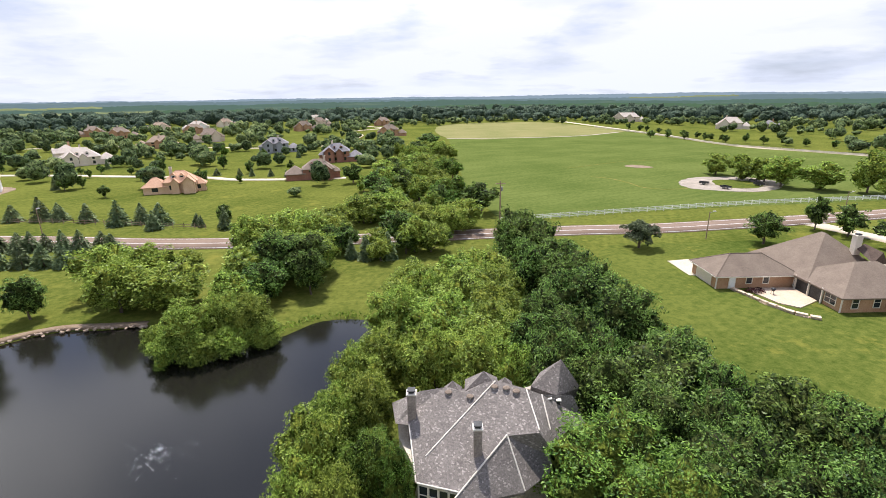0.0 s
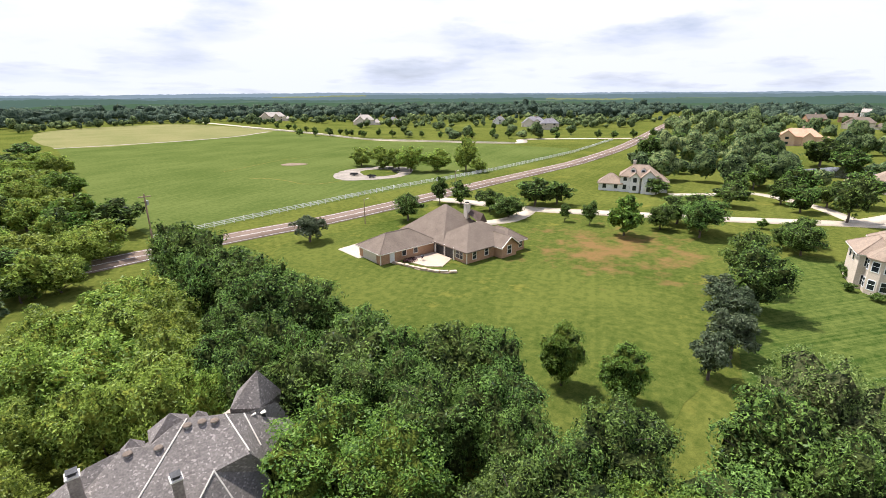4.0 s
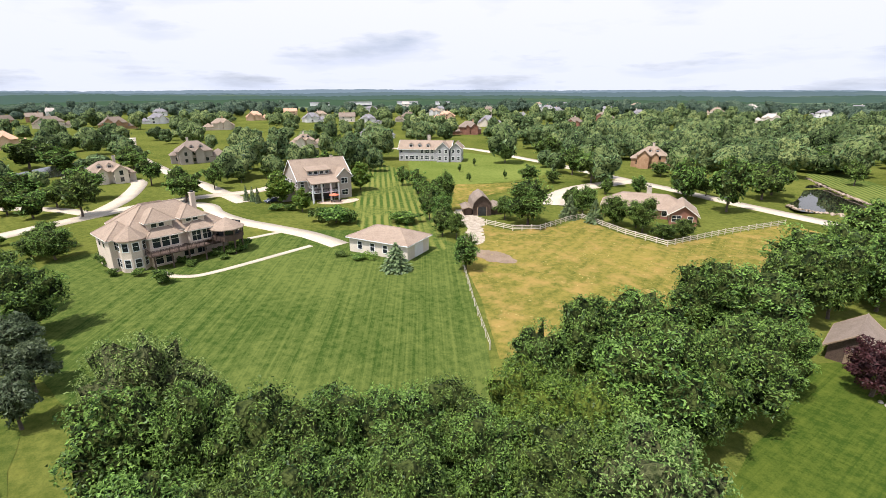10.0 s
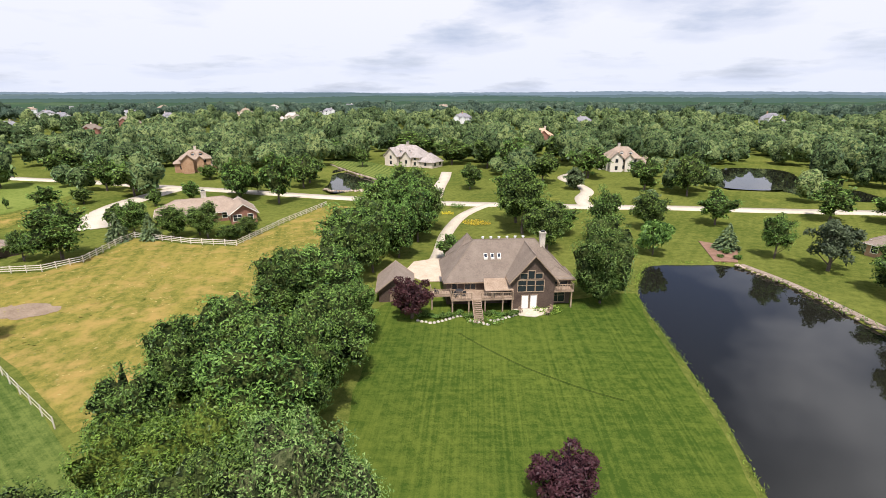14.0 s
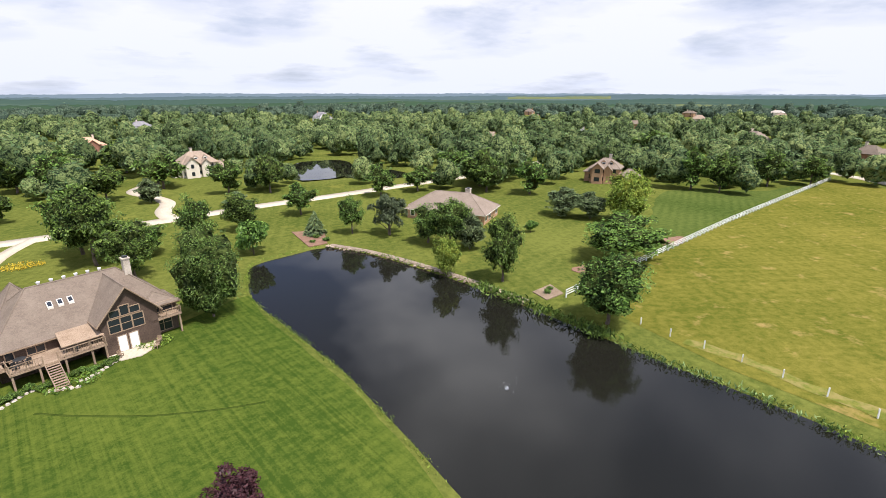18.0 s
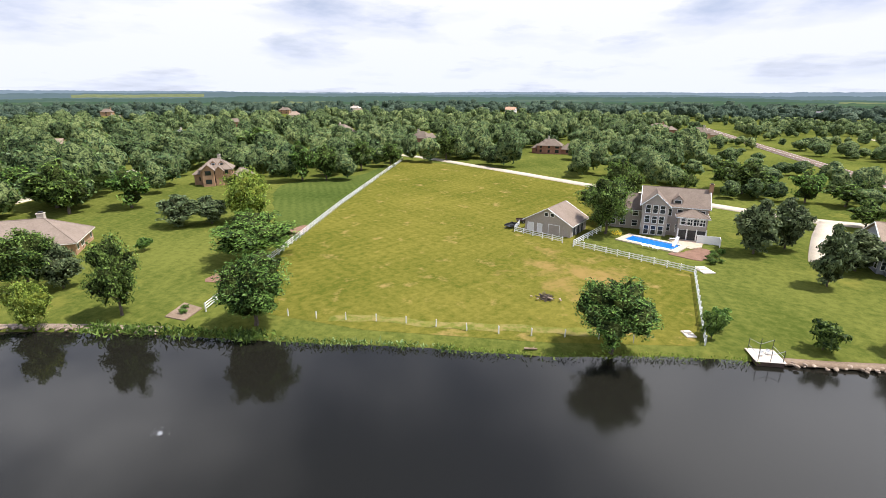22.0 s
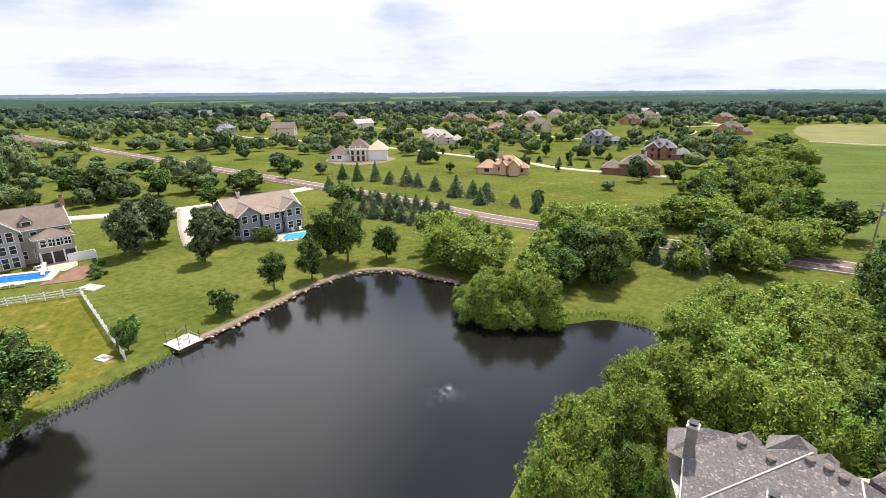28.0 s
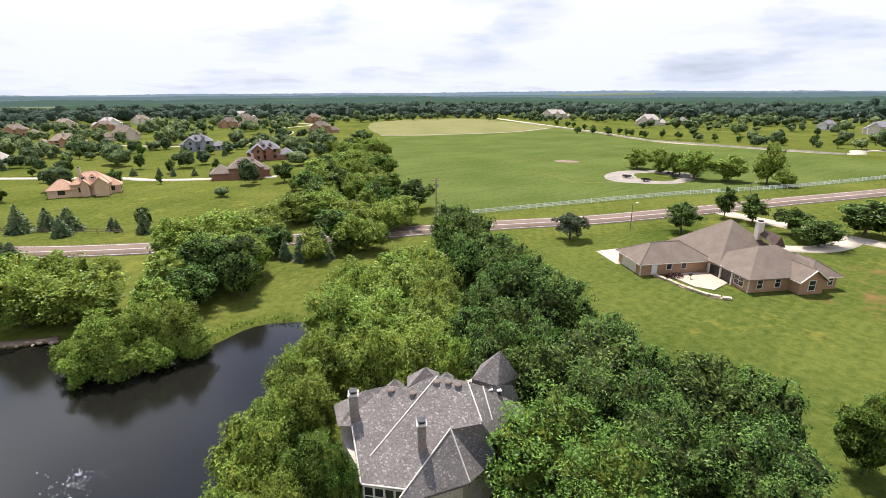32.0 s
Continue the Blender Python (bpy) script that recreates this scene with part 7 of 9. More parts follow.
part("deck", Shape().box(-2.5, -1.2, 2.1, 1, 0.8, 2.3).box(0.4, -3.0, 2.1, 9.6, 0.6, 2.3), M["wood"], h7, "weathered timber deck")
part("balcony", Shape().box(15.2, -1.9, 2.6, 18.9, -0.1, 2.8), M["wood"], h7, "weathered timber balcony")
for px, py in ((-2.3, -1), (0.6, -2.8), (3, -2.8), (5.4, -2.8), (8, -2.8), (9.4, -2.8), (18.6, -1.7), (15.5, -1.7)):
    part("deck_post", Shape().box(px - 0.1, py - 0.1, -0.2, px + 0.1, py + 0.1, 2.3 if px < 14 else 2.7), M["wood"], h7)
rail(h7, [(-2.4, 0.6), (-2.4, -1.1), (0.5, -1.1), (0.5, -2.9), (3.4, -2.9)], 2.3, M["wood"], 1.0, 1.6, 0.25)
rail(h7, [(4.8, -2.9), (9.5, -2.9), (9.5, -1.9)], 2.3, M["wood"], 1.0, 1.6, 0.25)
rail(h7, [(15.3, -1.8), (18.8, -1.8), (18.8, 0)], 2.8, M["wood"], 1.0, 1.6, 0.25)
stair = part("stair", Shape().box(3.5, -3.05, 2.05, 4.7, -2.98, 2.2), M["wood"], h7)
for k in range(11):
    part("step", Shape().box(3.5, -3.0 - 0.27 * (k + 1), 2.2 - 0.19 * (k + 1) - 0.05, 4.7, -3.0 - 0.27 * k, 2.2 - 0.19 * (k + 1)), M["wood"], stair)
for px in (3.42, 4.70):
    part("stringer", Shape().add([(px, -3.0, 2.0), (px, -6.1, -0.1), (px, -6.1, 0.15), (px, -3.0, 2.25), (px + 0.08, -3.0, 2.0), (px + 0.08, -6.1, -0.1), (px + 0.08, -6.1, 0.15), (px + 0.08, -3.0, 2.25)], [(0, 1, 2, 3), (7, 6, 5, 4), (0, 4, 5, 1), (3, 2, 6, 7)]), M["wood"], stair)
part("awning", Shape().add([(5.6, 0.5, 4.2), (9.5, 0.5, 4.2), (9.7, -2.2, 3.3), (5.4, -2.2, 3.3), (5.6, 0.5, 4.1), (9.5, 0.5, 4.1), (9.7, -2.2, 3.2), (5.4, -2.2, 3.2)], [(0, 3, 2, 1), (4, 5, 6, 7), (3, 7, 6, 2), (0, 4, 7, 3), (1, 2, 6, 5)]), M["wood"], h7, "tan canvas awning over the deck")
for k in range(3):
    a, y0, y1 = 5.95 + 1.05 * k, 2.75, 3.35
    z0, z1 = 4.3 + (y0 - 0.1) * 0.98 - 0.35, 4.3 + (y1 - 0.1) * 0.98 - 0.35
    sky_light = part("skylight", Shape().add([(a, y0, z0 + 0.12), (a + 0.56, y0, z0 + 0.12), (a + 0.56, y1, z1 + 0.12), (a, y1, z1 + 0.12), (a, y0, z0 - 0.2), (a + 0.56, y0, z0 - 0.2), (a + 0.56, y1, z1 - 0.2), (a, y1, z1 - 0.2)], [(0, 1, 2, 3), (4, 7, 6, 5), (0, 4, 5, 1), (1, 5, 6, 2), (2, 6, 7, 3), (3, 7, 4, 0)]), M["trim"], h7)
    part("pane", Shape().add([(a + 0.08, y0 + 0.08, z0 + 0.22), (a + 0.48, y0 + 0.08, z0 + 0.22), (a + 0.48, y1 - 0.08, z1 + 0.06), (a + 0.08, y1 - 0.08, z1 + 0.06)], [(0, 1, 2, 3)]), M["glass"], sky_light)
for k in range(6):
    part("roof_vent", Shape().rod((6.2 + 1.3 * k, 6.1, 8.0), (6.2 + 1.3 * k, 6.1, 8.95), 0.16, n=8).rod((6.2 + 1.3 * k, 6.1, 8.95), (6.2 + 1.3 * k, 6.1, 9.1), 0.22, n=8), M["siding_white"], h7)
house("wide low house with brown hipped roof beyond the pond", -68, -101, 125, [(-12, -2, 9, 10, 0, 2.9, "hip", 0.62), (-13, 2, -5, 14, 0, 2.9, "hip", 0.6)], "brick", "roof_brown", "trim", [(2, 6, 4, 7.2, 1.2, "stone")], reach=18, auto=2.8, seed=8)
lot(-147, -118, 120, 12, 10, 2.0, "brick", "roof_brown", "two-storey tan brick house above a stepped garden", 12)
# pool house and tall house
house("grey-beige horse barn with brown gable roof", -112.3, -7.8, 68, [(0, 0, 11.2, 9.5, 0, 3.0, "gable", 0.55, "y")], "stucco_grey", "roof_brown", "white", reach=15, name="barn",
              windows=[(0, "s", 5.2, 4.2, 0.8, 0.7), (0, "s", 6.6, 4.2, 0.8, 0.7)], doors=[(0, "s", 1.4, 0, 1.4, 2.1, "siding_white"), (0, "s", 3.7, 0, 1.1, 2.1, "siding_white"), (0, "s", 7.2, 0, 2.6, 2.3, "stucco_grey"), (0, "e", 2, 0, 1.4, 2.2, "dark_metal"), (0, "e", 4.4, 0, 1.4, 2.2, "dark_metal"), (0, "e", 6.8, 0, 1.4, 2.2, "dark_metal")])
h12 = house("tall three-storey grey-cream house with taupe gables", -116.2, 24.2, 82,
            [(-6, 0, 7.4, 11, 0, 7.0, "gable", 0.55, "x"), (-6, -1.6, -0.6, 6, 0, 7.3, "gable", 0.88, "y"), (1.5, -3.0, 7.2, 2, 0, 5.4, "hip", 0.42, "x"), (-14, 3, -6, 11, 0, 5.0, "gable", 0.7, "x")], "stucco_grey", "roof_taupe", "white",
            [(7.9, 5, 0, 11.2, 0.8, "brick")], reach=17, auto=2.1, seed=9,
            windows=[(1, "s", 1.2 + 1.5 * k, z, 0.95, tall) for k in range(3) for z, tall in ((0.3, 1.9), (2.9, 1.5), (5.2, 1.7))] + [(2, "s", 1.1 + 1.25 * k, 3.4, 0.95, 1.3) for k in range(4)])
# dark panel in place of a shaded porch; the wall behind is closed
part("porch_opening", Shape().box(1.9, -3.1, 0.1, 7.2, -2.9, 2.3), M["dark_metal"], h12)
for px in (1.7, 3.5, 5.4, 7.3):
    part("column", Shape().box(px - 0.12, -3.3, -0.1, px + 0.12, -3.05, 2.6), M["white"], h12)
for px in (1.2,):
    gable_dormer(h12, px, 0.7, 6.9, 2.0, 1.2, 2.8, "stucco_grey", "roof_taupe")
house("long blue-grey house with tan roof and poolside terrace", -97.0, 64.5, 80,
            [(-8.6, 0, 7.6, 10, 0, 5.6, "gable", 0.58, "x"), (-7.6, -2, -3.0, 6, 0, 5.8, "gable", 0.75, "y"), (-2.2, -1.4, 2.4, 6, 0, 5.4, "hip", 0.4, "y"), (3.0, -2.2, 7.2, 6, 0, 5.8, "gable", 0.75, "y")], "siding_blue", "roof_tan", "white",
            [(-4.5, 5.0, 6, 9.4, 0.6, "siding_cream")], reach=20, auto=1.9, seed=10)

# estate houses further off: place, turn, width, depth, storeys, wall, roof, words
ESTATE = [
    (-51, 197, 15, 14, 11, 1.6, "red_brick", "roof_brown", "dark brick house with a brown hipped roof"),
    (-55, 252, 10, 15, 12, 2, "red_brick", "roof_slate", "dark red-brick house with steep slate gables"),
    (-93, 171, 20, 12, 10, 1.5, "orange_stucco", "roof_orange", "orange stucco villa with clay-tile roof"),
    (-102, 300, 15, 17, 12, 2, "siding_blue", "roof_slate", "pale grey house with steep slate roofs"),
    (-185, 250, 35, 19, 14, 1.6, "siding_cream", "roof_pale", "cream house with a big pale hipped roof"),
    (-193, 337, 25, 19, 13, 1.6, "brick", "roof_tan", "long tan brick house among small trees"),
    (-180, 384, 25, 17, 13, 2, "stucco_tan", "roof_brown", "tan house with brown gabled roofs"),
    (-280, 430, 30, 18, 13, 2, "brick", "roof_brown", "distant brown house on a green lot"),
    (-320, 455, 30, 16, 12, 2, "brick", "roof_brown", "distant brown house beside young trees"),
    (-265, 539, 20, 20, 14, 2, "siding_white", "roof_pale", "distant white house with pale roof"),
    (-70, 575, 5, 18, 13, 2, "brick", "roof_brown", "distant brick house on a rise"),
    (-46, 420, 5, 18, 13, 2, "brick", "roof_taupe", "brown house beside a curving lane"),
    (-144, 580, 12, 18, 13, 2, "stucco_tan", "roof_brown", "distant tan house by woods"),
    (217, 600, -20, 34, 15, 2, "stucco_tan", "roof_pale", "very long pale mansion on a rise"),
    (260, 456, -30, 22, 14, 2, "siding_cream", "roof_pale", "large cream house with many gables"),
    (289, 447, -30, 12, 11, 1.6, "siding_cream", "roof_slate", "cream outbuilding beside a large house"),
    (372, 372, -45, 12, 10, 1.6, "siding_white", "roof_slate", "small white house before woods"),
    (366, 320, -45, 22, 14, 2, "siding_cream", "roof_slate", "wide cream house with grey roofs"),
    (149, 84, -60, 14, 10, 1.9, "siding_white", "roof_tan", "white house with tan roof and gabled dormers"),
    (206, 30, -75, 14, 11, 1.6, "siding_cream", "roof_tan", "cream house with wide garage and tan roof"),
    (352, 100, -70, 26, 15, 2, "orange_stucco", "roof_orange", "large orange villa with clay-tile roof"),
    (540, 112, -80, 24, 14, 2, "siding_cream", "roof_taupe", "distant cream house among green trees"),
    (500, 60, -80, 22, 13, 2, "brick", "roof_taupe", "distant taupe-roofed brick house"),
    (566, 32, -80, 18, 13, 2, "siding_white", "roof_slate", "distant white house among green trees"),
    (452, -20, -85, 17, 12, 2, "stucco_tan", "roof_tan", "tan house on a green slope"),
    (249, 2, -85, 17, 13, 2, "stucco_grey", "roof_brown", "grey-brown house with broad hipped roof"),
    (284, -54, -95, 12, 10, 1.8, "siding_cream", "roof_tan", "cream gabled house among green trees"),
    (322, -108, -100, 16, 12, 2, "siding_white", "roof_slate", "pale grey house with steep roof"),
    (323, -181, -110, 16, 12, 2, "red_brick", "roof_brown", "red brick house amid trees"),
    (520, -108, -95, 17, 12, 2, "siding_white", "roof_slate", "white house with grey roof"),
    (580, -60, -95, 17, 12, 2, "orange_stucco", "roof_orange", "distant orange-roofed stucco house"),
    (433, -306, -120, 16, 12, 2, "siding_white", "roof_slate", "white house above treetops"),
    (406, -391, -130, 16, 12, 2, "red_brick", "roof_brown", "distant brick house deep in woods"),
    (333, -290, -130, 16, 12, 2, "red_brick", "roof_taupe", "brick house among trees"),
    (68, -208.8, 162, 22, 13, 1.6, "stucco_tan", "roof_cedar", "large tan brick house with weathered cedar roof"),
    (104, -505, 170, 18, 13, 2.4, "siding_white", "roof_slate", "tall white house above woods"),
    (18, -342, 180, 17, 12, 1.6, "red_brick", "roof_orange", "low house with reddish roof in woods"),
    (-23, -216, 190, 16, 12, 2, "siding_cream", "roof_tan", "cream house with tan roof beyond a lane"),
    (-199, -570, 200, 20, 13, 2.4, "siding_white", "roof_slate", "tall white house far in woods"),
    (-262, -232, 230, 13, 11, 2, "siding_white", "roof_slate", "white house half hidden by trees"),
    (-209, -270, 220, 17, 12, 1.6, "brick", "roof_tan", "tan-roofed house in trees"),
    (-389, -293, 235, 18, 12, 2, "red_brick", "roof_taupe", "brick house amid treetops"),
    (-409, -440, 230, 18, 12, 2, "brick", "roof_taupe", "taupe-roofed house far off"),
    (-340, -160, 245, 16, 11, 1.8, "siding_cream", "roof_brown", "cream house behind trees"),
    (-295, -86, 255, 14, 11, 1.6, "red_brick", "roof_taupe", "low brick house by the lane"),
    (-270, -8, 265, 15, 11, 1.6, "red_brick", "roof_taupe", "low red-brown house under trees"),
    (-390, 90, 285, 18, 11, 1.4, "brick", "roof_taupe", "low house beside the road"),
    (-435, 72, 280, 16, 11, 1.6, "red_brick", "roof_brown", "red-roofed house in trees"),
    (-201, 262, 318, 14, 12, 2, "siding_cream", "roof_pale", "pale stone house with steep hips"),
    (-375, 220, 300, 16, 12, 1.8, "siding_blue", "roof_slate", "grey house behind young trees"),
    (-510, 352, 305, 20, 13, 2, "siding_cream", "roof_tan", "distant cream house among green trees"),
    (578, -130, -100, 17, 12, 2, "siding_cream", "roof_tan", "far cream house with tan roof"),
    (464, -150, -100, 16, 12, 2, "siding_white", "roof_slate", "white house with grey roof among trees"),
    (484, -200, -105, 17, 12, 2, "stucco_tan", "roof_taupe", "tan house with taupe roof among trees"),
    (430, -470, -135, 17, 12, 2, "siding_white", "roof_slate", "white house far among woods"),
    (429, -608, -145, 18, 12, 2, "siding_cream", "roof_tan", "cream house far among woods"),
    (299, -506, -150, 18, 12, 2, "siding_cream", "roof_pale", "pale house far among woods"),
    (330, -660, -150, 20, 12, 2, "siding_white", "roof_slate", "tall white house far among woods"),
    (591, -280, -115, 18, 12, 2, "siding_white", "roof_tan", "white house with tan roof in woods"),
    (615, -377, -120, 18, 12, 2, "stucco_tan", "roof_brown", "far tan house in green woods"),
    (640, -500, -125, 20, 12, 2, "siding_white", "roof_slate", "far white house in green woods"),
    (660, -322, -115, 18, 12, 2, "siding_cream", "roof_slate", "far cream house in green woods"),
    (506, -255, -115, 17, 12, 2, "orange_stucco", "roof_orange", "far pale orange house in woods"),
    (543, -440, -125, 18, 12, 2, "siding_white", "roof_slate", "far white house above green trees"),
    (384, -235, -118, 16, 12, 2, "siding_cream", "roof_slate", "cream house with slate roof in trees"),
    (-257, 590, 15, 18, 12, 2, "siding_cream", "roof_tan", "far cream house beyond the lane"),
    (-140, 500, 10, 18, 13, 2, "brick", "roof_taupe", "brown house on the far lane"),
    (-176, 690, 10, 24, 13, 2, "siding_white", "roof_pale", "far pale house before woods"),
    (-240, 480, 20, 18, 12, 2, "brick", "roof_brown", "brown house on a green lot"),
    (-300, 528, 25, 18, 12, 2, "stucco_tan", "roof_tan", "tan house on a green lot"),
]
unfinished = house("unfinished white house with bare plywood roof", -172, 168, 40,
                   [(-14, -4, -5, 6, 0, 3.6, "hip", 0.75), (-5, -3, 4, 8, 0, 6.4, "hip", 0.85), (4, -4, 13, 7, 0, 5.4, "none", 0.8, "y"), (-3.5, -5.5, 3.0, -3, 0, 5.6, "none", 0.5)], "white", "roof_taupe", "white", reach=22, auto=2.8, seed=77)
part("roof", roof_shape(4, -4, 13, 7, 5.4, 0.85, "hip")[0], M["plywood"], unfinished, "bare tan plywood roof")
for pz in (2.7, 5.5):
    part("balcony", Shape().box(-4.2, -6.6, pz, 3.6, -4.2, pz + 0.2), M["plywood"], unfinished)
for px in (-4, -1.4, 1.0):
    part("post", Shape().box(px - 0.15, -6.5, -0.2, px + 0.15, -6.2, 7.2), M["white"], unfinished)
    # dark panels on the wall stand for shade inside the unglazed openings
    part("opening", Shape().box(px + 0.3, -5.6, 0.2, px + 1.5, -5.4, 2.4), M["dark_metal"], unfinished)
    part("opening", Shape().box(px + 0.3, -5.6, 3.1, px + 1.5, -5.4, 5.0), M["dark_metal"], unfinished)
for k, (x, y, turn, w, d, st, wall, roof, words) in enumerate(ESTATE):
    lot(x, y, turn, w, d, st, wall, roof, words, 40 + k, wing=w > 11)
FAR_HOUSES = [
    (509, -142, "siding_cream", "roof_brown"), (539, -527, "siding_white", "roof_slate"), (679, -734, "red_brick", "roof_tan"), (771, -637, "siding_white", "roof_slate"),
    (799, -601, "siding_white", "roof_tan"), (926, -377, "siding_cream", "roof_pale"), (721, -238, "siding_white", "roof_slate"), (499, -789, "siding_white", "roof_pale"),
    (410, -912, "siding_white", "roof_slate"), (225, -912, "siding_cream", "roof_tan"), (-14, -492, "siding_white", "roof_slate"), (900, -106, "siding_white", "roof_slate"),
    (666, -112, "orange_stucco", "roof_orange"), (347, 286, "stone", "roof_slate"), (582, 156, "brick", "roof_taupe"), (645, 145, "brick", "roof_brown"),
    (806, 163, "siding_white", "roof_pale"), (732, 37, "siding_white", "roof_slate"), (-663, -402, "brick", "roof_taupe"), (-524, -306, "stucco_tan", "roof_tan"),
    (-632, -273, "siding_cream", "roof_tan"), (-780, -86, "siding_white", "roof_orange"), (-787, -133, "siding_white", "roof_slate"), (-720, 306, "siding_white", "roof_slate"),
    (-656, 359, "siding_white", "roof_slate"), (-325, 238, "stucco_tan", "roof_brown"), (-437, 399, "brick", "roof_taupe"), (-316, 314, "siding_cream", "roof_pale"),
    (-784, -345, "siding_cream", "roof_pale"), (-527, -576, "brick", "roof_taupe"),
]
TINTS = {"siding_cream": "cream", "siding_white": "white", "red_brick": "red-brick", "brick": "tan-brick", "stucco_tan": "tan", "orange_stucco": "orange", "stone": "pale stone"}
far_rng = random.Random(12)
for x, y, wall, roof in FAR_HOUSES:
    lot(x, y, -math.degrees(math.atan2(x, y)) + far_rng.uniform(-35, 35), far_rng.uniform(15, 21), 12, 2, wall, roof, "far two-storey %s house among treetops" % TINTS[wall], far_rng.randrange(999), wing=False, kind=far_rng.choice(("hip", "gable")))
for k, (x, y, turn, long) in enumerate(((985, -222, -102, 36), (1000, -307, -107, 48), (985, -405, -112, 44), (950, -470, -116, 30))):
    hall = thing("warehouse", "long far white flat-roofed hall on the horizon", "warehouse", pose(x, y, 2.5, 0, 0, turn), group="far halls")
    part("wall", Shape().box(-long / 2, -15, 0, long / 2, 15, 5.6), M["siding_white"], hall)
    part("roof", Shape().box(-long / 2 - 0.5, -15.5, 5.6, long / 2 + 0.5, 15.5, 6.1), M["roof_slate"], hall)
    HOUSE_SPOTS.append((x, y, 70))
woods()


# ---- the shingled house under the camera ----
h0 = thing("house", "steep grey-shingled stone house with turret and chimneys", "house")
HOUSE_SPOTS.append((3, 32, 12))
part("wall", Shape().prism([(-2.0, 28.0), (0.8, 27.1), (4.6, 27.6), (7.2, 30.0), (10.2, 33.2), (11.0, 36.0), (8, 38), (3, 38.6), (-4.4, 36.8), (-3.9, 32.6)], -0.3, 5.15), M["stone"], h0)
part("wall", Shape().prism([(5.6, 30.4), (7.2, 31.4), (9.9, 33.9), (10.7, 35.7), (8, 37.2), (5, 35.8)], 5.1, 6.9), M["stone"], h0)
part("wall", Shape().prism([(0.6, 26.4), (4.9, 27.4), (5.2, 28.6), (1.4, 27.8)], -0.3, 4.75), M["stone"], h0)
# front slope with its light left faces, and the slopes behind
part("roof", Shape().add(
    [(-0.15, 34.17, 8.61), (1.46, 33.39, 8.62), (2.49, 32.94, 8.66), (3.89, 33.81, 9.4), (6.09, 32.69, 9.4), (6.59, 29.35, 7.95), (4.31, 29.59, 7.51), (0.76, 26.68, 5.3), (-2.25, 27.78, 5.1), (-2.91, 31.8, 6.84),
     (-2.12, 34.15, 8.3), (-4.09, 32.46, 6.5), (2.99, 33.74, 9.3), (-4.9, 37.2, 5.1), (3.2, 39.0, 5.1), (8.2, 38.4, 5.3), (1.3, 34.2, 8.1)],
    [(0, 9, 8, 7, 6, 5, 4, 3, 2, 1), (0, 10, 11, 9), (2, 3, 12), (1, 2, 12, 16), (10, 13, 11), (10, 0, 14, 13), (0, 1, 16), (0, 16, 14), (16, 12, 14), (12, 3, 14), (3, 4, 15, 14)]), M["roof_grey"], h0)
part("roof", Shape().add([(6.09, 32.69, 9.38), (6.59, 29.35, 7.93), (7.46, 33.21, 8.5), (7.75, 30.78, 6.9), (10.9, 33.4, 6.2), (10.13, 33.95, 7.9), (8.4, 29.4, 5.3), (11.3, 32.6, 5.4), (4.31, 29.59, 7.5), (5.35, 27.15, 4.8)], [(0, 1, 3, 2), (2, 3, 4, 5), (3, 6, 7, 4), (1, 6, 3), (8, 9, 6, 1)]), M["roof_grey"], h0)
turret = part("turret", Shape().add([(9.44, 35.64, 10.2), (6.91, 34.99, 8.1), (8.82, 33.69, 8.05), (11.19, 35.46, 7.6), (10.6, 37.4, 7.6), (8.2, 37.6, 7.8), (8.82, 33.69, 7.0), (6.91, 34.99, 7.0), (11.19, 35.46, 7.0)], [(0, 1, 2), (0, 2, 3), (0, 3, 4), (0, 4, 5), (0, 5, 1), (1, 7, 6, 2), (2, 6, 8, 3)]), M["roof_grey"], h0, "steep grey-shingled turret roof")
part("wall", Shape().prism([(7.1, 35.0), (8.82, 33.9), (11.0, 35.5), (10.4, 37.2), (8.2, 37.4)], 4, 7.7), M["stone"], h0)
part("roof", Shape().add([(4.31, 29.59, 7.58), (-0.08, 25.79, 4.8), (5.35, 27.15, 4.8), (6.9, 29.2, 5.9), (0.9, 27.2, 4.8), (-0.08, 25.79, 4.6), (5.35, 27.15, 4.6)], [(0, 1, 2), (0, 4, 1), (1, 5, 6, 2)]), M["roof_grey"], h0)
for tip, ring in (((3.06, 35.49, 9.25), ((1.4, 34.4, 8.0), (4.3, 34.9, 8.0), (4.4, 37.5, 7.4), (1.6, 37.2, 7.4))), ((4.76, 35.02, 8.95), ((4.2, 34.5, 8.3), (5.4, 34.4, 8.3), (5.5, 36.2, 7.8), (4.3, 36.2, 7.8))), ((0.48, 35.06, 8.65), ((-0.3, 34.6, 7.9), (1.1, 34.4, 7.9), (1.3, 36.2, 7.3), (-0.2, 36.3, 7.3)))):
    part("gable", Shape().add([tip] + list(ring), [(0, 1, 2), (0, 2, 3), (0, 3, 4), (0, 4, 1)]), M["roof_grey"], h0)
for a, b in (((3.85, 33.78, 9.42), (-1.61, 29.35, 6.02)), ((4.31, 29.59, 7.62), (-0.05, 25.85, 4.85)), ((4.31, 29.59, 7.62), (5.33, 27.2, 4.85)), ((6.12, 32.6, 9.40), (6.62, 29.5, 8.05)), ((7.46, 33.21, 8.53), (7.75, 30.9, 7.0)), ((-2.95, 31.8, 6.86), (-2.27, 27.78, 5.12)), ((-2.2, 27.75, 5.1), (0.7, 26.7, 5.28))):
    part("hip_cap", Shape().rod(a, b, 0.058, n=6), M["trim"], h0, "pale metal hip cap")
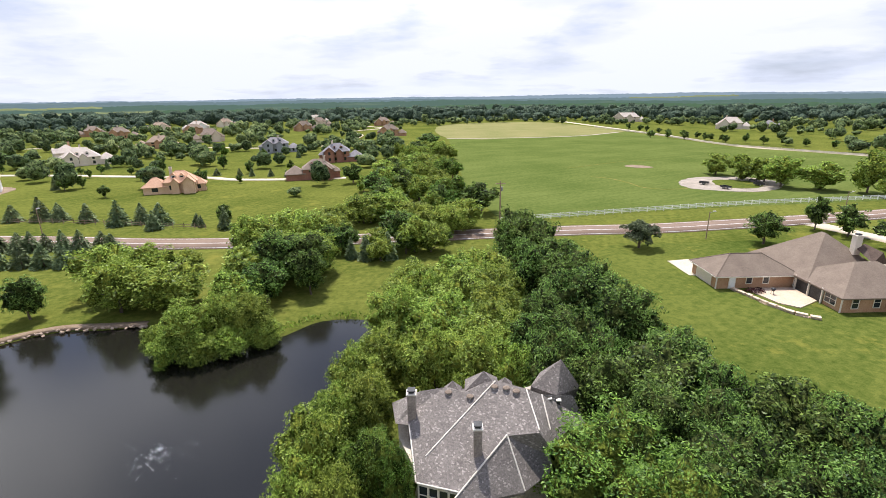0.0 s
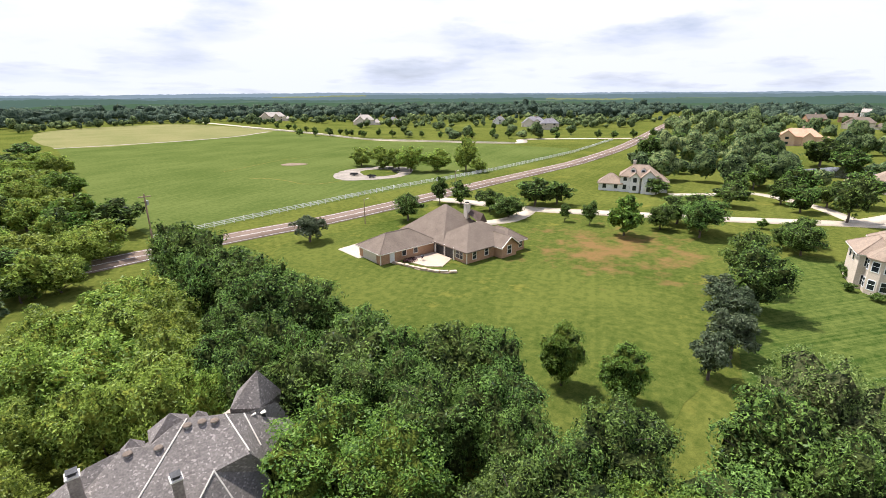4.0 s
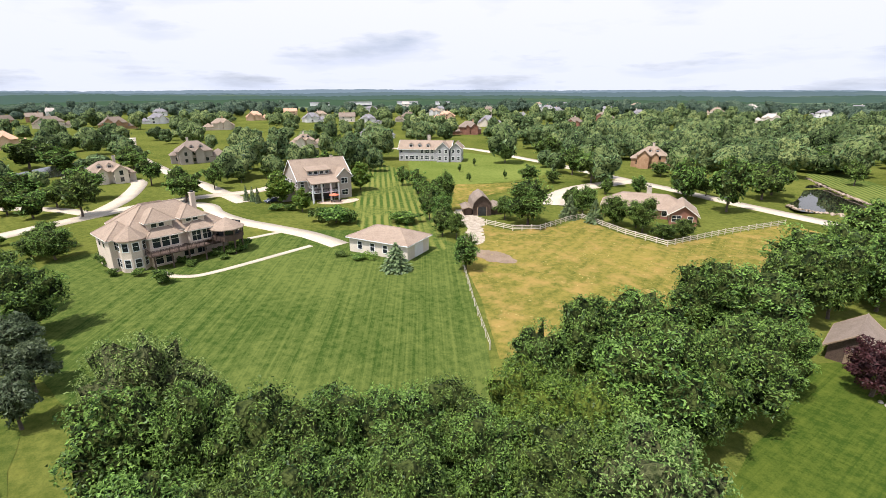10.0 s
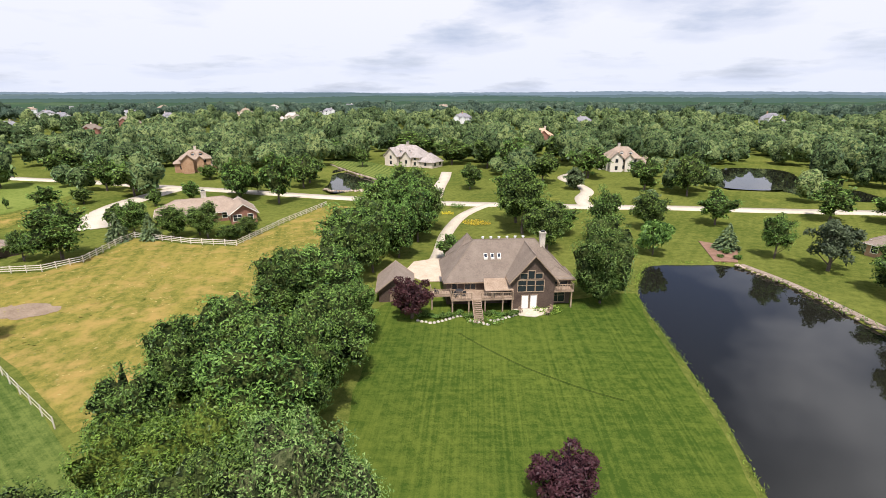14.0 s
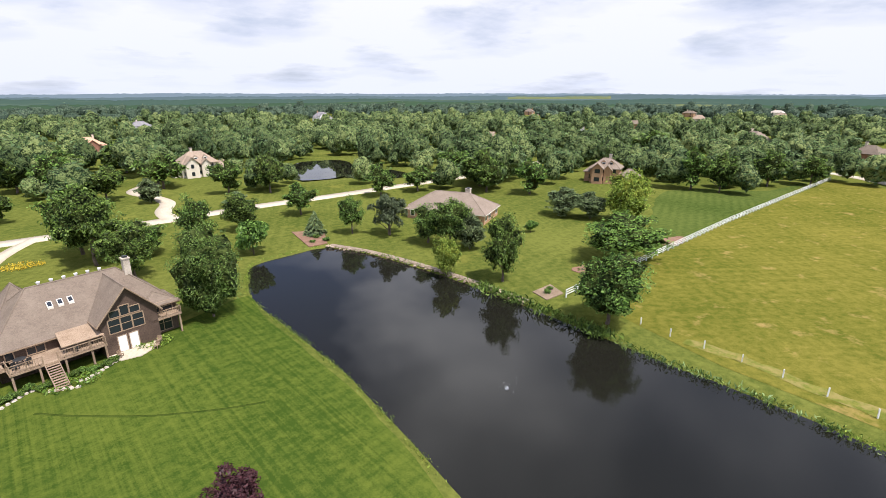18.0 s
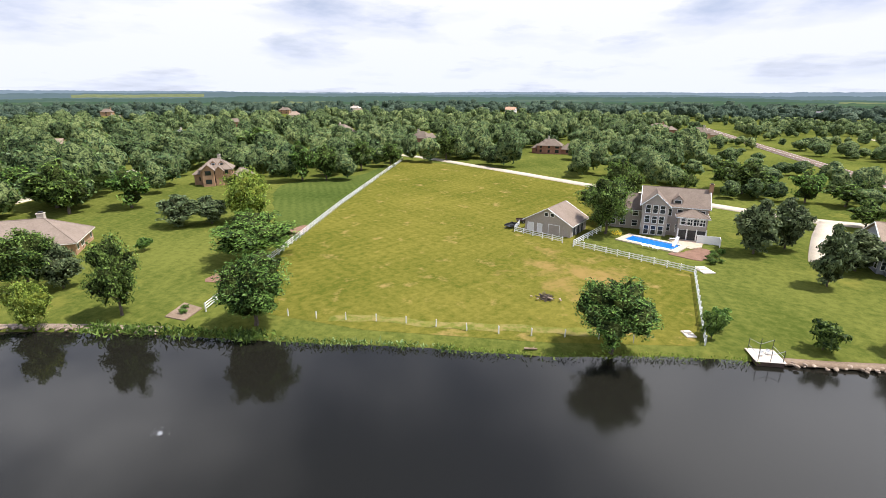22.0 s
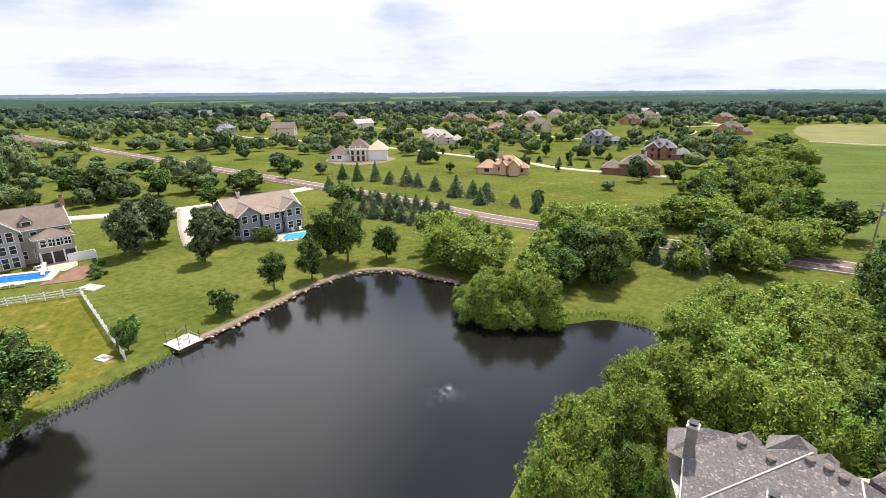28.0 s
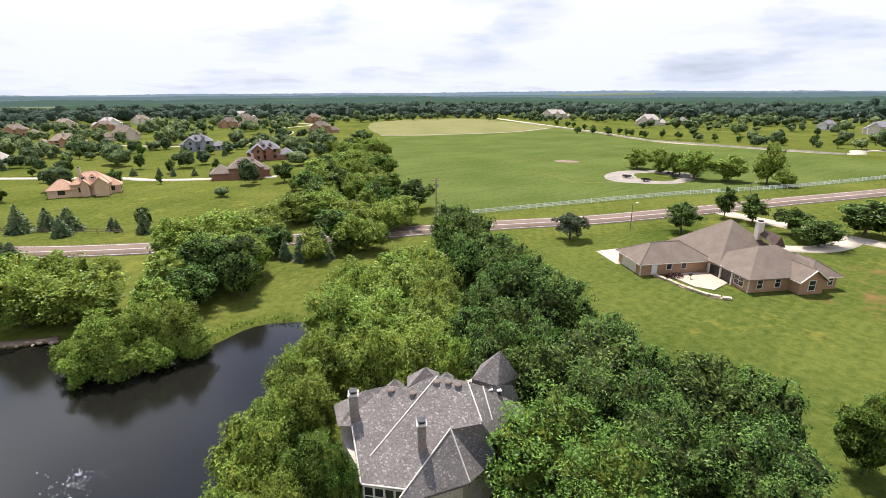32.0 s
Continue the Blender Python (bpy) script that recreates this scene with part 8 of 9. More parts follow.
for px, py, z in ((0.11, 33.61, 8.4), (1.8, 32.89, 8.47), (3.72, 33.25, 9.1), (4.62, 32.94, 9.17), (5.33, 32.53, 9.14)):
    vent = part("roof_vent", Shape().rod((px, py, z - 0.2), (px, py, z + 0.14), 0.16, n=10), M["metal"], h0)
    part("cap", Shape().rod((px, py, z + 0.14), (px, py, z + 0.2), 0.3, 0.26, n=12).rod((px, py, z + 0.2), (px, py, z + 0.27), 0.26, 0.08, n=12), M["roof_taupe"], vent)
for px, py, z in ((8.1, 33.3, 8.0), (8.84, 33.35, 7.8)):
    vent = part("roof_vent", Shape().box(px - 0.13, py - 0.13, z - 0.6, px + 0.13, py + 0.13, z + 0.06), M["dark_metal"], h0)
    part("cap", Shape().box(px - 0.19, py - 0.19, z + 0.06, px + 0.19, py + 0.19, z + 0.14), M["trim"], vent)
for cx, cy, z0, z1, cw in ((-2.75, 32.5, 5.0, 9.2, 0.62), (2.13, 28.9, 5.6, 8.75, 0.56)):
    stack = part("chimney", Shape().box(cx - cw / 2, cy - cw / 2, z0, cx + cw / 2, cy + cw / 2, z1), M["chimney_stone"], h0, "grey-brown stone chimney")
    part("crown", Shape().box(cx - cw / 2 - 0.09, cy - cw / 2 - 0.09, z1, cx + cw / 2 + 0.09, cy + cw / 2 + 0.09, z1 + 0.1), M["trim"], stack)
    part("flue_cap", Shape().box(cx - 0.2, cy - 0.2, z1 + 0.1, cx + 0.2, cy + 0.2, z1 + 0.3).box(cx - 0.3, cy - 0.3, z1 + 0.3, cx + 0.3, cy + 0.3, z1 + 0.36), M["dark_metal"], stack)
    for k in range(int((z1 - z0) / 0.28)):
        part("stone_course", Shape().box(cx - cw / 2 - 0.012, cy - cw / 2 - 0.012, z0 + k * 0.28, cx + cw / 2 + 0.012, cy + cw / 2 + 0.012, z0 + k * 0.28 + 0.22), M["chimney_stone"], stack)
for k in range(4):
    add_window(h0, pose(-1.75 + 0.72 * k, 27.88 - 0.235 * k, 3.0, 0, 0, -18), 0.6, 1.7, M["trim"])


# covered porch of the brick house: a dark panel stands for its shaded recess
part("porch_opening", Shape().box(12.70, -6.4, 0.15, 12.79, -0.9, 2.4), M["dark_metal"], h1)
for py in (-6.5, -3.7, -0.8):
    part("porch_post", Shape().box(12.45, py - 0.11, 0, 12.69, py + 0.11, 2.55), M["trim"], h1)

# ---- fences ----
POSTS = {}


def fence(label, line, mat, rails=(0.45, 0.85, 1.25), every=2.4, thick=0.06, tall=1.4, board=0.14, category="fence"):
    """A rail fence: each post, and a rail at every height between the bends."""
    ob = thing("fence", label, category, pose(line[0][0], line[0][1], 0))
    key = (mat.name, thick, tall)
    if key not in POSTS:
        POSTS[key] = Shape().box(-thick, -thick, -0.2, thick, thick, tall).add([(-thick, -thick, tall), (thick, -thick, tall), (thick, thick, tall), (-thick, thick, tall), (0, 0, tall + thick)], [(0, 1, 4), (1, 2, 4), (2, 3, 4), (3, 0, 4)]).mesh("post", mat)
    ox, oy = line[0]
    for (xa, ya), (xb, yb) in zip(line, line[1:]):
        long, turn = math.hypot(xb - xa, yb - ya), math.atan2(yb - ya, xb - xa)
        n = max(1, round(long / every))
        for k in range(n + 1 if (xb, yb) == line[-1] else n):
            part("post", POSTS[key], None, ob, at=pose(xa - ox + (xb - xa) * k / n, ya - oy + (yb - ya) * k / n, 0, 0, 0, math.degrees(turn)))
        for z in rails:
            part("rail", Shape().box(0, -0.03 - thick, z - board / 2, long, -thick, z + board / 2, turn, (xa - ox, ya - oy)), mat, ob)
    return ob


fence("long white three-rail fence along the county road", [(14, 121.5), (27.9, 125), (48.2, 129.8), (73.5, 135.5), (91.3, 139), (112, 141.3), (142, 145.5), (192, 157), (221, 164), (300, 192)], M["white"], every=2.5, board=0.17, thick=0.08)
fence("white three-rail fence between lawn and pasture", [(-221, -74.4), (-170, -67.5), (-126, -61.3), (-84, -54.3)], M["white"], thick=0.08, board=0.17)
fence("white rail fence ending at the pond bank", [(-84, -54.3), (-60.8, -50.7), (-55.3, -49.7)], M["white"], thick=0.08, board=0.17)
fence("white rail fence round the horse barn", [(-116, -9.5), (-110, -10), (-103.8, 0.9)], M["white"], thick=0.08, board=0.17)
fence("white three-rail fence down to the pond", [(-115.4, 9.5), (-101.9, 3.2), (-90.3, 24.2), (-62.4, 19.4)], M["white"], thick=0.08, board=0.18)
fence("grey weathered rail fence of the paddock", [(97.2, -59.9), (90.3, -62.8), (87.6, -68.6), (89.5, -74.6), (91.5, -80.9), (91.6, -84.6), (76.2, -83.6), (65.8, -84.7), (66.3, -103.8), (65.0, -124.1)], M["siding_cream"], thick=0.07, board=0.15)
fence("thin wire and post fence beside the paddock", [(45.9, -29.3), (58, -34), (74.4, -40.9), (90, -50)], M["siding_cream"], rails=(0.5, 1.1), every=3.0, thick=0.05, board=0.05)
fence("low pale wall of boards along the estate lane", [(150, 500), (166, 400), (174, 306), (200, 264), (232, 218)], M["siding_cream"], rails=(0.4, 0.9), every=6.0, board=0.4)
post_data = Shape().box(-0.06, -0.06, -0.2, 0.06, 0.06, 1.15).mesh("post", M["white"])
for k in range(13):
    u = k / 12
    ob = tagged(new("fence_post", post_data), "white wooden fence post standing in dry grass", "post", group="posts along the pond")
    ob.matrix_basis = pose(-57.0 - 3.6 * u + 0.4 * math.sin(k), -41.5 + 52 * u, 0, 1.5 * math.sin(k * 3), 2 * math.cos(k * 5), k * 7)

# ---- poles ----
def pole(x, y, tall, r, label, lamp_arm=0.0, cross=False):
    ob = thing("utility_pole" if cross else "street_lamp", label, "pole" if cross else "lamp", pose(x, y, 0))
    part("post", Shape().rod((0, 0, -0.3), (0, 0, tall), r, r * 0.7, 8), M["wood"], ob)
    if cross:
        part("crossarm", Shape().box(-1.2, -0.08, tall - 0.7, 1.2, 0.08, tall - 0.5), M["wood"], ob)
        part("transformer", Shape().rod((0.35, 0, tall - 2.4), (0.35, 0, tall - 1.4), 0.28, n=10), M["metal"], ob)
    if lamp_arm:
        part("arm", Shape().rod((0, 0, tall - 0.4), (lamp_arm, -0.3, tall), 0.05, n=6), M["metal"], ob)
        part("lamp_head", Shape().box(lamp_arm - 0.35, -0.45, tall - 0.05, lamp_arm + 0.25, -0.15, tall + 0.1), M["siding_white"], ob)


pole(13.6, 117.9, 11.2, 0.2, "tall wooden utility pole beside the county road", cross=True)
pole(58.0, 104.2, 6.4, 0.12, "weathered wooden lamp pole on the verge", 0.9)
pole(-96.8, 112.6, 7.0, 0.12, "slim wooden lamp pole on the road verge", 0.9)
pole(104, 124, 6.5, 0.12, "lamp pole at the lane's mouth", 0.9)


# ---- patios, pools, dock ----
def slab(name, outline, z, mat, label, category, thick=0.25):
    if category in ("soil", "gravel", "yard", "terrace"):
        rough = random.Random(len(outline) * 7 + int(outline[0][0]))
        wild = 0.04 if category == "terrace" else 0.35
        outline = [(p[0] + rough.uniform(-wild, wild), p[1] + rough.uniform(-wild, wild)) for p in spline(outline, 1.2, True)]
    ob = new(name, Shape().prism([tuple(p[:2]) for p in outline], z - thick, z).mesh(name, mat))
    return tagged(ob, label, category, kind="structure")


slab("patio", [(49.8, 73.2), (50.4, 75.1), (57.4, 75.1), (57.4, 69.6), (53.1, 67.1), (51.0, 68.9)], 0.18, M["pavers"], "warm stone patio behind a brick house", "patio")
slab("concrete_pad", [(43.4, 81.5), (44.6, 81.5), (48.5, 83.2), (48.5, 90.5), (43, 89.4)], 0.12, M["concrete"], "pale concrete apron beside the garage", "pad")
slab("courtyard", [(26.6, -80), (26.5, -84), (21.5, -88), (18.4, -81), (17.5, -76), (21.7, -74.6), (24.8, -76.5)], 0.12, M["pavers"], "pinkish paved court beside the timber house", "court")
slab("terrace", [(6.2, -68), (6.0, -66.4), (4.6, -65.2), (2.5, -65.2), (1.0, -66.6), (0.8, -69), (3.5, -69)], 0.12, M["concrete"], "small round concrete terrace at the glazed gable", "terrace")
slab("garden_bed", [(-29.7, -112), (-29.4, -98.4), (-33.6, -98.6), (-36.5, -109)], 0.12, M["mulch"], "mulched bed above the pond outlet", "bed")
slab("garden_bed", [(-52.3, -54.2), (-51.9, -50.5), (-56.1, -51), (-57.1, -55)], 0.14, M["soil"], "small stone-edged bed on the pond bank", "bed")
slab("soil_patch", [(-95, -56.8), (-100, -57.4), (-103, -60), (-98, -61.5), (-94, -59.5)], 0.08, M["mulch"], "bare reddish soil beside the white fence", "soil")
slab("soil_patch", [(-66, -55), (-70, -56), (-69, -59), (-65.5, -58)], 0.08, M["mulch"], "bare reddish soil on the lawn", "soil")
slab("gravel_yard", [(85, 164), (104, 158), (120, 172), (116, 186), (98, 188), (86, 178)], 0.10, M["gravel_dark"], "grey-brown gravel yard in the crop field", "gravel")
slab("soil_patch", [(81, 220), (86, 215), (92, 216), (90, 222), (84, 224)], 0.10, M["soil"], "bare soil patch in the crop field", "soil")
sheet("stable_yard", [(114, -60), (112.6, -64), (105, -62.8), (99, -60.4), (94.8, -57.1), (88.2, -53.7), (84, -50.5), (86, -48.6), (91, -51.6), (97.2, -54.1), (105.7, -57.1)], 0.07, M["rubble"], "pale trampled rubble before the old barn", "yard", 0.8, 0.7)
sheet("soil_patch", [(82, -46.6), (79.8, -50), (73.9, -52), (71.4, -49.4), (76.3, -46)], 0.08, M["soil"], "bare brown soil in the paddock's corner", "soil", 0.8, 0.6)
slab("soil_patch", [(-188, 162), (-178, 153), (-164, 153), (-156, 163), (-160, 180), (-172, 184), (-184, 176)], 0.07, M["soil"], "bare building soil round an unfinished house", "soil")
slab("grass_island", [(96, 166), (106, 164), (112, 172), (108, 180), (99, 180)], 0.13, M["rough_lawn"], "rough grass growing inside the gravel yard", "yard")


def pool(x, y, turn, w, d, label):
    ob = thing("swimming_pool", label, "pool", pose(x, y, 0, 0, 0, turn))
    s = Shape()
    s.box(-w / 2 - 1.4, -d / 2 - 1.2, -0.1, w / 2 + 1.4, -d / 2, 0.24).box(-w / 2 - 1.4, d / 2, -0.1, w / 2 + 1.4, d / 2 + 1.2, 0.24)
    s.box(-w / 2 - 1.4, -d / 2, -0.1, -w / 2, d / 2, 0.24).box(w / 2, -d / 2, -0.1, w / 2 + 1.4, d / 2, 0.24)
    part("deck", s, M["concrete"], ob, "pale concrete pool deck")
    part("water_surface", Shape().box(-w / 2, -d / 2, -0.1, w / 2, d / 2, 0.12), M["pool"], ob, "bright blue pool water")
    part("coping", Shape().box(-w / 2 - 0.2, -d / 2 - 0.2, 0.24, w / 2 + 0.2, -d / 2, 0.3).box(-w / 2 - 0.2, d / 2, 0.24, w / 2 + 0.2, d / 2 + 0.2, 0.3), M["white"], ob)
    return ob


p12 = pool(-108.4, 19.6, 58, 10.5, 4.2, "rectangular blue swimming pool with pale deck")
part("slide", Shape().add([(4.2, 2.3, 2.0), (4.8, 2.3, 2.0), (4.8, 0.2, 0.35), (4.2, 0.2, 0.35), (4.2, 2.3, 1.85), (4.8, 2.3, 1.85), (4.8, 0.2, 0.2), (4.2, 0.2, 0.2)], [(0, 3, 2, 1), (4, 5, 6, 7), (0, 4, 7, 3), (1, 2, 6, 5), (0, 1, 5, 4)]).rod((4.3, 2.3, 0.2), (4.3, 2.3, 2.0), 0.05).rod((4.7, 2.3, 0.2), (4.7, 2.3, 2.0), 0.05), M["white"], p12, "white pool slide")
p13 = thing("swimming_pool", "small turquoise kidney-shaped pool with pale deck", "pool", pose(-89.6, 66.4, 0, 0, 0, 80))
KIDNEY = [(3.6 * math.cos(a) * (1 + 0.12 * math.sin(2 * a)), 2.1 * math.sin(a) * (1 + 0.22 * math.cos(3 * a))) for a in (2 * math.pi * k / 28 for k in range(28))]
part("deck", Shape().prism([(x * 1.42 - 0.6, y * 1.55 + 0.4) for x, y in KIDNEY], -0.1, 0.16), M["concrete"], p13, "pale concrete pool deck")
part("coping", Shape().prism([(x * 1.07, y * 1.09) for x, y in KIDNEY], 0.16, 0.22), M["stone"], p13)
part("water_surface", Shape().prism(KIDNEY, 0.1, 0.235), M["pool_pale"], p13, "turquoise pool water")
for k in range(9):
    a = 3.3 + k * 0.33
    part("edge_rock", Shape().rod((4.6 * math.cos(a) - 0.6, 3.0 * math.sin(a) + 0.2, 0), (4.6 * math.cos(a) - 0.5, 3.0 * math.sin(a) + 0.2, 0.42), 0.42, 0.2, 6), M["rock"], p13)
# things round the two pools and the tall house
def sun_lounger(x, y, turn, label="white sun lounger beside the pool"):
    ob = thing("sun_lounger", label, "lounger", pose(x, y, 0.24, 0, 0, turn), group="loungers by the pools")
    part("frame", Shape().box(-0.3, -0.9, 0.28, 0.3, 0.35, 0.34), M["white"], ob)
    part("backrest", Shape().add([(-0.3, 0.35, 0.28), (0.3, 0.35, 0.28), (0.3, 0.9, 0.72), (-0.3, 0.9, 0.72), (-0.3, 0.35, 0.34), (0.3, 0.35, 0.34), (0.3, 0.87, 0.78), (-0.3, 0.87, 0.78)], [(0, 3, 2, 1), (4, 5, 6, 7), (0, 1, 5, 4), (1, 2, 6, 5), (2, 3, 7, 6), (3, 0, 4, 7)]), M["white"], ob)
    for px in (-0.26, 0.26):
        for py in (-0.8, 0.3):
            part("leg", Shape().box(px - 0.03, py - 0.03, 0, px + 0.03, py + 0.03, 0.28), M["white"], ob)


for x, y, turn in ((-103.2, 19.4, 150), (-104.3, 17.6, 165), (-111.6, 24.6, 20), (-92.5, 69.6, 60), (-93.4, 68.0, 70)):
    sun_lounger(x, y, turn)
slab("planting_bed", [(-98.5, 27.2), (-100, 23.5), (-101.8, 21.5), (-103, 25), (-106.7, 28.5), (-104, 31)], 0.10, M["mulch"], "brown mulched bed beside the pool", "soil")
slab("stone_terrace", [(-112, 23.5), (-114.5, 30), (-113.2, 31), (-107.5, 29.4), (-105.8, 26.8), (-108.2, 24.6)], 0.14, M["pavers"], "stone terrace behind a tall house", "court")
tagged(new("privacy_screen", Shape().box(-2.2, -0.06, 0, 2.2, 0.06, 1.8).box(2.1, -2.0, 0, 2.22, 0, 1.8).mesh("privacy_screen", M["white"])), "white board screen beside a tall house", "screen").matrix_basis = pose(-110.6, 31.2, 0, 0, 0, 80)
dock = thing("dock", "pale timber dock with open steel frames on the pond", "dock", pose(-61.0, 25.8, 0, 0, 0, 95) @ Matrix.Scale(0.74, 4))
for k in range(15):
    part("plank", Shape().box(-2.3, -2.25 + 0.3 * k, 0.22, 2.3, -1.98 + 0.3 * k, 0.3), M["siding_cream"], dock)
part("float", Shape().box(-2.1, -2.1, -0.6, 2.1, 2.1, 0.2), M["dark_wood"], dock)
for px, py in ((-1.9, -1.9), (1.9, -1.9), (-1.9, 1.9), (1.9, 1.9), (0, 1.9), (0, -1.9)):
    part("frame_post", Shape().rod((px, py, 0.25), (px, py, 2.4), 0.05), M["dark_metal"], dock)
for a, b in (((-1.9, -1.9, 1.2), (-1.9, 1.9, 1.2)), ((1.9, -1.9, 1.2), (1.9, 1.9, 1.2)), ((-1.9, 1.9, 2.3), (0, 1.9, 1.4)), ((1.9, 1.9, 2.3), (0, 1.9, 1.4)), ((-1.9, -1.9, 2.3), (0, -1.9, 1.4)), ((1.9, -1.9, 2.3), (0, -1.9, 1.4))):
    part("frame_bar", Shape().rod(a, b, 0.035), M["metal"], dock)
for px, py in ((0.6, 0.4), (-0.7, -0.3)):
    s = Shape().box(px - 0.3, py - 0.3, 0.62, px + 0.3, py + 0.3, 0.68).box(px - 0.3, py + 0.24, 0.68, px + 0.3, py + 0.3, 1.2)
    for qx in (-0.26, 0.26):
        for qy in (-0.26, 0.26):
            s.box(px + qx - 0.03, py + qy - 0.03, 0.3, px + qx + 0.03, py + qy + 0.03, 0.62)
    chair = new("deck_chair", s.mesh("deck_chair", M["white"]))
    chair.matrix_basis = pose(-61.0, 25.8, 0, 0, 0, 95) @ Matrix.Scale(0.74, 4)
    tagged(chair, "small white chair standing on the dock", "chair")
for (cx, cy, w, d, turn), words in (((-92.6, 26.4, 3.4, 2.2, 20), "pale concrete slab on the lawn"), ((-65.0, 18.0, 1.9, 1.3, 15), "pale board lying beside a fence")):
    tagged(new("slab", Shape().box(-w / 2, -d / 2, -0.05, w / 2, d / 2, 0.16).box(-w / 2 + 0.2, -d / 2 + 0.2, 0.16, -0.1, d / 2 - 0.2, 0.3).mesh("slab", M["siding_cream"])), words, "slab").matrix_basis = pose(cx, cy, 0, 0, 0, turn)


# ---- rocks, reeds, fountain ----
def rock_meshes():
    out = []
    for s in range(5):
        rng = np.random.RandomState(50 + s)
        bm = bmesh.new()
        bmesh.ops.create_icosphere(bm, subdivisions=1, radius=0.5)
        for v in bm.verts:
            v.co = Vector((v.co.x * 1.25, v.co.y, v.co.z * 0.7)) * rng.uniform(0.75, 1.2)
        me = bpy.data.meshes.new("rock")
        bm.to_mesh(me)
        bm.free()
        me.materials.append(M["rock"])
        out.append(me)
    return out


ROCKS = rock_meshes()


def rock_line(label, line, every, size, spread, lift=-0.3, seed=1):
    rnd = random.Random(seed)
    ob = thing("rock_bank", label, "rocks", pose(line[0][0], line[0][1], 0))
    for x, y in spline(line, every):
        for k in range(2):
            s = size * rnd.uniform(0.5, 1.25)
            part("rock", rnd.choice(ROCKS), None, ob, at=pose(x - line[0][0] + rnd.uniform(-spread, spread), y - line[0][1] + rnd.uniform(-spread, spread), lift + rnd.uniform(0, 0.25), rnd.uniform(-20, 20), rnd.uniform(-20, 20), rnd.uniform(0, 360)) @ Matrix.Scale(s, 4))
    return ob


ribbon("bank_soil", [(-60.6, 27.5), (-61.1, 33), (-62.3, 41), (-63.2, 48), (-62.2, 57.6), (-56.4, 62.9), (-49, 63.9), (-43.5, 64.5)], 1.3, 0.05, M["soil"], "bare brown soil along the pond bank", "bank", step=1.0)
ribbon("bank_soil", [(-34, -97.6), (-39.4, -88.2), (-44.1, -75.2), (-47.2, -63), (-49.2, -52)], 1.0, 0.05, M["rock"], "flat pinkish stone ledge along the far bank", "bank", step=1.0)
rock_line("pale tumbled rocks edging the pond bank", [(-59.9, 27.5), (-60.3, 33), (-61.5, 41), (-62.4, 48), (-61.4, 57), (-56, 62), (-49, 63), (-43.5, 63.6)], 0.8, 0.55, 0.55, -0.22)
rock_line("flat stones stepping along the far bank", [(-33, -97.3), (-38.6, -88), (-43.3, -75), (-46.4, -63), (-48.4, -52)], 0.9, 0.6, 0.4, -0.2, 2)
rock_line("low stone ring round a flower bed", [(-7.6, -30.5), (-6.2, -29.6), (-6.0, -28.0), (-7.2, -27.0)], 0.4, 0.5, 0.1, 0.05, 3)
ledge = thing("stone_ledge", "low pale dry-stone ledge round the brick house's patio", "wall", pose(47.2, 74.8, 0))
rnd = random.Random(4)
for course in range(2):
    row = spline([(47.2, 74.8), (48.2, 72.2), (49.3, 68.5), (51.0, 65.1), (53.4, 63.2)], 1.05)
    for (xa, ya), (xb, yb) in zip(row, row[1:]):
        long, turn = math.hypot(xb - xa, yb - ya) * rnd.uniform(0.8, 0.98), math.atan2(yb - ya, xb - xa)
        deep, sink = rnd.uniform(0.30, 0.48), rnd.uniform(0, 0.05)
        part("stone", Shape().box(0, -deep, 0.26 * course - 0.1, long, deep * 0.7, 0.26 * course + 0.2 - sink, turn + rnd.uniform(-0.1, 0.1), (xa - 47.2, ya - 74.8)), M["pavers"], ledge)
grill = thing("barbecue_grill", "small black barbecue grill on the stone patio", "grill", pose(52.3, 72.3, 0.18))
part("bowl", Shape().rod((0, 0, 0.55), (0, 0, 0.85), 0.18, 0.34, 12), M["dark_metal"], grill)
part("lid", Shape().rod((0, 0, 0.85), (0, 0, 1.02), 0.34, 0.26, 12).rod((0, 0, 1.02), (0, 0, 1.12), 0.26, 0.08, 12), M["dark_metal"], grill)
for turn in (0.3, 2.4, 4.5):
    part("leg", Shape().rod((0.12 * math.cos(turn), 0.12 * math.sin(turn), 0.6), (0.3 * math.cos(turn), 0.3 * math.sin(turn), 0), 0.025, n=6), M["dark_metal"], grill)
rock_line("flat pale stones along the garden pond", [(100.3, -199.4), (94.6, -193.6), (82.2, -181.6), (67.6, -169)], 0.8, 0.9, 0.25, -0.1, 5)
rock_line("pinkish boulders of a small waterfall", [(76.5, -147), (73, -144), (67.1, -145.2), (63.6, -147)], 0.7, 1.0, 0.9, 0.0, 6)
rubble = thing("rubble_heap", "heap of grey branches and rubble in the pasture", "heap", pose(-72.6, -1.2, 0))
rnd = random.Random(9)
for k in range(9):
    part("rock", rnd.choice(ROCKS), None, rubble, at=pose(rnd.gauss(0, 0.9), rnd.gauss(0, 1.1), 0.15 + 0.25 * rnd.random(), 0, 0, rnd.uniform(0, 360)) @ Matrix.Scale(rnd.uniform(0.3, 0.7), 4))
for k in range(60):
    a, b = rnd.uniform(0, 6.28), rnd.uniform(0.6, 1.6)
    part("branch", Shape().rod((rnd.gauss(0, 0.7), rnd.gauss(0, 0.7), 0.1), (b * math.cos(a), b * math.sin(a), 0.15 + rnd.random() * 0.7), 0.07, 0.03, 5), M["bark"], rubble)


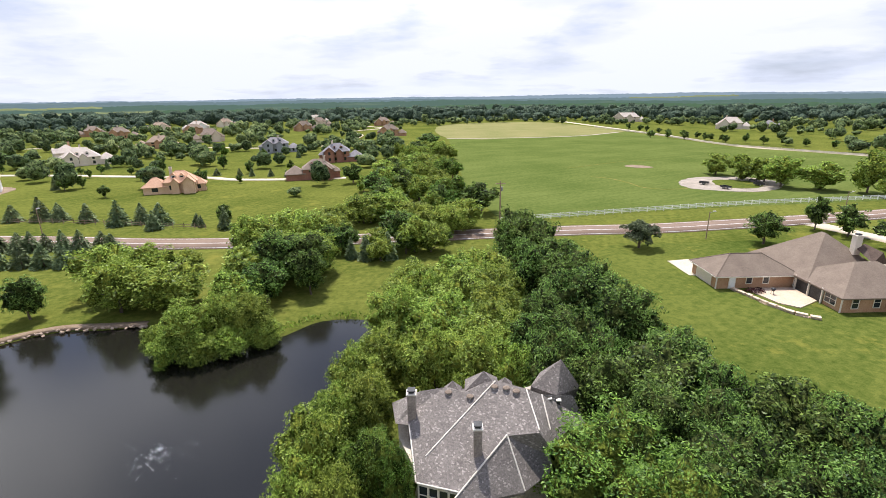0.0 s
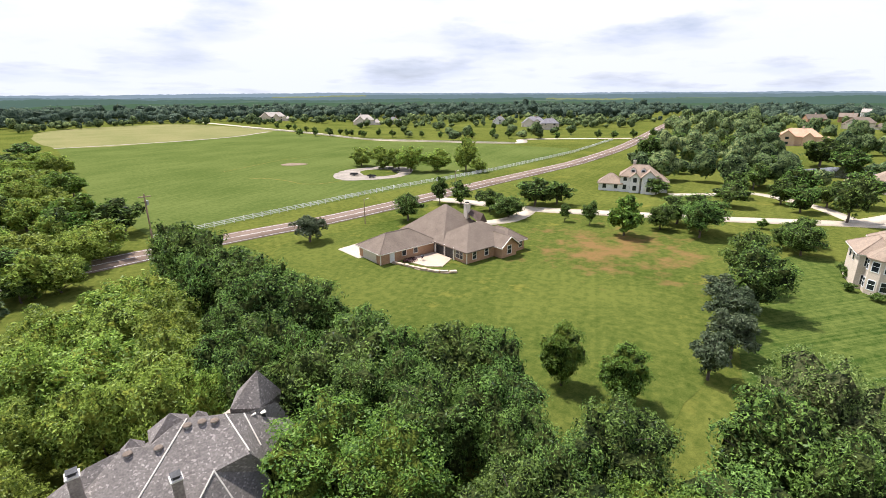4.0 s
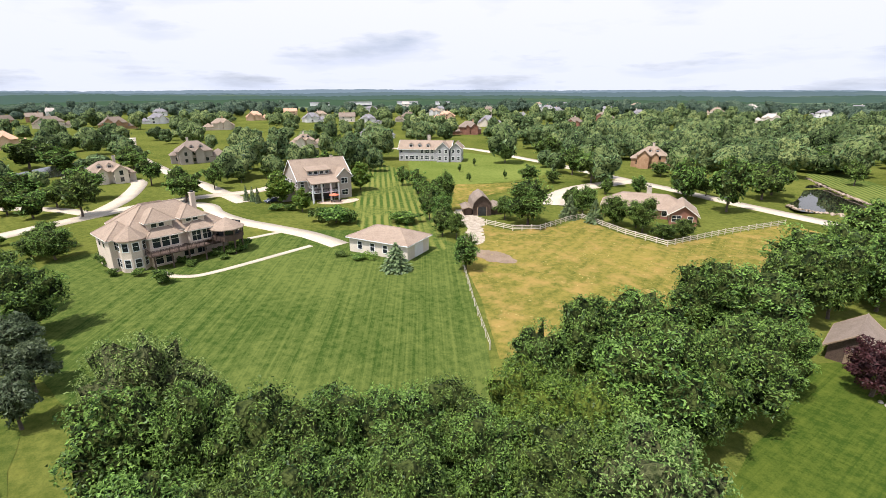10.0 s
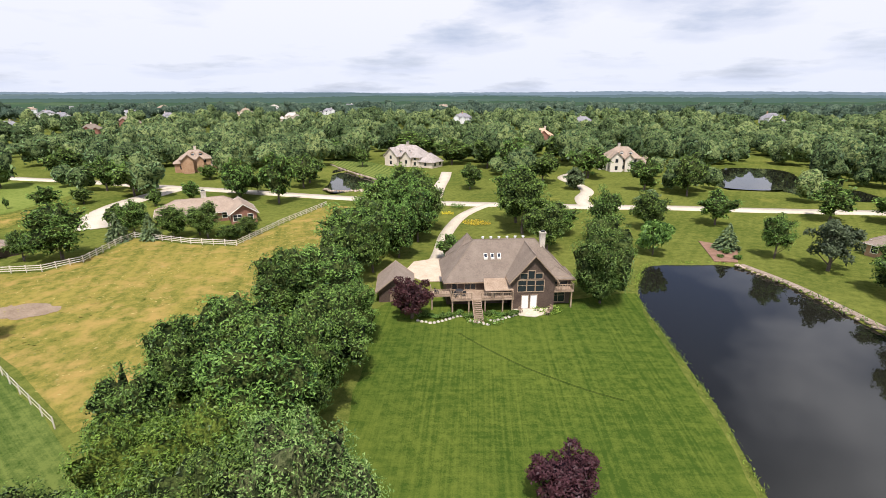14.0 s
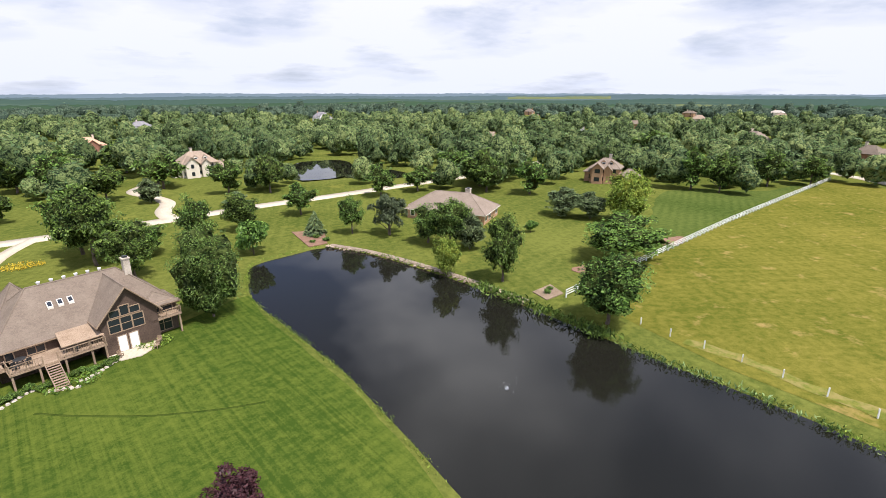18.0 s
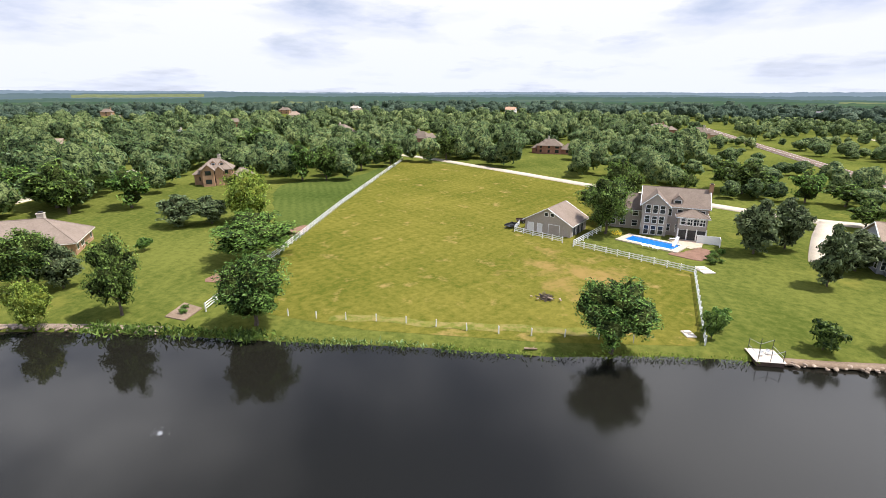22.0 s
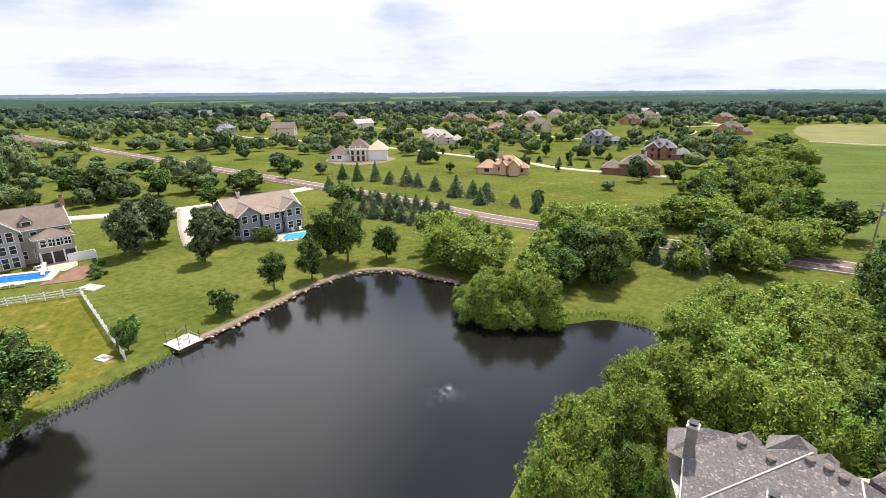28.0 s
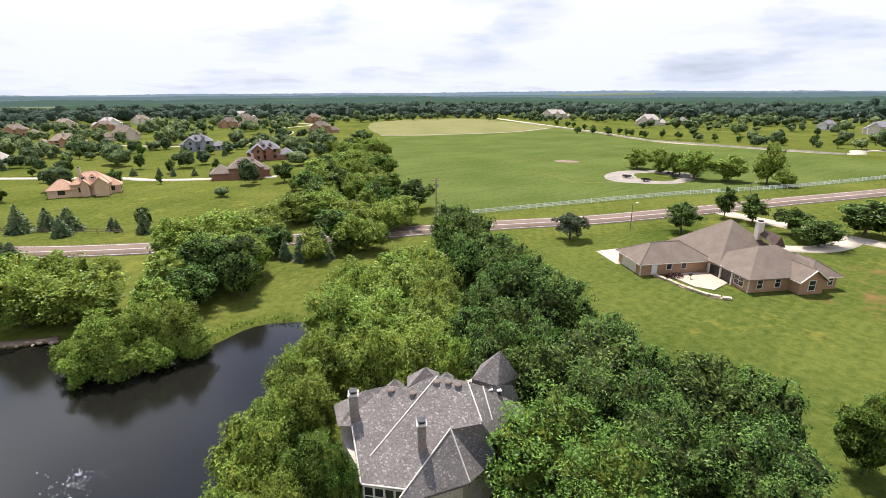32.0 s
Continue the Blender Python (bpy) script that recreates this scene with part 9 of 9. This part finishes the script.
def reeds(name, label, line, per, spread, height, mat, seed, z=-0.2):
    rng = np.random.RandomState(seed)
    pts = spline(line, 1.0 / per)
    along = np.arange(len(pts)) / per
    thick = 0.5 + 0.5 * np.sin(along / 1.7 + 2 * np.sin(along / 3.1 + seed))
    pts = pts[rng.uniform(size=len(pts)) < 0.15 + 0.95 * thick]
    n = len(pts)
    c = np.c_[pts + rng.normal(size=(n, 2)) * spread, z + height * rng.uniform(0.25, 0.8, n)]
    nrm = rng.normal(size=(n, 3)) * [1, 1, 0.35] + [0, 0, 0.3]
    up = np.tile([0, 0, 1.0], (n, 1)) + rng.normal(size=(n, 3)) * 0.8
    ob = new(name, leaf_mesh(name, kites(c, nrm, height * rng.uniform(0.35, 0.8, n), rng, 2.0, up), M[mat]))
    return tagged(ob, label, "reeds", kind="stuff")


reeds("bank_plants", "leafy green waterside plants along the bank", [(-47.5, -54), (-49.2, -43), (-50.6, -32), (-52.4, -22), (-53.6, -12)], 30, 0.5, 0.46, "leaf_mid", 1)
reeds("bank_plants", "broad pale leaves of waterside plants", [(-49.6, -40), (-50.9, -31), (-52.8, -21), (-53.8, -13)], 10, 0.4, 0.55, "leaf_pad", 7)
reeds("bank_plants", "dense green growth under the bank trees", [(-46.2, -61), (-48.0, -53), (-49.2, -45), (-50.2, -37)], 46, 0.8, 0.75, "leaf_dark", 8, 0.0)
reeds("bank_plants", "coarse grass tufts along the bank", [(-53.6, -12), (-55, 0), (-57.4, 10), (-59.2, 20), (-59.6, 24)], 34, 0.5, 0.34, "leaf_willow", 2)
reeds("bank_plants", "pale green plants along the near bank", [(-24.5, 60.3), (-18.5, 66), (-11, 65.8), (-9.2, 60)], 30, 0.55, 0.5, "leaf_willow", 3)
reeds("bank_plants", "rough grass along the lawn's edge", [(-18.0, -28), (-17.6, -40), (-16.9, -50), (-14.8, -64), (-13.0, -77), (-14.2, -86)], 26, 0.3, 0.26, "leaf_willow", 4)
reeds("bank_plants", "dark shrubs above the far bank", [(-36, -91), (-42, -79), (-47.6, -60), (-49.4, -50)], 8, 0.6, 0.42, "leaf_dark", 5, 0.1)
reeds("bank_plants", "rough grass along the outlet bank", [(-14.4, -86), (-17, -94), (-25, -97), (-31, -98)], 22, 0.3, 0.28, "leaf_willow", 6)


def flowers(label, x, y, r, mat, n, seed, height=0.5):
    rng = np.random.RandomState(seed)
    a, d = rng.uniform(0, 6.28, n), r * np.sqrt(rng.uniform(0, 1, n))
    c = np.stack([x + d * np.cos(a), y + d * np.sin(a) * 0.7, height * rng.uniform(0.3, 1.0, n)], 1)
    ob = new("flower_bed", leaf_mesh("flower_bed", kites(c, rng.normal(size=(n, 3)) * 0.6 + [0, 0, 1], 0.32 * rng.uniform(0.6, 1.3, n), rng, 1.2), M[mat]))
    tagged(ob, label, "flowers", kind="stuff")


flowers("bright yellow flowers beside the purple tree", -5.6, -29.6, 1.0, "flower", 240, 1, 1.0)
flowers("yellow lilies in a curved garden bed", 20.0, -115.3, 3.6, "flower", 420, 2)
flowers("yellow lilies beside the drive", 29.3, -123.2, 1.9, "flower", 150, 3)
flowers("dark low shrubs at the mouth of the drive", 28.0, -130.0, 2.2, "leaf_dark", 420, 12, 1.3)
flowers("low reddish plants in a patio bed", 50.3, 73.6, 1.5, "leaf_plum", 260, 14, 0.6)
flowers("low green planting round the terrace", 9.5, -62.6, 3.0, "leaf_lime", 320, 4)
flowers("low planting at the foot of the deck", 1.0, -68.0, 2.4, "leaf_willow", 220, 5)
flowers("bright shrubs beside the garage", 86.5, -27, 2.2, "leaf_lime", 350, 8, 1.0)
flowers("yellow flowers beside the pool", -113.5, 12.8, 1.6, "flower", 120, 9, 0.7)
flowers("shrubs beside the pool", -92, 61, 2.0, "leaf_dark", 360, 10, 1.2)


def fountain(x, y, size, drops, label, seed):
    rng = np.random.RandomState(seed)
    ob = thing("fountain", label, "fountain", pose(x, y, WATER_Z))
    jet = Shape()
    for k in range(7):
        a = k * 0.9
        jet.rod((0.1 * math.cos(a), 0.1 * math.sin(a), 0), (size * 0.5 * math.cos(a), size * 0.5 * math.sin(a), size * (0.25 + 0.22 * (k % 3))), 0.035, 0.012, 5)
    part("jet", jet, M["foam"], ob)
    a, d = rng.uniform(0, 6.28, drops), size * 8.5 * rng.beta(1.1, 3.0, drops)
    c = np.stack([d * np.cos(a), d * np.sin(a) * 0.8 - size * 1.6, np.full(drops, 0.02)], 1)
    spray = part("spray", leaf_mesh("spray", kites(c, np.tile([0, 0, 1.0], (drops, 1)) + rng.normal(size=(drops, 3)) * 0.1, rng.uniform(0.05, 0.17, drops), rng, 1.4), M["foam"]), None, ob)
    spray["kind"] = "stuff"


fountain(-27.0, 38.0, 0.62, 90, "white fountain spray on the dark pond", 1)
fountain(-31.4, -35.7, 0.5, 14, "small bubbling fountain on the pond", 2)

ribbon("mower_track", [(12.2, -57.9), (9.0, -55.4), (5.9, -53.3), (2.9, -51.4), (0.0, -50.0), (-4.1, -48.3), (-8.0, -47.2)], 0.30, 0.045, M["track"], "thin dark mower track across the lawn", "track", thick=0.02, step=1.0)
log = thing("log", "grey driftwood log on the pond bank", "log", pose(-55.75, -2.3, 0.02, 0, 0, 100))
part("trunk", Shape().rod((-0.85, 0, 0.14), (0.8, 0.06, 0.12), 0.15, 0.11, 9), M["wood"], log)
part("stub", Shape().rod((0.25, 0, 0.16), (0.45, 0.3, 0.34), 0.06, 0.03, 6), M["wood"], log)

# rows of small trees along the lanes
for (xa, ya), (xb, yb), n, h, r, key in (((150, 372), (283, 216), 17, 5.5, 2.8, "dec"), ((186, 318), (170, 470), 9, 5.5, 2.8, "dec"), ((290, 205), (340, 180), 4, 6.0, 3.0, "dec"), ((-205, 221), (-120, 213), 7, 4.0, 1.6, "dec"), ((-100, 209), (-60, 201), 5, 3.5, 1.5, "pine"), ((255, 300), (330, 255), 5, 5, 2.4, "dec"), ((88, -44), (140, -62), 7, 7.5, 2.6, "dec")):
    for k in range(n):
        u = (k + 0.5) / n
        plant(key, xa + (xb - xa) * u + spin_rng.uniform(-1.5, 1.5), ya + (yb - ya) * u + spin_rng.uniform(-1.5, 1.5), h * spin_rng.uniform(0.8, 1.2), r * spin_rng.uniform(0.85, 1.15), spin_rng.uniform(0, 360), spin_rng.randrange(9))

# creek-side thicket between the road and the crop field, and behind the new houses
for line, n, spread, key in (([(-28, 96), (-14, 102), (-6, 118), (-10, 150), (-14, 190), (-12, 230), (-4, 300)], 64, 7.0, "lite"), ([(-30, 100), (-16, 122), (-20, 160), (-24, 200)], 26, 6.0, "dec"), ([(3, 118), (0, 150), (-2, 200)], 12, 3.0, "lime"), ([(-40, 72), (-32, 82), (-22, 88)], 14, 5.0, "lite")):
    path = spline(line, 2.0)
    for k in range(n):
        x, y = path[spin_rng.randrange(len(path))]
        x, y = x + spin_rng.gauss(0, spread), y + spin_rng.gauss(0, spread * 0.5)
        if 99 < y < 120 or (x > 4 and y > 120) or far_from(np.array([x]), np.array([y]), SHORE, True)[0] < 3:
            continue
        size = spin_rng.uniform(0.7, 1.15)
        plant(key, x, y, 7.5 * size, 4.2 * size, spin_rng.uniform(0, 360), spin_rng.randrange(9))


# conifer hedge along the county road
hedge = random.Random(17)
for k in range(17):
    u = k / 16
    plant("pine", -126 + 54 * u + hedge.uniform(-1, 1), 107.4 - 6.8 * u + 2.5 * math.sin(3.1 * u) * -1 + hedge.uniform(-0.6, 0.6), hedge.uniform(3.4, 4.8), hedge.uniform(1.9, 2.5), hedge.uniform(0, 360), hedge.randrange(9))
for k in range(9):
    u = k / 8
    plant("bush", -102.5 + 6 * u + hedge.uniform(-1.5, 1.5), 31.5 - 3 * u + hedge.uniform(-1, 1), hedge.uniform(0.7, 1.4), hedge.uniform(0.6, 1.0), hedge.uniform(0, 360), k)
fence("low wooden rail fence beyond the county road", [(-150, 125), (-123.6, 126.7), (-104.4, 125.6), (-92, 124.1), (-78.3, 121.4), (-60, 118)], M["wood"], rails=(0.5, 1.0), every=3.0, thick=0.06, board=0.12)

# young trees and shrubs between the new houses
young = random.Random(91)
for x, y, h in ((-143, 177, 5), (-135, 180, 5), (-123, 196, 4), (-91, 181.5, 7), (-103, 228, 7), (-85, 213, 6), (-69, 219, 5), (-79, 187, 3.5), (-46, 186, 4), (-37, 197, 2.4), (-24, 229, 4), (-57, 122, 5.6), (-62, 120, 3.2), (-150, 205, 4), (-128, 222, 5), (-118, 240, 6), (-140, 240, 5), (-96, 262, 6), (-80, 270, 5), (-125, 280, 6), (-150, 270, 5), (-160, 232, 5), (-70, 300, 6), (-35, 300, 5), (-30, 265, 4), (-215, 230, 6), (-230, 255, 7), (-160, 300, 6)):
    kind = young.choice(("pine", "dec", "lime", "dec"))
    plant(kind, x, y, h, h * (0.30 if kind == "pine" else 0.40), young.uniform(0, 360), young.randrange(9))


# weeds of the dry paddock, laid flat so they show no dark shadows in view
def weeds():
    rng = np.random.RandomState(23)
    p = np.c_[rng.uniform(34, 98, 9000), rng.uniform(-126, -29, 9000)]
    p = p[inside(p[:, 0], p[:, 1], np.array(PADDOCK))]
    clump = np.sin(p[:, 0] / 3.1 + 2 * np.sin(p[:, 1] / 4.7)) * np.sin(p[:, 1] / 3.7 + 1.5 * np.sin(p[:, 0] / 5.3))
    p = p[rng.uniform(-0.6, 1.0, len(p)) < clump]
    n = len(p)
    c = np.c_[p, rng.uniform(0.07, 0.12, n)]
    ob = new("weeds", leaf_mesh("weeds", kites(c, rng.normal(size=(n, 3)) * 0.25 + [0, 0, 1.5], rng.uniform(0.2, 0.5, n), rng, 1.6), M["weed"]))
    tagged(ob, "dry golden weeds scattered over the paddock", "weeds", kind="stuff")


weeds()


# ---- garden things ----
def garden_chair(m, mat, label):
    ob = thing("garden_chair", label, "chair", m, group="garden chairs")
    part("seat", Shape().box(-0.25, -0.25, 0.40, 0.25, 0.25, 0.45), mat, ob)
    part("backrest", Shape().box(-0.25, 0.21, 0.45, 0.25, 0.26, 0.92), mat, ob)
    for px in (-0.22, 0.22):
        for py in (-0.22, 0.22):
            part("leg", Shape().box(px - 0.025, py - 0.025, 0, px + 0.025, py + 0.025, 0.40), mat, ob)
        part("armrest", Shape().box(px - 0.03, -0.25, 0.62, px + 0.03, 0.22, 0.66), mat, ob)


def garden_table(m, mat, label):
    ob = thing("garden_table", label, "table", m)
    part("tabletop", Shape().rod((0, 0, 0.70), (0, 0, 0.74), 0.6, n=16), mat, ob)
    for k in range(4):
        a = math.pi / 4 + k * math.pi / 2
        part("leg", Shape().rod((0.42 * math.cos(a), 0.42 * math.sin(a), 0), (0.3 * math.cos(a), 0.3 * math.sin(a), 0.70), 0.03), mat, ob)


def parasol(m, mat, label):
    ob = thing("parasol", label, "parasol", m)
    part("pole", Shape().rod((0, 0, 0), (0, 0, 2.5), 0.03), M["metal"], ob)
    part("base", Shape().rod((0, 0, 0), (0, 0, 0.1), 0.28, 0.22, 12), M["dark_metal"], ob)
    ring = [(1.5 * math.cos(2 * math.pi * k / 8), 1.5 * math.sin(2 * math.pi * k / 8)) for k in range(8)]
    part("canopy", Shape().add([(0, 0, 2.65)] + [(a, b, 2.15) for a, b in ring] + [(a, b, 2.0) for a, b in ring], [(0, 1 + k, 1 + (k + 1) % 8) for k in range(8)] + [(1 + k, 9 + k, 9 + (k + 1) % 8, 1 + (k + 1) % 8) for k in range(8)]), mat, ob)


at7 = pose(15.7, -65.9, 0, 0, 0, 198)
for x, y, turn in ((1.2, -2.0, 30), (2.4, -1.6, 200), (6.6, -2.3, 80), (-1.6, -0.4, 120)):
    garden_chair(at7 @ pose(x, y, 2.3, 0, 0, turn), M["dark_metal"], "dark garden chair standing on the timber deck")
garden_table(at7 @ pose(1.8, -1.0, 2.3), M["dark_metal"], "round dark table standing on the timber deck")
for x, y, turn in ((10.6, -3.2, 40), (15.2, -3.0, -40), (14.4, -4.2, -60)):
    garden_chair(at7 @ pose(x, y, 0.12, 0, 0, turn), M["wood"], "weathered timber chair on the round terrace")
edge = random.Random(3)
for k in range(26):
    x = -4.5 + 14.3 * k / 25
    y = -4.6 - 0.9 * math.sin(k * 0.42) + edge.uniform(-0.1, 0.1) - (1.3 if 2.9 < x < 5.4 else 0)
    part("edging_stone", Shape().rod((x, y, -0.05), (x, y, 0.2), edge.uniform(0.24, 0.36), 0.2, 6), M["stone"], h7)
for k in range(18):
    x = -4.2 + 14 * k / 17
    plant("bush", *(at7 @ Vector((x, -3.7 + edge.uniform(-0.5, 0.4), 0))).to_2d(), edge.uniform(0.5, 1.1), edge.uniform(0.45, 0.8), edge.uniform(0, 360), k)
# shrubs at the foot of the large house and the garage
for x, y, h, r in ((101, -1.4, 1.2, 1.3), (101.1, -3.4, 1.3, 1.4), (102.4, -5.2, 1.3, 1.4), (101.6, 0.8, 0.9, 0.9), (89.9, 8.5, 1.4, 1.4), (96.6, 4.2, 0.8, 1.0), (98.4, -1.6, 0.9, 1.2), (95.2, 12.5, 1.5, 1.3), (97, 16.5, 1.6, 1.2), (89.9, -22.3, 1.1, 1.5), (86.5, -24.7, 1.2, 1.8), (-33, -104, 0.9, 1.0), (-31.2, -101, 0.7, 0.8), (-34, -100.6, 1.0, 1.0), (-54, -52.5, 0.8, 0.8), (-55.6, -53.6, 0.6, 0.7)):
    plant("bush", x, y, h, r, edge.uniform(0, 360), edge.randrange(9))
for x, y in ((152.2, -10.7), (149.8, -12.2), (147.4, -13.4)):
    plant("pine", x, y, 4.6, 0.95, edge.uniform(0, 360), edge.randrange(9))
parasol(pose(138.4, -33.4, 0.1, 0, 0, 10), M["red_cloth"], "orange-red parasol on the stone patio")
slab("patio", [(141, -29), (137.6, -29.8), (135.6, -34), (136.6, -39), (140.4, -40.5)], 0.1, M["pavers"], "pale stone patio behind a tall house", "terrace")
for x, y, turn in ((137.4, -32.4, 60), (137.0, -34.6, 120), (138.6, -35.4, 170)):
    garden_chair(pose(x, y, 0.1, 0, 0, turn), M["dark_metal"], "dark garden chair on the stone patio")


def cart(m, label, mat):
    """A small utility cart or trailer: tray, axle and wheels."""
    ob = thing("trailer", label, "trailer", m)
    part("tray", Shape().box(-0.9, -1.5, 0.55, 0.9, 1.5, 0.65).box(-0.9, -1.5, 0.65, -0.84, 1.5, 1.05).box(0.84, -1.5, 0.65, 0.9, 1.5, 1.05).box(-0.84, 1.44, 0.65, 0.84, 1.5, 1.05), mat, ob)
    part("drawbar", Shape().rod((0, -1.4, 0.5), (0, -2.8, 0.4), 0.05), M["dark_metal"], ob)
    for px in (-1.0, 1.0):
        wheel = part("wheel", Shape().rod((px - 0.1, 0, 0.35), (px + 0.1, 0, 0.35), 0.35, n=14), M["dark_metal"], ob)
        part("rim", Shape().rod((px - 0.11, 0, 0.35), (px + 0.11, 0, 0.35), 0.18, n=10), M["metal"], wheel)


cart(pose(-113.5, -11.2, 0, 0, 0, 60), "dark farm trailer parked beside the barn", M["dark_metal"])
cart(pose(-119, -9.0, 0, 0, 0, 20), "dark flat trailer parked behind the barn", M["dark_wood"])
for x, y, turn in ((95, 163.5, 20), (109, 168, 80), (112.5, 177, 130), (92, 172, 50)):
    cart(pose(x, y, 0.1, 0, 0, turn), "dark field trailer parked on the gravel yard", M["dark_metal"])
cart(pose(124.6, -5.0, 0.1, 0, 0, 130), "small dark utility cart on the driveway", M["dark_metal"])


def car(m, paint, label):
    ob = thing("car", label, "car", m, group="parked cars")
    side = [(-2.2, 0.35), (2.2, 0.35), (2.25, 0.75), (1.3, 0.92), (0.75, 1.42), (-1.1, 1.45), (-1.75, 0.98), (-2.25, 0.9)]
    n = len(side)
    part("body", Shape().add([(x, -0.86 + (0.14 if z > 1.1 else 0), z) for x, z in side] + [(x, 0.86 - (0.14 if z > 1.1 else 0), z) for x, z in side], [tuple(range(n)), tuple(range(2 * n - 1, n - 1, -1))] + [(k, n + k, n + (k + 1) % n, (k + 1) % n) for k in range(n)]), paint, ob)
    for sy in (-1, 1):
        part("side_window", Shape().add([(-1.5, sy * 0.83, 1.0), (1.1, sy * 0.83, 1.0), (0.68, sy * 0.745, 1.36), (-1.05, sy * 0.745, 1.38)], [(0, 1, 2, 3)]), M["glass"], ob)
        for px in (-1.35, 1.4):
            wheel = part("wheel", Shape().rod((px, sy * 0.68, 0.33), (px, sy * 0.9, 0.33), 0.33, n=14), M["dark_metal"], ob)
            part("rim", Shape().rod((px, sy * 0.7, 0.33), (px, sy * 0.915, 0.33), 0.2, n=10), M["metal"], wheel)
        part("headlight", Shape().box(2.2, sy * 0.72 - 0.16, 0.62, 2.28, sy * 0.72 + 0.16, 0.76), M["foam"], ob)
    part("windscreen", Shape().add([(1.28, -0.72, 0.96), (1.28, 0.72, 0.96), (0.79, 0.66, 1.4), (0.79, -0.66, 1.4)], [(0, 1, 2, 3)]), M["glass"], ob)
    part("rear_window", Shape().add([(-1.74, -0.72, 1.02), (-1.74, 0.72, 1.02), (-1.14, 0.66, 1.42), (-1.14, -0.66, 1.42)], [(3, 2, 1, 0)]), M["glass"], ob)


car(pose(146.5, -17.2, 0, 0, 0, 120), M["car_dark"], "dark blue car parked beside a tall house")
